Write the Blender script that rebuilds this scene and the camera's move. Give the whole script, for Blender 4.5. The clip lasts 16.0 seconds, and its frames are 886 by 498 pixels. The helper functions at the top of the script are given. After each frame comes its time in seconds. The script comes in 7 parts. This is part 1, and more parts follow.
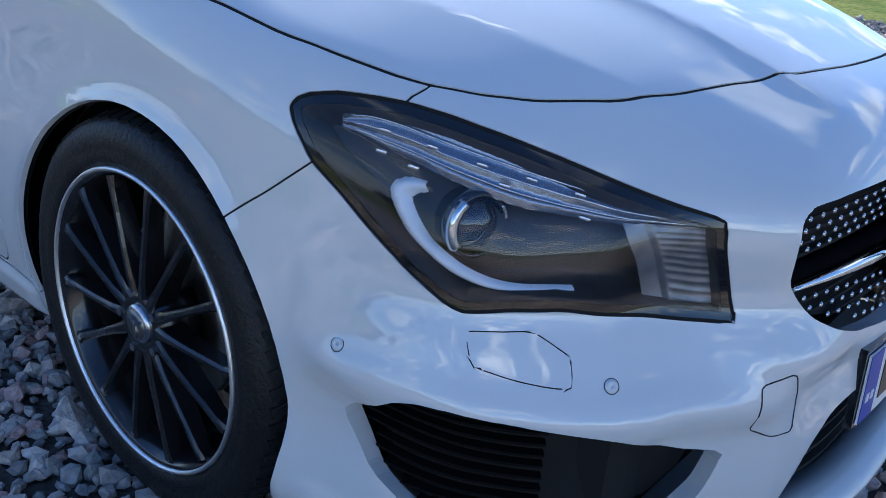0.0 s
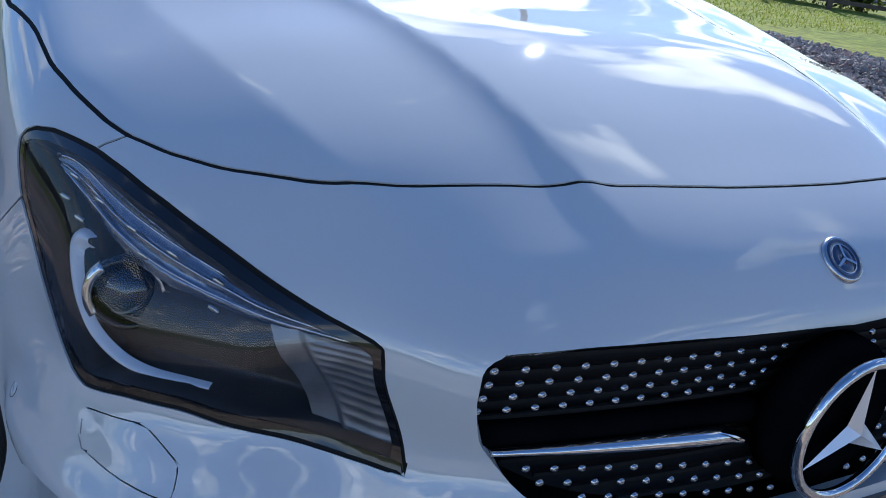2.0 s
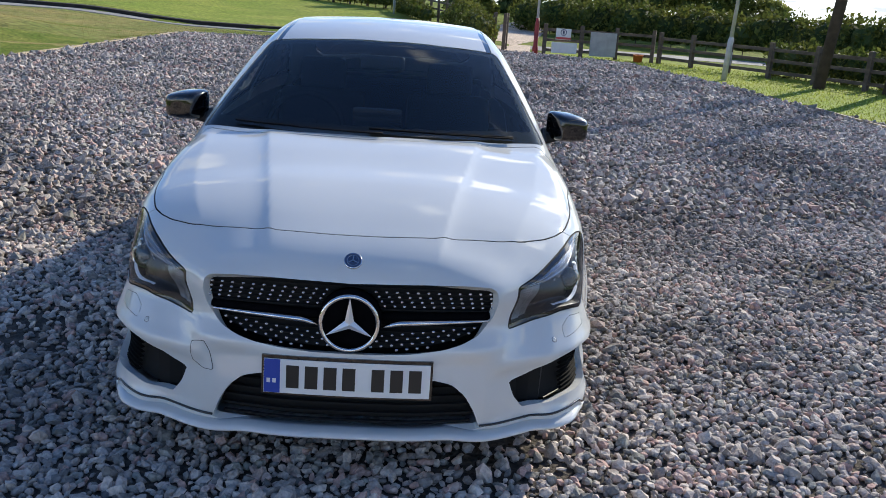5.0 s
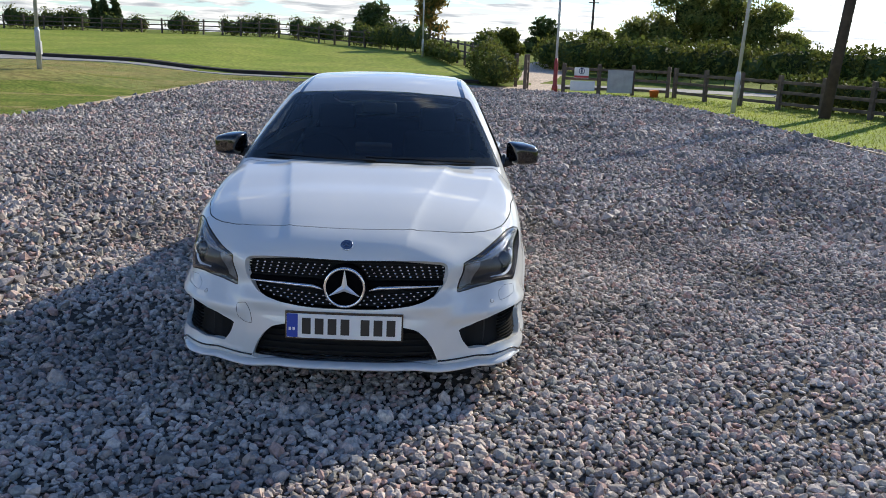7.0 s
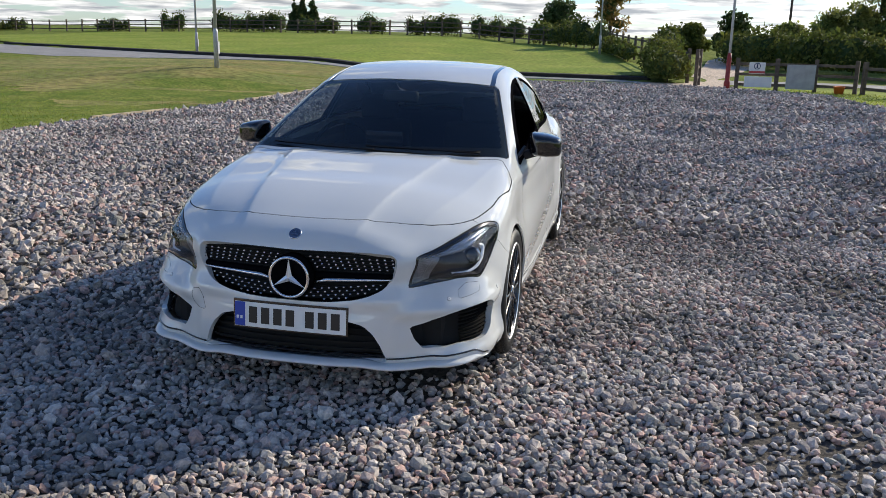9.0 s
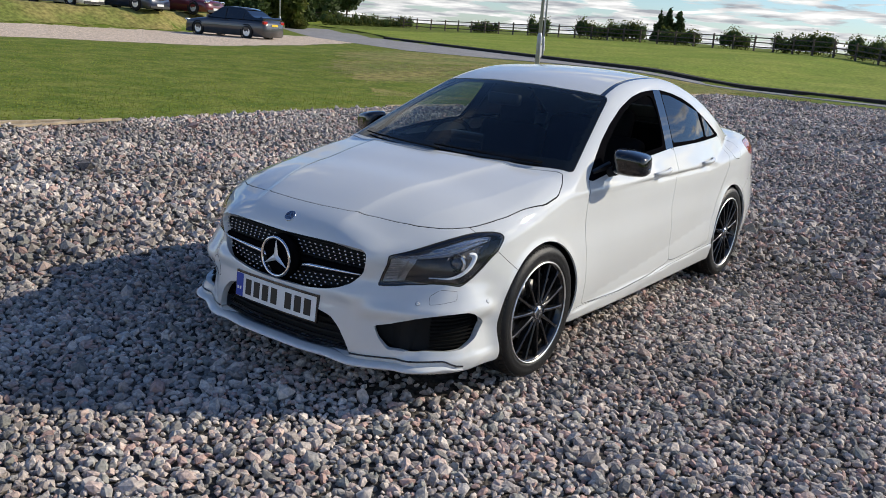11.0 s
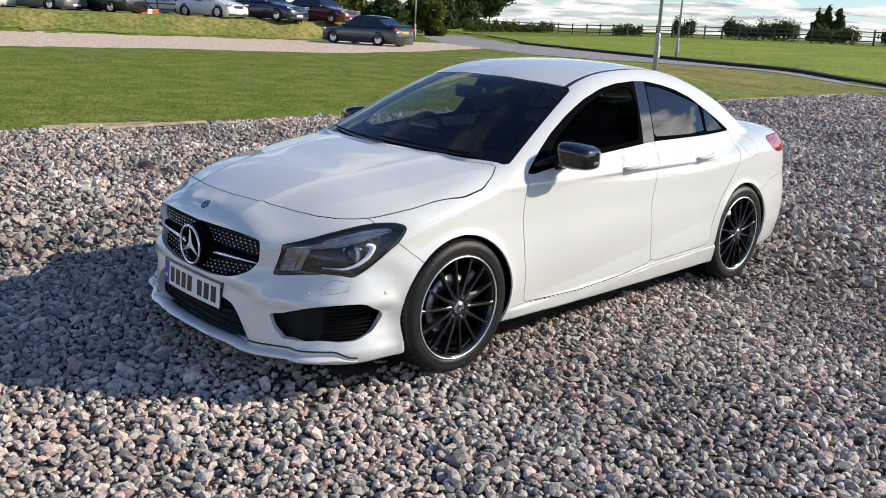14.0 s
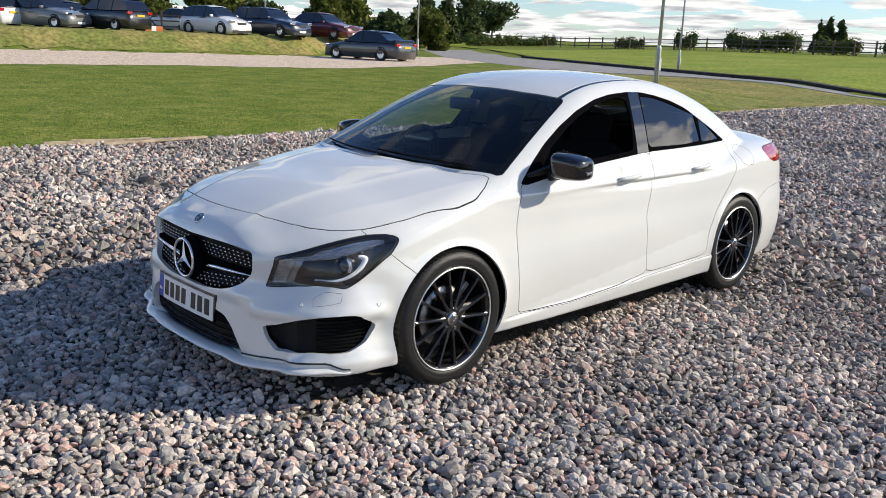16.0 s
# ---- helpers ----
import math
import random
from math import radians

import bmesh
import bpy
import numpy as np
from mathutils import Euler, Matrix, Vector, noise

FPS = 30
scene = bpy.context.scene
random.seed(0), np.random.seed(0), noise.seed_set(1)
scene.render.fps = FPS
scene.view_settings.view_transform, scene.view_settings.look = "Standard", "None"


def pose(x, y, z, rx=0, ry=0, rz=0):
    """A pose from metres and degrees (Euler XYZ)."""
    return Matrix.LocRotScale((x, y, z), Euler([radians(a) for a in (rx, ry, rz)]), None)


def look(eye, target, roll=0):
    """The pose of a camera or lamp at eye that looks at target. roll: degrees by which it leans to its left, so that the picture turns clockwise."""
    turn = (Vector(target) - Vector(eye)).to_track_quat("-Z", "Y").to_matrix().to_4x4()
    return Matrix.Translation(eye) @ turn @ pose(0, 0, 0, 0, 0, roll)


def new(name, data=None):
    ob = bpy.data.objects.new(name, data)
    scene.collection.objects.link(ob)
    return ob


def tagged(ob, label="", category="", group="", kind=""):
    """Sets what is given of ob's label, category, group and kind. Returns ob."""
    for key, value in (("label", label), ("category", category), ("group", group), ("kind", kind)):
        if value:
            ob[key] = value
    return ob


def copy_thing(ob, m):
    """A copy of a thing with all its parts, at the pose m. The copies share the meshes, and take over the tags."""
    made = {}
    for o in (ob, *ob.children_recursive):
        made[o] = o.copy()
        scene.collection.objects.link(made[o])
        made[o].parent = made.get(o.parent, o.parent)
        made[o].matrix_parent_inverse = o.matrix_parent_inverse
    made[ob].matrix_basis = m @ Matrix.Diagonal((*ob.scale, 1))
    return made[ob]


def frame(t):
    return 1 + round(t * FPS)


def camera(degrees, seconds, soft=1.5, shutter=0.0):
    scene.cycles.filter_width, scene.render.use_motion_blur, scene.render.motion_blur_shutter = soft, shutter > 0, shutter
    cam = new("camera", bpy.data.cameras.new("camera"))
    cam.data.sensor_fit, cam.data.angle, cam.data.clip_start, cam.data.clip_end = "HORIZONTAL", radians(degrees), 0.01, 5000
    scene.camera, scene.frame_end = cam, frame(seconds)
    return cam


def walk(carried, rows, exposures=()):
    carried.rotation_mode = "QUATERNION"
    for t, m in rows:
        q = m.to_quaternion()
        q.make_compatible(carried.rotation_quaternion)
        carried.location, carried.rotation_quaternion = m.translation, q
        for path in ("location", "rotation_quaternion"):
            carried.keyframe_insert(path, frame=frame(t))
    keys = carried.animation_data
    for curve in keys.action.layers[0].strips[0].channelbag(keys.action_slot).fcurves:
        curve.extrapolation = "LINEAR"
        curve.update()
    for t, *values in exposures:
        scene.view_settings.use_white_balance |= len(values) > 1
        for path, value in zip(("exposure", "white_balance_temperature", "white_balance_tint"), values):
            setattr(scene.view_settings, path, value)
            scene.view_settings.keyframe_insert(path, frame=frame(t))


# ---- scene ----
cam = camera(54.41, 16.0, soft=0.65)
PATH = [
    (0, (-1.489, -1.119, 1.000), (-0.051, 0.035, 0.225), 5.48),
    (0.5, (-1.403, -1.252, 1.027), (0.047, -0.126, 0.233), 5.42),
    (1, (-1.241, -1.370, 1.098), (0.147, -0.175, 0.295), 5.83),
    (1.5, (-1.045, -1.402, 1.068), (0.173, -0.004, 0.318), 8.10),
    (2, (-0.863, -1.418, 1.064), (0.078, 0.183, 0.321), 8.43),
    (2.5, (-0.632, -1.578, 1.087), (-0.277, 0.252, 0.362), 6.68),
    (3, (-0.441, -1.867, 1.224), (-0.158, -0.015, 0.526), 6.44),
    (3.5, (-0.183, -2.217, 1.351), (0.039, -0.324, 0.745), 5.97),
    (4, (-0.014, -2.593, 1.452), (0.095, -0.677, 0.889), 4.83),
    (4.5, (0.048, -3.055, 1.510), (0.134, -1.135, 0.958), 3.72),
    (5, (0.160, -3.414, 1.543), (0.247, -1.494, 0.991), 3.84),
    (5.2, (0.197, -3.586, 1.537), (0.284, -1.671, 0.968), 3.96),
    (7.3, (0.480, -4.665, 1.672), (0.451, -2.717, 1.220), 1.69),
    (7.5, (0.514, -4.667, 1.656), (0.458, -2.717, 1.214), 1.60),
    (8, (0.678, -4.604, 1.611), (0.518, -2.656, 1.186), 1.62),
    (8.5, (1.017, -4.415, 1.624), (0.734, -2.485, 1.185), 1.24),
    (8.7, (1.185, -4.368, 1.613), (0.851, -2.450, 1.152), 1.18),
    (10.8, (2.699, -3.587, 1.634), (1.623, -1.984, 1.112), 3.74),
    (11, (2.786, -3.509, 1.631), (1.653, -1.939, 1.129), 4.28),
    (11.5, (2.949, -3.231, 1.638), (1.709, -1.733, 1.172), 5.39),
    (12, (3.186, -3.012, 1.645), (1.884, -1.567, 1.179), 5.71),
    (12.5, (3.438, -2.847, 1.625), (2.088, -1.462, 1.114), 5.25),
    (13, (3.523, -2.805, 1.616), (2.148, -1.453, 1.085), 3.41),
    (13.5, (3.540, -2.772, 1.620), (2.150, -1.429, 1.107), 2.60),
    (14, (3.561, -2.761, 1.619), (2.174, -1.413, 1.110), 2.85),
    (14.5, (3.559, -2.755, 1.616), (2.168, -1.411, 1.107), 2.74),
    (15, (3.560, -2.757, 1.614), (2.164, -1.416, 1.111), 2.53),
    (15.5, (3.568, -2.762, 1.619), (2.172, -1.413, 1.136), 2.67),
    (16, (3.604, -2.726, 1.610), (2.203, -1.382, 1.132), 2.35),
]
walk(cam, [(t, look(e, g, r)) for t, e, g, r in PATH],
     [(0.0, 0.76, 5650, 8), (1.0, 0.44, 5700, 8), (2.0, 0.22, 5700, 8), (3.0, 0.18, 5850, 8), (4.0, 0.22, 6250, 8), (5.0, 0.42, 6400, 8),
      (8.0, 0.28, 6550, 8), (11.0, 0.08, 6500, 9), (11.5, 0.06, 6550, 9), (12.0, 0.28, 6600, 9), (13.0, 0.3, 6650, 9), (16.0, 0.36, 6700, 9)])


# ---- world ----
SUN_DIR = Vector((0.547, 0.688, 0.477)).normalized()      # towards the sun
world = bpy.data.worlds.new("sky")
scene.world = world
world.use_nodes = True


def sky_nodes(tree):
    nt, ln = tree.nodes, tree.links
    nt.clear()
    out = nt.new("ShaderNodeOutputWorld")
    bg = nt.new("ShaderNodeBackground")
    sky = nt.new("ShaderNodeTexSky")
    sky.sky_type = "NISHITA"
    sky.sun_disc = False
    sky.sun_elevation = math.asin(SUN_DIR.z)
    sky.sun_rotation = math.atan2(SUN_DIR.x, SUN_DIR.y)
    sky.dust_density = 0.2
    sky.ozone_density = 3.0
    bg.inputs["Strength"].default_value = 0.110
    co = nt.new("ShaderNodeTexCoord")
    sep = nt.new("ShaderNodeSeparateXYZ")
    ln.new(co.outputs["Generated"], sep.inputs[0])
    # clouds on a flat layer: direction divided by its height
    up = nt.new("ShaderNodeMath"); up.operation = "MAXIMUM"; up.inputs[1].default_value = 0.0
    ln.new(sep.outputs["Z"], up.inputs[0])
    add = nt.new("ShaderNodeMath"); add.operation = "ADD"; add.inputs[1].default_value = 0.09
    ln.new(up.outputs[0], add.inputs[0])
    comb = nt.new("ShaderNodeCombineXYZ")
    for axis in ("X", "Y"):
        d = nt.new("ShaderNodeMath"); d.operation = "DIVIDE"
        ln.new(sep.outputs[axis], d.inputs[0]); ln.new(add.outputs[0], d.inputs[1])
        ln.new(d.outputs[0], comb.inputs[axis])
    n = nt.new("ShaderNodeTexNoise")
    n.inputs["Scale"].default_value = 1.5
    n.inputs["Detail"].default_value = 9
    n.inputs["Roughness"].default_value = 0.55
    n.inputs["Distortion"].default_value = 0.3
    ln.new(comb.outputs[0], n.inputs["Vector"])
    ramp = nt.new("ShaderNodeValToRGB")
    ramp.color_ramp.elements[0].position, ramp.color_ramp.elements[1].position = 0.532, 0.60
    # more cloud in sight towards the horizon
    low = nt.new("ShaderNodeMath"); low.operation = "SUBTRACT"; low.inputs[0].default_value = 1.0
    ln.new(up.outputs[0], low.inputs[1])
    deepen = nt.new("ShaderNodeMath"); deepen.operation = "POWER"; deepen.inputs[1].default_value = 7.0
    ln.new(low.outputs[0], deepen.inputs[0])
    cover = nt.new("ShaderNodeMath"); cover.operation = "MULTIPLY_ADD"; cover.inputs[1].default_value = 0.115
    ln.new(deepen.outputs[0], cover.inputs[0]); ln.new(n.outputs["Fac"], cover.inputs[2])
    n2 = nt.new("ShaderNodeTexNoise")
    n2.inputs["Scale"].default_value = 2.3
    n2.inputs["Detail"].default_value = 6
    ln.new(comb.outputs[0], n2.inputs["Vector"])
    shade = nt.new("ShaderNodeValToRGB")
    shade.color_ramp.elements[0].position, shade.color_ramp.elements[1].position = 0.35, 0.65
    shade.color_ramp.elements[0].color = (3.4, 3.6, 4.0, 1)
    shade.color_ramp.elements[1].color = (9.5, 9.4, 9.2, 1)
    ln.new(n2.outputs["Fac"], shade.inputs[0])
    # clouds near the sun are lit through
    dot = nt.new("ShaderNodeVectorMath"); dot.operation = "DOT_PRODUCT"; dot.inputs[1].default_value = SUN_DIR
    ln.new(co.outputs["Generated"], dot.inputs[0])
    near_sun = nt.new("ShaderNodeMath"); near_sun.operation = "MAXIMUM"; near_sun.inputs[1].default_value = 0.0
    ln.new(dot.outputs["Value"], near_sun.inputs[0])
    lobe = nt.new("ShaderNodeMath"); lobe.operation = "POWER"; lobe.inputs[1].default_value = 7.0
    ln.new(near_sun.outputs[0], lobe.inputs[0])
    gain = nt.new("ShaderNodeMath"); gain.operation = "MULTIPLY_ADD"; gain.inputs[1].default_value = 2.0
    ln.new(lobe.outputs[0], gain.inputs[0])
    # and those across from it are lit full on
    across = nt.new("ShaderNodeMath"); across.operation = "MULTIPLY"; across.inputs[1].default_value = -1.3
    ln.new(dot.outputs["Value"], across.inputs[0])
    front_lit = nt.new("ShaderNodeMath"); front_lit.operation = "MAXIMUM"; front_lit.inputs[1].default_value = 0.0
    ln.new(across.outputs[0], front_lit.inputs[0])
    base_lit = nt.new("ShaderNodeMath"); base_lit.operation = "ADD"; base_lit.inputs[1].default_value = 1.0
    ln.new(front_lit.outputs[0], base_lit.inputs[0]); ln.new(base_lit.outputs[0], gain.inputs[2])
    thick = nt.new("ShaderNodeMath"); thick.operation = "MULTIPLY_ADD"; thick.inputs[1].default_value = 0.085
    ln.new(lobe.outputs[0], thick.inputs[0]); ln.new(cover.outputs[0], thick.inputs[2])
    clear = nt.new("ShaderNodeMath"); clear.operation = "MULTIPLY_ADD"; clear.inputs[1].default_value = -0.10
    ln.new(up.outputs[0], clear.inputs[0]); ln.new(thick.outputs[0], clear.inputs[2])
    ln.new(clear.outputs[0], ramp.inputs[0])
    lit = nt.new("ShaderNodeVectorMath"); lit.operation = "SCALE"
    ln.new(shade.outputs[0], lit.inputs[0]); ln.new(gain.outputs[0], lit.inputs["Scale"])
    mix = nt.new("ShaderNodeMix"); mix.data_type = "RGBA"
    ln.new(ramp.outputs[0], mix.inputs[0])
    deep = nt.new("ShaderNodeMix"); deep.data_type, deep.blend_type = "RGBA", "MULTIPLY"
    deep.inputs[0].default_value = 1.0
    deep.inputs[7].default_value = (0.78, 0.94, 1.20, 1)
    ln.new(sky.outputs[0], deep.inputs[6])
    ln.new(deep.outputs[2], mix.inputs[6]); ln.new(lit.outputs[0], mix.inputs[7])
    ln.new(mix.outputs[2], bg.inputs["Color"])
    ln.new(bg.outputs[0], out.inputs[0])


sky_nodes(world.node_tree)
sun_data = bpy.data.lights.new("sun", "SUN")
sun_data.energy, sun_data.angle, sun_data.color = 4.6, radians(0.53), (1.0, 0.91, 0.765)
sun = new("sun", sun_data)
sun.matrix_world = look((30 * SUN_DIR.x, 30 * SUN_DIR.y, 30 * SUN_DIR.z), (0, 0, 0))
scene.view_settings.exposure = 0.0


# ---- materials ----
def material(name, base, rough=0.5, metal=0.0, coat=0.0, spec=0.5, vary=0.0, scale=8.0, bump=0.0, bump_scale=60.0,
             second=None, per_island=False, per_object=False, coords="Object", fine=0.0):
    """A principled material with colour variation at two scales and a fine relief."""
    m = bpy.data.materials.new(name)
    m.use_nodes = True
    nt, ln = m.node_tree.nodes, m.node_tree.links
    b = nt["Principled BSDF"]
    b.inputs["Base Color"].default_value = (*base, 1)
    b.inputs["Roughness"].default_value = rough
    b.inputs["Metallic"].default_value = metal
    b.inputs["Coat Weight"].default_value = coat
    b.inputs["Coat Roughness"].default_value = 0.02
    b.inputs["Specular IOR Level"].default_value = spec
    co = nt.new("ShaderNodeTexCoord")
    if vary > 0 or second:
        n = nt.new("ShaderNodeTexNoise")
        n.inputs["Scale"].default_value = scale
        n.inputs["Detail"].default_value = 8
        ln.new(co.outputs[coords], n.inputs["Vector"])
        mix = nt.new("ShaderNodeMix"); mix.data_type = "RGBA"
        other = second or tuple(c * (1 - vary) for c in base)
        mix.inputs[6].default_value = (*base, 1)
        mix.inputs[7].default_value = (*other, 1)
        ramp = nt.new("ShaderNodeValToRGB")
        ramp.color_ramp.elements[0].position, ramp.color_ramp.elements[1].position = 0.38, 0.64
        ln.new(n.outputs["Fac"], ramp.inputs[0])
        ln.new(ramp.outputs[0], mix.inputs[0])
        result = mix.outputs[2]
        if per_island or per_object:
            if per_island:
                g = nt.new("ShaderNodeNewGeometry"); rnd = g.outputs["Random Per Island"]
            else:
                g = nt.new("ShaderNodeObjectInfo"); rnd = g.outputs["Random"]
            hsv = nt.new("ShaderNodeHueSaturation")
            mr = nt.new("ShaderNodeMapRange")
            mr.inputs["To Min"].default_value, mr.inputs["To Max"].default_value = 0.6, 1.45
            ln.new(rnd, mr.inputs[0]); ln.new(mr.outputs[0], hsv.inputs["Value"])
            ln.new(result, hsv.inputs["Color"])
            result = hsv.outputs[0]
        if fine > 0:
            nf = nt.new("ShaderNodeTexNoise")
            nf.inputs["Scale"].default_value = fine
            nf.inputs["Detail"].default_value = 5
            ln.new(co.outputs[coords], nf.inputs["Vector"])
            mf = nt.new("ShaderNodeMapRange")
            mf.inputs[1].default_value, mf.inputs[2].default_value = 0.3, 0.7
            mf.inputs["To Min"].default_value, mf.inputs["To Max"].default_value = 0.55, 1.4
            ln.new(nf.outputs["Fac"], mf.inputs[0])
            mu = nt.new("ShaderNodeMix"); mu.data_type, mu.blend_type = "RGBA", "MULTIPLY"
            mu.inputs[0].default_value = 1.0
            ln.new(result, mu.inputs[6]); ln.new(mf.outputs[0], mu.inputs[7])
            result = mu.outputs[2]
        ln.new(result, b.inputs["Base Color"])
    if bump > 0:
        nb = nt.new("ShaderNodeTexNoise")
        nb.inputs["Scale"].default_value = bump_scale
        nb.inputs["Detail"].default_value = 6
        ln.new(co.outputs[coords], nb.inputs["Vector"])
        bp = nt.new("ShaderNodeBump")
        bp.inputs["Strength"].default_value = bump
        bp.inputs["Distance"].default_value = 0.02
        ln.new(nb.outputs["Fac"], bp.inputs["Height"])
        ln.new(bp.outputs[0], b.inputs["Normal"])
    return m


def glass_material(name, tint, rough=0.0, base_gloss=0.06):
    """Thin glass: a tinted see-through layer with a mirror gloss set by the angle."""
    m = bpy.data.materials.new(name)
    m.use_nodes = True
    nt, ln = m.node_tree.nodes, m.node_tree.links
    nt.clear()
    out = nt.new("ShaderNodeOutputMaterial")
    tr = nt.new("ShaderNodeBsdfTransparent"); tr.inputs[0].default_value = (*tint, 1)
    gl = nt.new("ShaderNodeBsdfGlossy"); gl.inputs["Roughness"].default_value = rough
    lw = nt.new("ShaderNodeLayerWeight"); lw.inputs[0].default_value = 0.5
    pw = nt.new("ShaderNodeMath"); pw.operation = "POWER"; pw.inputs[1].default_value = 5.0
    ln.new(lw.outputs["Facing"], pw.inputs[0])
    fr = nt.new("ShaderNodeMath"); fr.operation = "MULTIPLY_ADD"
    fr.inputs[1].default_value, fr.inputs[2].default_value = 1.0 - base_gloss, base_gloss
    ln.new(pw.outputs[0], fr.inputs[0])
    mx = nt.new("ShaderNodeMixShader")
    ln.new(fr.outputs[0], mx.inputs[0]); ln.new(tr.outputs[0], mx.inputs[1]); ln.new(gl.outputs[0], mx.inputs[2])
    ln.new(mx.outputs[0], out.inputs[0])
    return m


WHITE = material("white_car_paint", (0.635, 0.645, 0.63), 0.5, coat=1.0, spec=0.0, vary=0.02, scale=3)
WHITE.node_tree.nodes["Principled BSDF"].inputs["Coat IOR"].default_value = 1.85
GLOSS_BLACK = material("gloss_black_plastic", (0.006, 0.006, 0.007), 0.12, coat=0.6)
MATT_BLACK = material("matt_black_plastic", (0.012, 0.012, 0.013), 0.6, vary=0.3, scale=20, bump=0.1, bump_scale=300)
# near-black that puts the lack of light in cavities into the colour
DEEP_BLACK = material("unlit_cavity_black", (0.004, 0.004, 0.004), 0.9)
CHROME = material("chrome", (0.72, 0.73, 0.75), 0.06, metal=1.0)
STAR_CHROME = material("brushed_chrome", (0.80, 0.80, 0.81), 0.28, metal=0.55)
SATIN = material("satin_silver", (0.55, 0.56, 0.58), 0.22, metal=1.0)
RUBBER = material("tyre_rubber", (0.010, 0.010, 0.010), 0.5, spec=0.35, vary=0.4, scale=14, bump=0.2, bump_scale=120)
ALLOY_BLACK = material("gloss_black_alloy", (0.018, 0.018, 0.019), 0.22, metal=0.3, coat=0.5)
ALLOY_CUT = material("polished_alloy", (0.82, 0.82, 0.82), 0.42, metal=1.0)
STEEL = material("brake_disc_steel", (0.35, 0.34, 0.33), 0.35, metal=1.0, vary=0.3, scale=30)
TRIM_BLACK = material("window_trim_black", (0.005, 0.005, 0.006), 0.6, spec=0.0, vary=0.3, scale=20)
WIPER_BLACK = material("wiper_rubber", (0.004, 0.004, 0.004), 0.8, spec=0.1)
PILLAR_BLACK = material("pillar_gloss_black", (0.006, 0.006, 0.007), 0.04, spec=0.5, coat=0.4, vary=0.2, scale=20)
CABIN = material("dark_cabin_trim", (0.007, 0.007, 0.008), 0.8, spec=0.12, vary=0.3, scale=10, bump=0.1, bump_scale=200)
SCREEN = glass_material("windscreen_glass", (0.58, 0.64, 0.64), base_gloss=0.04)
PRIVACY = glass_material("privacy_glass", (0.03, 0.03, 0.035), base_gloss=0.09)
LENS = glass_material("clear_lens", (0.93, 0.94, 0.95), base_gloss=0.05)
PLATE_WHITE = material("plate_white", (0.78, 0.78, 0.76), 0.35, vary=0.05, scale=10)
PLATE_BLACK = material("plate_black", (0.012, 0.012, 0.012), 0.4)
PLATE_BLUE = material("plate_blue", (0.01, 0.05, 0.35), 0.4)
BADGE_BLUE = material("badge_dark_blue", (0.03, 0.05, 0.11), 0.2, coat=0.5)
TAIL_RED = material("tail_lamp_red", (0.35, 0.008, 0.012), 0.12, coat=0.6)

# bed darker than the stones: the shade in their gaps is put into colour
GRAVEL = material("gravel_bed", (0.12, 0.105, 0.09), 0.9, spec=0.1, second=(0.06, 0.054, 0.047), scale=38, bump=1.0, bump_scale=42)
STONE = material("gravel_stone", (0.30, 0.285, 0.27), 0.8, vary=0.3, scale=25, bump=0.35, bump_scale=110, spec=0.12)


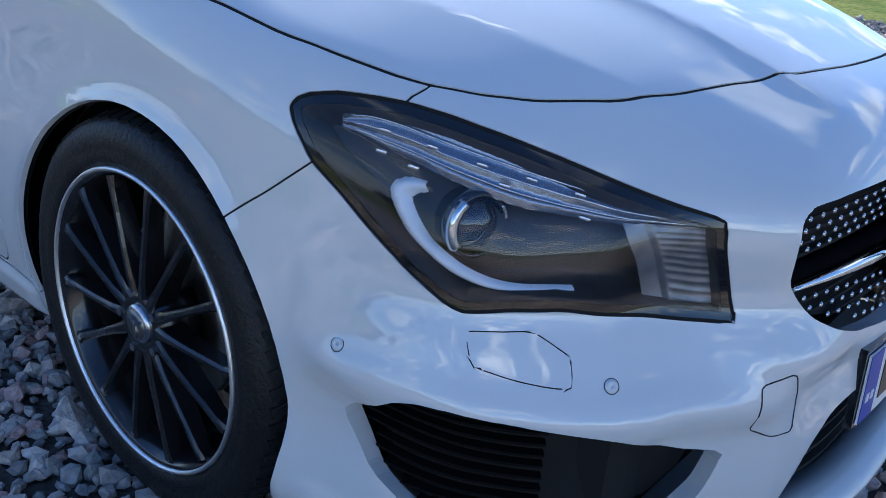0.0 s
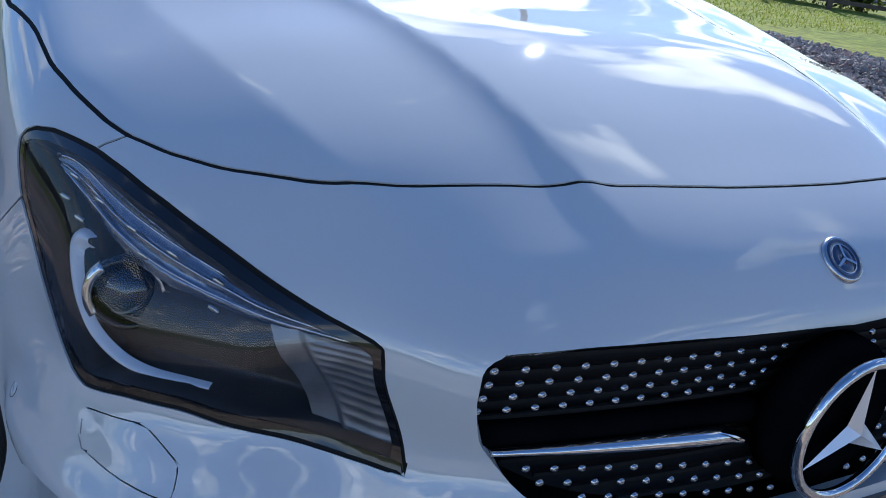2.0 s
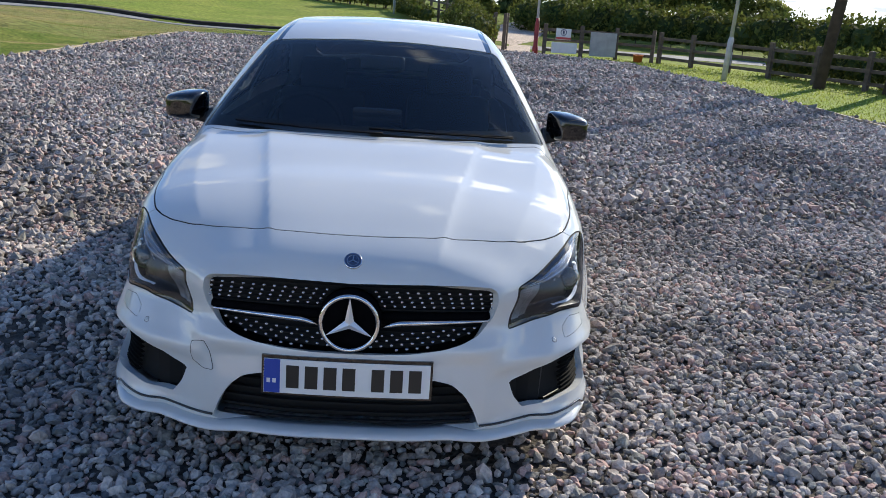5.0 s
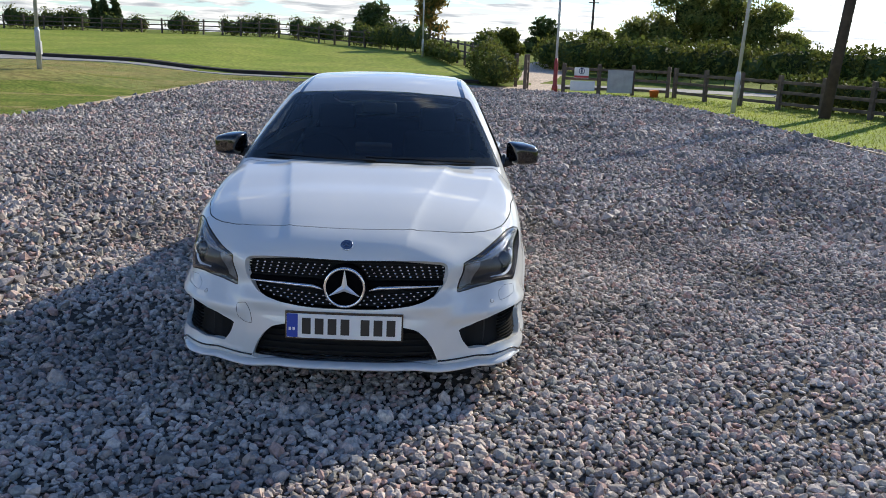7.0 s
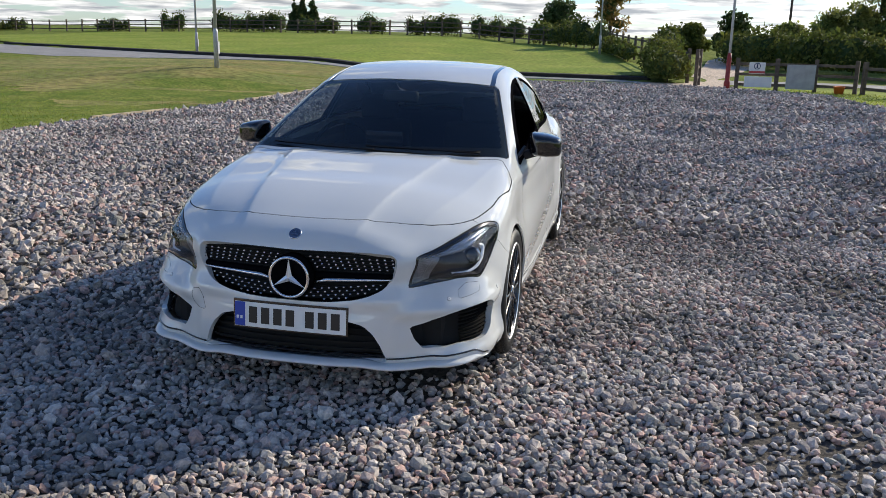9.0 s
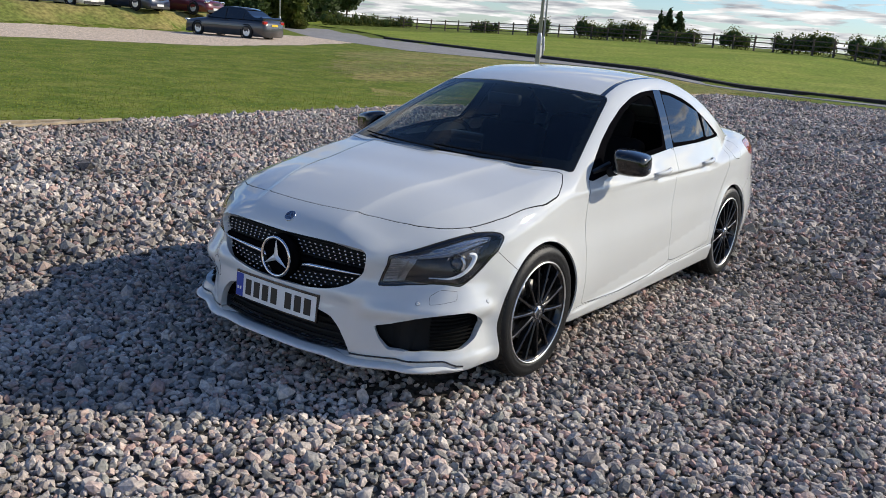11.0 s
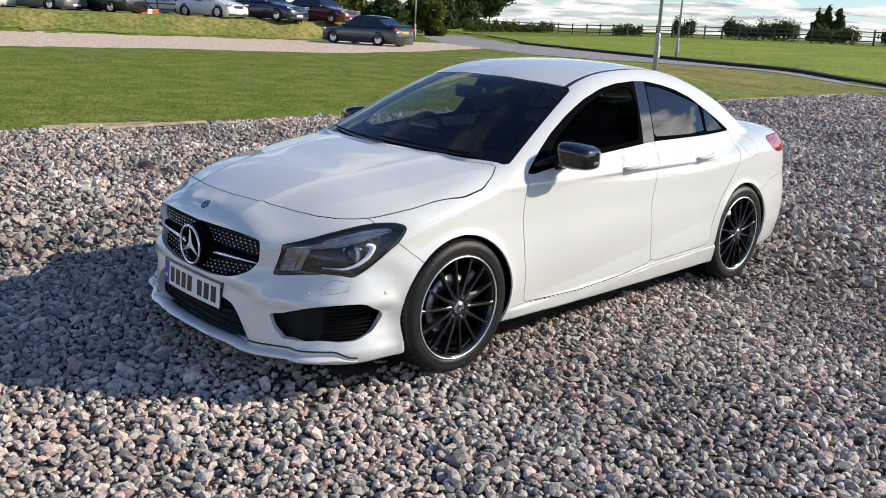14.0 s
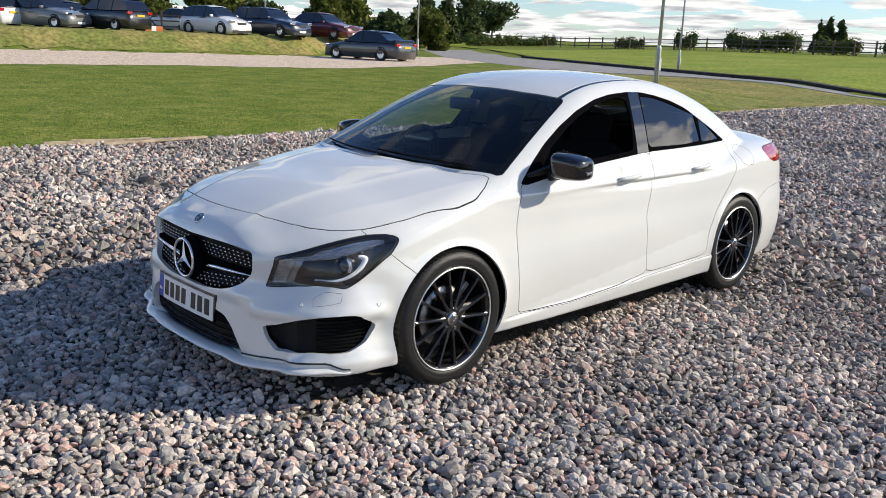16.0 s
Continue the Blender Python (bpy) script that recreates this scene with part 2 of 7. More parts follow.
def stone_colours(m):
    """Each stone takes one of the gravel's greys, browns, pinks or whites."""
    nt, ln = m.node_tree.nodes, m.node_tree.links
    b = nt["Principled BSDF"]
    g = nt.new("ShaderNodeNewGeometry")
    ramp = nt.new("ShaderNodeValToRGB")
    ramp.color_ramp.interpolation = "CONSTANT"
    cols = [(0.278, 0.244, 0.217), (0.451, 0.388, 0.341), (0.316, 0.298, 0.277), (0.48, 0.37, 0.316), (0.192, 0.182, 0.168), (0.499, 0.436, 0.38), (0.412, 0.283, 0.242), (0.364, 0.316, 0.281), (0.52, 0.46, 0.405), (0.268, 0.259, 0.227)]
    e = ramp.color_ramp.elements
    e[0].color, e[1].color, e[1].position = (*cols[0], 1), (*cols[1], 1), 0.13
    for k, c in enumerate(cols[2:]):
        n = e.new(0.26 + 0.092 * k)
        n.color = (*c, 1)
    ln.new(g.outputs["Random Per Island"], ramp.inputs[0])
    mix = nt.new("ShaderNodeMix"); mix.data_type, mix.blend_type = "RGBA", "MULTIPLY"
    mix.inputs[0].default_value = 1.0
    tex = nt.new("ShaderNodeTexNoise"); tex.inputs["Scale"].default_value, tex.inputs["Detail"].default_value = 60, 7
    co = nt.new("ShaderNodeTexCoord"); ln.new(co.outputs["Object"], tex.inputs["Vector"])
    mr = nt.new("ShaderNodeMapRange"); mr.inputs[1].default_value, mr.inputs[2].default_value = 0.3, 0.7
    mr.inputs["To Min"].default_value, mr.inputs["To Max"].default_value = 0.85, 1.42
    ln.new(tex.outputs["Fac"], mr.inputs[0])
    wide = nt.new("ShaderNodeTexNoise"); wide.inputs["Scale"].default_value, wide.inputs["Detail"].default_value = 0.55, 5
    ln.new(co.outputs["Object"], wide.inputs["Vector"])
    worn_mr = nt.new("ShaderNodeMapRange"); worn_mr.inputs[1].default_value, worn_mr.inputs[2].default_value = 0.35, 0.62
    worn_mr.inputs["To Min"].default_value, worn_mr.inputs["To Max"].default_value = 0.66, 1.14
    ln.new(wide.outputs["Fac"], worn_mr.inputs[0])
    both = nt.new("ShaderNodeMath"); both.operation = "MULTIPLY"
    ln.new(mr.outputs[0], both.inputs[0]); ln.new(worn_mr.outputs[0], both.inputs[1])
    ln.new(ramp.outputs[0], mix.inputs[6]); ln.new(both.outputs[0], mix.inputs[7])
    ln.new(mix.outputs[2], b.inputs["Base Color"])


stone_colours(STONE)
GRASS = material("mown_grass", (0.112, 0.158, 0.026), 0.9, spec=0.05, second=(0.20, 0.218, 0.05), scale=1.4, bump=0.6, bump_scale=30, fine=13.0)
FIELD_GRASS = material("field_grass", (0.185, 0.245, 0.03), 0.9, spec=0.1, second=(0.26, 0.29, 0.05), scale=0.25, bump=0.5, bump_scale=20, fine=5.0)
DRY_GRASS = material("dry_grass", (0.165, 0.19, 0.048), 0.9, spec=0.1, second=(0.28, 0.235, 0.085), scale=0.5, bump=0.6, bump_scale=30, fine=5.0)
TARMAC = material("tarmac", (0.30, 0.285, 0.27), 0.85, vary=0.25, scale=2.0, bump=0.3, bump_scale=80)
PALE_GRAVEL = material("pale_gravel_track", (0.70, 0.575, 0.455), 0.9, spec=0.1, fine=14.0, second=(0.52, 0.41, 0.31), scale=5.0, bump=0.7, bump_scale=40)
KERB_WOOD = material("weathered_edging_board", (0.52, 0.41, 0.27), 0.85, vary=0.4, scale=9, bump=0.3, bump_scale=60)
FENCE_WOOD = material("weathered_fence_wood", (0.13, 0.10, 0.075), 0.9, vary=0.4, scale=6, bump=0.3, bump_scale=40)
GALV = material("galvanised_steel", (0.50, 0.51, 0.52), 0.5, metal=0.25, vary=0.2, scale=6)
POLE_WOOD = material("dark_pole_wood", (0.07, 0.05, 0.04), 0.9, vary=0.4, scale=5, bump=0.3, bump_scale=30)
BARK = material("bark", (0.09, 0.065, 0.045), 0.95, vary=0.4, scale=8, bump=0.5, bump_scale=20)
def leafy(name, base, second, scale, glow=0.45):
    """Leaves and grass: part of the light passes through them."""
    m = material(name, base, 0.7, spec=0.2, second=second, scale=scale, per_island=True)
    nt, ln = m.node_tree.nodes, m.node_tree.links
    b = nt["Principled BSDF"]
    tr = nt.new("ShaderNodeBsdfTranslucent")
    mx = nt.new("ShaderNodeMixShader")
    mx.inputs[0].default_value = glow
    ln.new(b.inputs["Base Color"].links[0].from_socket, tr.inputs[0])
    out = [n for n in nt if n.type == "OUTPUT_MATERIAL"][0]
    ln.new(b.outputs[0], mx.inputs[1]); ln.new(tr.outputs[0], mx.inputs[2]); ln.new(mx.outputs[0], out.inputs[0])
    return m


LEAF = leafy("hedge_leaf", (0.085, 0.115, 0.022), (0.14, 0.145, 0.032), 1.2, 0.35)
LEAF_LIGHT = leafy("sunlit_tree_leaf", (0.16, 0.20, 0.05), (0.25, 0.25, 0.07), 1.2, 0.55)
# also colours the added cores that stand for shade inside crowns and hedges
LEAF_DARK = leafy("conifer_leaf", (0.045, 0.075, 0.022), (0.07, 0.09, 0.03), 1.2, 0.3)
LEAF_AUTUMN = leafy("autumn_leaf", (0.30, 0.18, 0.05), (0.18, 0.17, 0.05), 1.0)
BLADE = leafy("grass_blade", (0.19, 0.25, 0.033), (0.275, 0.30, 0.055), 0.5, 0.6)
DRY_BLADE = leafy("dry_grass_blade", (0.24, 0.23, 0.065), (0.38, 0.29, 0.12), 0.6)


# ---- mesh tools ----
def mesh_from(name, V, F, mats=(), smooth=True):
    me = bpy.data.meshes.new(name)
    me.from_pydata([tuple(v) for v in V], [], [tuple(f) for f in F])
    for m in mats:
        me.materials.append(m)
    if smooth:
        me.polygons.foreach_set("use_smooth", [True] * len(me.polygons))
    me.update()
    return me


def fast_mesh(name, V, F, mat, smooth=False):
    """A mesh from arrays of places and of equal-sided faces."""
    V, F = np.asarray(V, np.float32), np.asarray(F, np.int32)
    k = F.shape[1]
    me = bpy.data.meshes.new(name)
    me.vertices.add(len(V)); me.vertices.foreach_set("co", V.ravel())
    me.loops.add(F.size); me.loops.foreach_set("vertex_index", F.ravel())
    me.polygons.add(len(F))
    me.polygons.foreach_set("loop_start", np.arange(0, F.size, k, dtype=np.int32))
    me.polygons.foreach_set("use_smooth", np.full(len(F), smooth))
    me.materials.append(mat)
    me.update(calc_edges=True)
    me.validate()
    return me


def thing(name, label, category, at=(0, 0, 0), group="", kind=""):
    e = new(name)
    e.location = at
    return tagged(e, label, category, group, kind)


def hang(ob, parent, label=""):
    ob.parent = parent
    if label:
        ob["label"] = label
    return ob


def part(name, bm, mat, parent, label="", smooth=False, m=None):
    me = bpy.data.meshes.new(name)
    if m is not None:
        bm.transform(m)
    bm.to_mesh(me)
    bm.free()
    me.materials.append(mat)
    if smooth:
        me.polygons.foreach_set("use_smooth", [True] * len(me.polygons))
    return hang(new(name, me), parent, label)


def box(bm, size, at=(0, 0, 0), bevel=0.0, m=None):
    r = bmesh.ops.create_cube(bm, size=1.0)["verts"]
    bmesh.ops.scale(bm, vec=size, verts=r)
    if bevel > 0:
        es = list({e for v in r for e in v.link_edges})
        r = list({v for f in bmesh.ops.bevel(bm, geom=es, offset=bevel, segments=2, affect="EDGES", profile=0.6)["faces"] for v in f.verts} | {v for v in r if v.is_valid})
    if m is not None:
        bmesh.ops.transform(bm, matrix=m, verts=r)
    bmesh.ops.translate(bm, vec=at, verts=r)
    return r


def cylinder(bm, radius, depth, at=(0, 0, 0), axis="Z", seg=24, r2=None):
    rot = {"Z": Matrix(), "X": Matrix.Rotation(radians(90), 4, "Y"), "Y": Matrix.Rotation(radians(-90), 4, "X")}[axis]
    r = bmesh.ops.create_cone(bm, cap_ends=True, segments=seg, radius1=radius, radius2=radius if r2 is None else r2, depth=depth,
                              matrix=Matrix.Translation(at) @ rot)["verts"]
    return r


def revolve(profile, seg=64, axis="X", close=True):
    """Turns a profile of (along, radius) round an axis."""
    n = len(profile)
    a = np.linspace(0, 2 * math.pi, seg, endpoint=False)
    p = np.array(profile)
    V = np.zeros((seg, n, 3))
    V[:, :, 0] = p[None, :, 0]
    V[:, :, 1] = p[None, :, 1] * np.cos(a)[:, None]
    V[:, :, 2] = p[None, :, 1] * np.sin(a)[:, None]
    if axis == "Z":
        V = V[:, :, [1, 2, 0]]
    elif axis == "Y":
        V = V[:, :, [2, 0, 1]]
    F = []
    top = n if close else n - 1
    for i in range(seg):
        for j in range(top):
            F.append((i * n + j, i * n + (j + 1) % n, ((i + 1) % seg) * n + (j + 1) % n, ((i + 1) % seg) * n + j))
    return V.reshape(-1, 3), F


def tube(points, radius, seg=8, flat=1.0):
    """A bar of round section along points."""
    P = np.array(points, float)
    T = np.gradient(P, axis=0)
    T /= np.linalg.norm(T, axis=1)[:, None]
    ref = np.array([0.0, 0.0, 1.0]) if abs(T[:, 2]).max() < 0.9 else np.array([1.0, 0.0, 0.0])
    A = np.cross(T, ref); A /= np.linalg.norm(A, axis=1)[:, None]
    B = np.cross(A, T)
    rad = np.broadcast_to(np.asarray(radius, float), (len(P),))
    ang = np.linspace(0, 2 * math.pi, seg, endpoint=False)
    V = (P[:, None] + rad[:, None, None] * (np.cos(ang)[None, :, None] * A[:, None] + flat * np.sin(ang)[None, :, None] * B[:, None])).reshape(-1, 3)
    F = []
    for i in range(len(P) - 1):
        for j in range(seg):
            k = (j + 1) % seg
            F.append((i * seg + j, i * seg + k, (i + 1) * seg + k, (i + 1) * seg + j))
    F.append(tuple(reversed(range(seg))))
    F.append(tuple((len(P) - 1) * seg + j for j in range(seg)))
    return V, F


def raw_part(name, VF, mat, parent, label="", smooth=True):
    return hang(new(name, mesh_from(name, VF[0], VF[1], (mat,), smooth)), parent, label)


def spline(xs, vs):
    """A smooth curve through a few values."""
    xs, vs = np.array(xs, float), np.array(vs, float)
    h = np.diff(xs)
    s = np.diff(vs) / h
    m = np.zeros(len(xs))
    m[1:-1] = (s[:-1] * h[1:] + s[1:] * h[:-1]) / (h[1:] + h[:-1])
    m[0], m[-1] = s[0], s[-1]

    def at(x):
        x = np.asarray(x, float)
        xc = np.clip(x, xs[0], xs[-1])
        i = np.clip(np.searchsorted(xs, xc) - 1, 0, len(h) - 1)
        t = (xc - xs[i]) / h[i]
        t2, t3 = t * t, t * t * t
        y = (2 * t3 - 3 * t2 + 1) * vs[i] + (t3 - 2 * t2 + t) * h[i] * m[i] + (3 * t2 - 2 * t3) * vs[i + 1] + (t3 - t2) * h[i] * m[i + 1]
        return y + np.where(x < xs[0], (x - xs[0]) * m[0], 0) + np.where(x > xs[-1], (x - xs[-1]) * m[-1], 0)
    return at


def step(x, a, b):
    t = np.clip((x - a) / (b - a), 0, 1)
    return t * t * (3 - 2 * t)


def smax(a, b, k):
    h = np.clip(0.5 + 0.5 * (a - b) / k, 0, 1)
    return b + (a - b) * h + k * h * (1 - h)


def smin(a, b, k):
    return -smax(-a, -b, k)


# ---- the white saloon's skin: a smooth solid, meshed and then cut into panels ----
# y runs from the front axle (0) to the rear axle (2.70); the nose points to -y
bonnet_line = spline([-1.0, -0.92, -0.88, -0.842, -0.80, -0.73, -0.6, -0.4, -0.2, 0.0, 0.2, 0.4, 0.7, 1.5, 2.4, 2.7, 2.95, 3.2, 3.45, 3.58, 3.8],
                     [0.5994, 0.685, 0.726, 0.7525, 0.7705, 0.7955, 0.8408, 0.8899, 0.9141, 0.9452, 0.9683, 0.9822, 0.97, 0.93, 0.95, 0.985, 1.015, 1.02, 1.015, 1, 0.92])
bonnet_drop = spline([-1.0, -0.78, -0.6, -0.36, 0.0, 0.34, 1.0, 3.0, 3.8], [0.5133, 0.3581, 0.1984, 0.1221, 0.08089, 0.05837, 0.05, 0.08, 0.12])
bonnet_power = spline([-1.0, -0.6, -0.2, 0.4, 1.0, 3.8], [3.273, 3.364, 3.176, 2.878, 2.6, 2.6])
shoulder = spline([-1.0, -0.6, -0.2, 0.4, 1.0, 3.8], [0.09884, 0.09347, 0.08794, 0.07797, 0.09, 0.09])
plan_side = spline([-0.8, -0.6, -0.45, -0.3, -0.1, 0.1, 0.4, 0.8, 1.5, 2.2, 2.6, 2.9, 3.2, 3.5, 3.75],
                   [0.6802, 0.795, 0.8279, 0.8627, 0.8724, 0.8696, 0.859, 0.868, 0.868, 0.862, 0.86, 0.85, 0.812, 0.74, 0.64])
side_inset = spline([0.1, 0.2, 0.26, 0.4, 0.55, 0.68, 0.78, 0.88, 0.93, 1.0, 1.15], [0.07, 0.03356, 0.01806, 0.0004554, 0.007627, 0.02896, 0.03845, 0.05816, 0.07759, 0.119, 0.2364])
plan_front = spline([0.0, 0.25, 0.477, 0.6, 0.66, 0.70, 0.768, 0.828, 0.87, 0.9], [0, 0.012, 0.08336, 0.154, 0.1789, 0.2057, 0.2592, 0.3538, 0.5359, 0.7718])
cheek_line = spline([0.1, 0.2, 0.28, 0.36, 0.44, 0.50, 0.56, 0.62, 1.0], [0, 0.02671, 0.0217, 0.0160, 0.0215, 0.0090, -0.0080, 0, 0])
nose_line = spline([0.1, 0.2, 0.25, 0.35, 0.45, 0.55, 0.65, 0.70, 0.75, 0.85], [-0.8782, -0.9157, -0.9295, -0.9364, -0.9178, -0.8843, -0.8866, -0.8870, -0.8730, -0.7902])
roof_line = spline([-0.2, 0.05, 0.13, 0.35, 0.6, 0.8, 0.94, 1.1, 1.3, 1.6, 1.9, 2.2, 2.5, 2.8, 3.0, 3.2, 3.4],
                   [0.80, 0.91, 0.95, 1.055, 1.175, 1.265, 1.32, 1.368, 1.403, 1.426, 1.424, 1.39, 1.316, 1.205, 1.11, 1.015, 0.92])
glass_plan = spline([-0.2, 0.3, 1.0, 1.6, 2.2, 2.54, 2.9, 3.2, 3.5], [0.76, 0.775, 0.80, 0.80, 0.785, 0.75, 0.68, 0.60, 0.5])


outer_crease = spline([-1.0, -0.75, -0.59, -0.46, -0.373, 0.18, 0.6], [0.40, 0.48, 0.534, 0.578, 0.601, 0.69, 0.74])


def bonnet_crease(ax, y):
    """Two long creases on each half of the bonnet."""
    d = ax - (0.30 + (y + 0.62) * 0.17)
    d = 0.003 * np.logaddexp(0, np.clip(d / 0.003, -40, 40))
    fade = step(y, -0.87, -0.72) * step(y, 0.9, 0.4)
    e = ax - outer_crease(y)
    e = np.sqrt(e * e + 0.007 ** 2) - 0.007
    return fade * 0.0125 * np.exp(-d / 0.027) + 0.006 * np.exp(-e / 0.06) * step(y, -0.80, -0.60) * step(y, 0.5, 0.2)


def body_field(x, y, z):
    """Below 0 inside the car."""
    ax = np.sqrt(x * x + 1e-8)
    top = z - (bonnet_line(y) - bonnet_drop(y) * (ax / 0.8) ** bonnet_power(y) + bonnet_crease(ax, y))
    arch_f = np.sqrt(y ** 2 + (z - 0.315) ** 2)
    arch_r = np.sqrt((y - 2.7) ** 2 + (z - 0.315) ** 2)
    flare = 0.009 * np.exp(-((arch_f - 0.345) / 0.032) ** 2) + 0.008 * np.exp(-((arch_r - 0.345) / 0.032) ** 2)
    zc = 0.275 + 0.115 * np.maximum(y - 0.55, 0)         # a crease that rises along the lower doors
    zs = 0.245 + 0.031 * (y - 0.6)
    flare = flare + 0.012 * step(z, zs + 0.004, zs - 0.02) * step(y, 0.33, 0.42) * step(y, 2.42, 2.34)
    waist = 0.020 * np.where(z < zc, np.clip(1 - (zc - z) / 0.13, 0, 1), np.exp(-((z - zc) / 0.19) ** 2)) * step(y, 0.35, 0.8) * step(y, 2.5, 2.1)
    zr = z - 0.868 - 0.010 * (y - 1.0)
    ridge = 0.008 * np.exp(-(zr / np.where(zr > 0, 0.018, 0.055)) ** 2) * step(y, 0.15, 0.5) * step(y, 2.9, 2.5)
    side = ax - (plan_side(y) - side_inset(z) + flare - waist + ridge)
    zn = z - 0.02
    shelf = 0.013 * np.exp(-((zn - 0.418 - 0.02 * (ax - 0.6)) / 0.028) ** 2) * step(ax, 0.36, 0.52) * step(y, -0.36, -0.46)
    shelf = shelf - 0.010 * step(zn, 0.40, 0.36) * step(zn, 0.20, 0.24) * step(ax, 0.44, 0.50) * step(y, -0.36, -0.44)
    brow = 0.007 * np.exp(-((zn - 0.46) / 0.03) ** 2) * step(ax, 0.5, 0.38)
    surround = 0.034 * step(ax, 0.20, 0.45) * step(ax, 0.57, 0.455) * step(zn, 0.405, 0.48) * step(zn, 0.735, 0.655)
    dish = np.exp(-((y - 1.385) / 0.075) ** 2) + np.exp(-((y - 2.175) / 0.075) ** 2)
    side = side + 0.013 * dish * np.exp(-((z - 0.872) / 0.032) ** 2)
    low = 0.042 * step(z, 0.36, 0.20) * step(y, -0.28, -0.37)
    cheek = cheek_line(z)
    side = side - shelf - low - cheek * step(y, -0.34, -0.55)
    front = -shelf - low * step(ax, 0.60, 0.72) - cheek * step(ax, 0.28, 0.52) - brow - surround + nose_line(z) + plan_front(ax) - y
    rear = y - (3.66 - 0.26 * ax ** 2 - 0.5 * np.maximum(0.42 - z, 0) ** 1.5 + 0.05 * step(z, 0.95, 0.6))
    f = smax(side, top, shoulder(y))
    f = smax(f, front, 0.06)
    f = smax(f, rear, 0.10)
    f = smax(f, 0.165 - z, 0.015)
    yy = y - 0.37 * ax ** 2 * step(y, 2.0, 0.9) + 0.30 * ax ** 2 * step(y, 1.2, 2.4)
    cabin_top = z - (roof_line(yy) - 0.10 * ax ** 2 * step(y, 0.2, 1.3))
    dz = z - 0.93
    cabin_side = ax - (glass_plan(y) - 0.42 * dz - 0.25 * dz * np.abs(dz))
    cabin = smax(cabin_top, cabin_side, 0.07)
    cabin = smax(cabin, 0.85 - z, 0.02)
    return smin(f, cabin, 0.018)


def field_normal(P, e=0.0015):
    g = np.stack([body_field(P[:, 0] + e, P[:, 1], P[:, 2]) - body_field(P[:, 0] - e, P[:, 1], P[:, 2]),
                  body_field(P[:, 0], P[:, 1] + e, P[:, 2]) - body_field(P[:, 0], P[:, 1] - e, P[:, 2]),
                  body_field(P[:, 0], P[:, 1], P[:, 2] + e) - body_field(P[:, 0], P[:, 1], P[:, 2] - e)], 1) / (2 * e)
    return g


def onto(P, times=3, reach=0.02):
    """Moves places onto the skin."""
    for _ in range(times):
        g = field_normal(P)
        d = body_field(P[:, 0], P[:, 1], P[:, 2])
        P = P - np.clip(d / np.maximum((g * g).sum(1), 0.05), -reach, reach)[:, None] * g
    return P


def skin_mesh(h=0.016):
    """The skin of one half (x >= 0) as triangles, by surface nets."""
    xs = np.arange(-h * 1.5, 0.98, h)
    ys = np.arange(-1.0, 3.80, h)
    zs = np.arange(0.12, 1.48, h)
    X, Y, Z = np.meshgrid(xs, ys, zs, indexing="ij")
    D = body_field(X, Y, Z)
    S = D < 0
    corner = sum(S[i:S.shape[0] - 1 + i, j:S.shape[1] - 1 + j, k:S.shape[2] - 1 + k].astype(np.int8) for i in (0, 1) for j in (0, 1) for k in (0, 1))
    cell = (corner > 0) & (corner < 8)
    idx = -np.ones(cell.shape, np.int64)
    idx[cell] = np.arange(cell.sum())
    c = np.argwhere(cell)
    P = np.stack([xs[c[:, 0]], ys[c[:, 1]], zs[c[:, 2]]], 1) + h / 2
    P = onto(P, 6)
    T = []
    for axis in range(3):
        o = [slice(1, -1)] * 3
        o[axis] = slice(0, -1)
        a = S[tuple(o)]
        o2 = list(o); o2[axis] = slice(1, None)
        b = S[tuple(o2)]
        for flip, mask in ((False, a & ~b), (True, ~a & b)):
            q = np.argwhere(mask)
            q = q + [0 if k == axis else 1 for k in range(3)]
            u, v = [k for k in range(3) if k != axis]
            def at(du, dv):
                r = q.copy(); r[:, u] += du; r[:, v] += dv
                return idx[r[:, 0], r[:, 1], r[:, 2]]
            quad = np.stack([at(-1, -1), at(0, -1), at(0, 0), at(-1, 0)], 1)
            if flip ^ (axis == 1):
                quad = quad[:, ::-1]
            T += [quad[:, [0, 1, 2]], quad[:, [0, 2, 3]]]
    T = np.concatenate(T)
    return P, T[(T >= 0).all(1)]


# ---- cutting the skin into panels ----
ROOT2 = math.sqrt(0.5)


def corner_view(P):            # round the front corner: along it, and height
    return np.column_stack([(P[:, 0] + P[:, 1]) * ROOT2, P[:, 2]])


def front_view(P):
    return P[:, [0, 2]]


def side_view(P):
    return P[:, [1, 2]]


def top_view(P):
    return P[:, [0, 1]]


def rounded(pts, cut=0.3, times=2):
    """Cuts the corners of an outline, so that it bends smoothly."""
    p = np.array(pts, float)
    for _ in range(times):
        q = np.roll(p, -1, 0)
        p = np.stack([p + (q - p) * cut * 0.5, q - (q - p) * cut * 0.5], 1).reshape(-1, 2)
    return p


def outline_distance(Q, poly):
    """Distance to an outline, below 0 inside."""
    a, b = poly, np.roll(poly, -1, 0)
    best = np.full(len(Q), 1e9)
    inside = np.zeros(len(Q), bool)
    for p, q in zip(a, b):
        d = q - p
        t = np.clip(((Q - p) @ d) / max(d @ d, 1e-12), 0, 1)
        best = np.minimum(best, np.hypot(*(Q - p - t[:, None] * d).T))
        cross = (p[1] > Q[:, 1]) != (q[1] > Q[:, 1])
        if cross.any():
            xi = p[0] + (Q[:, 1] - p[1]) * d[0] / (d[1] if abs(d[1]) > 1e-12 else 1e-12)
            inside ^= cross & (Q[:, 0] < xi)
    return np.where(inside, -best, best)


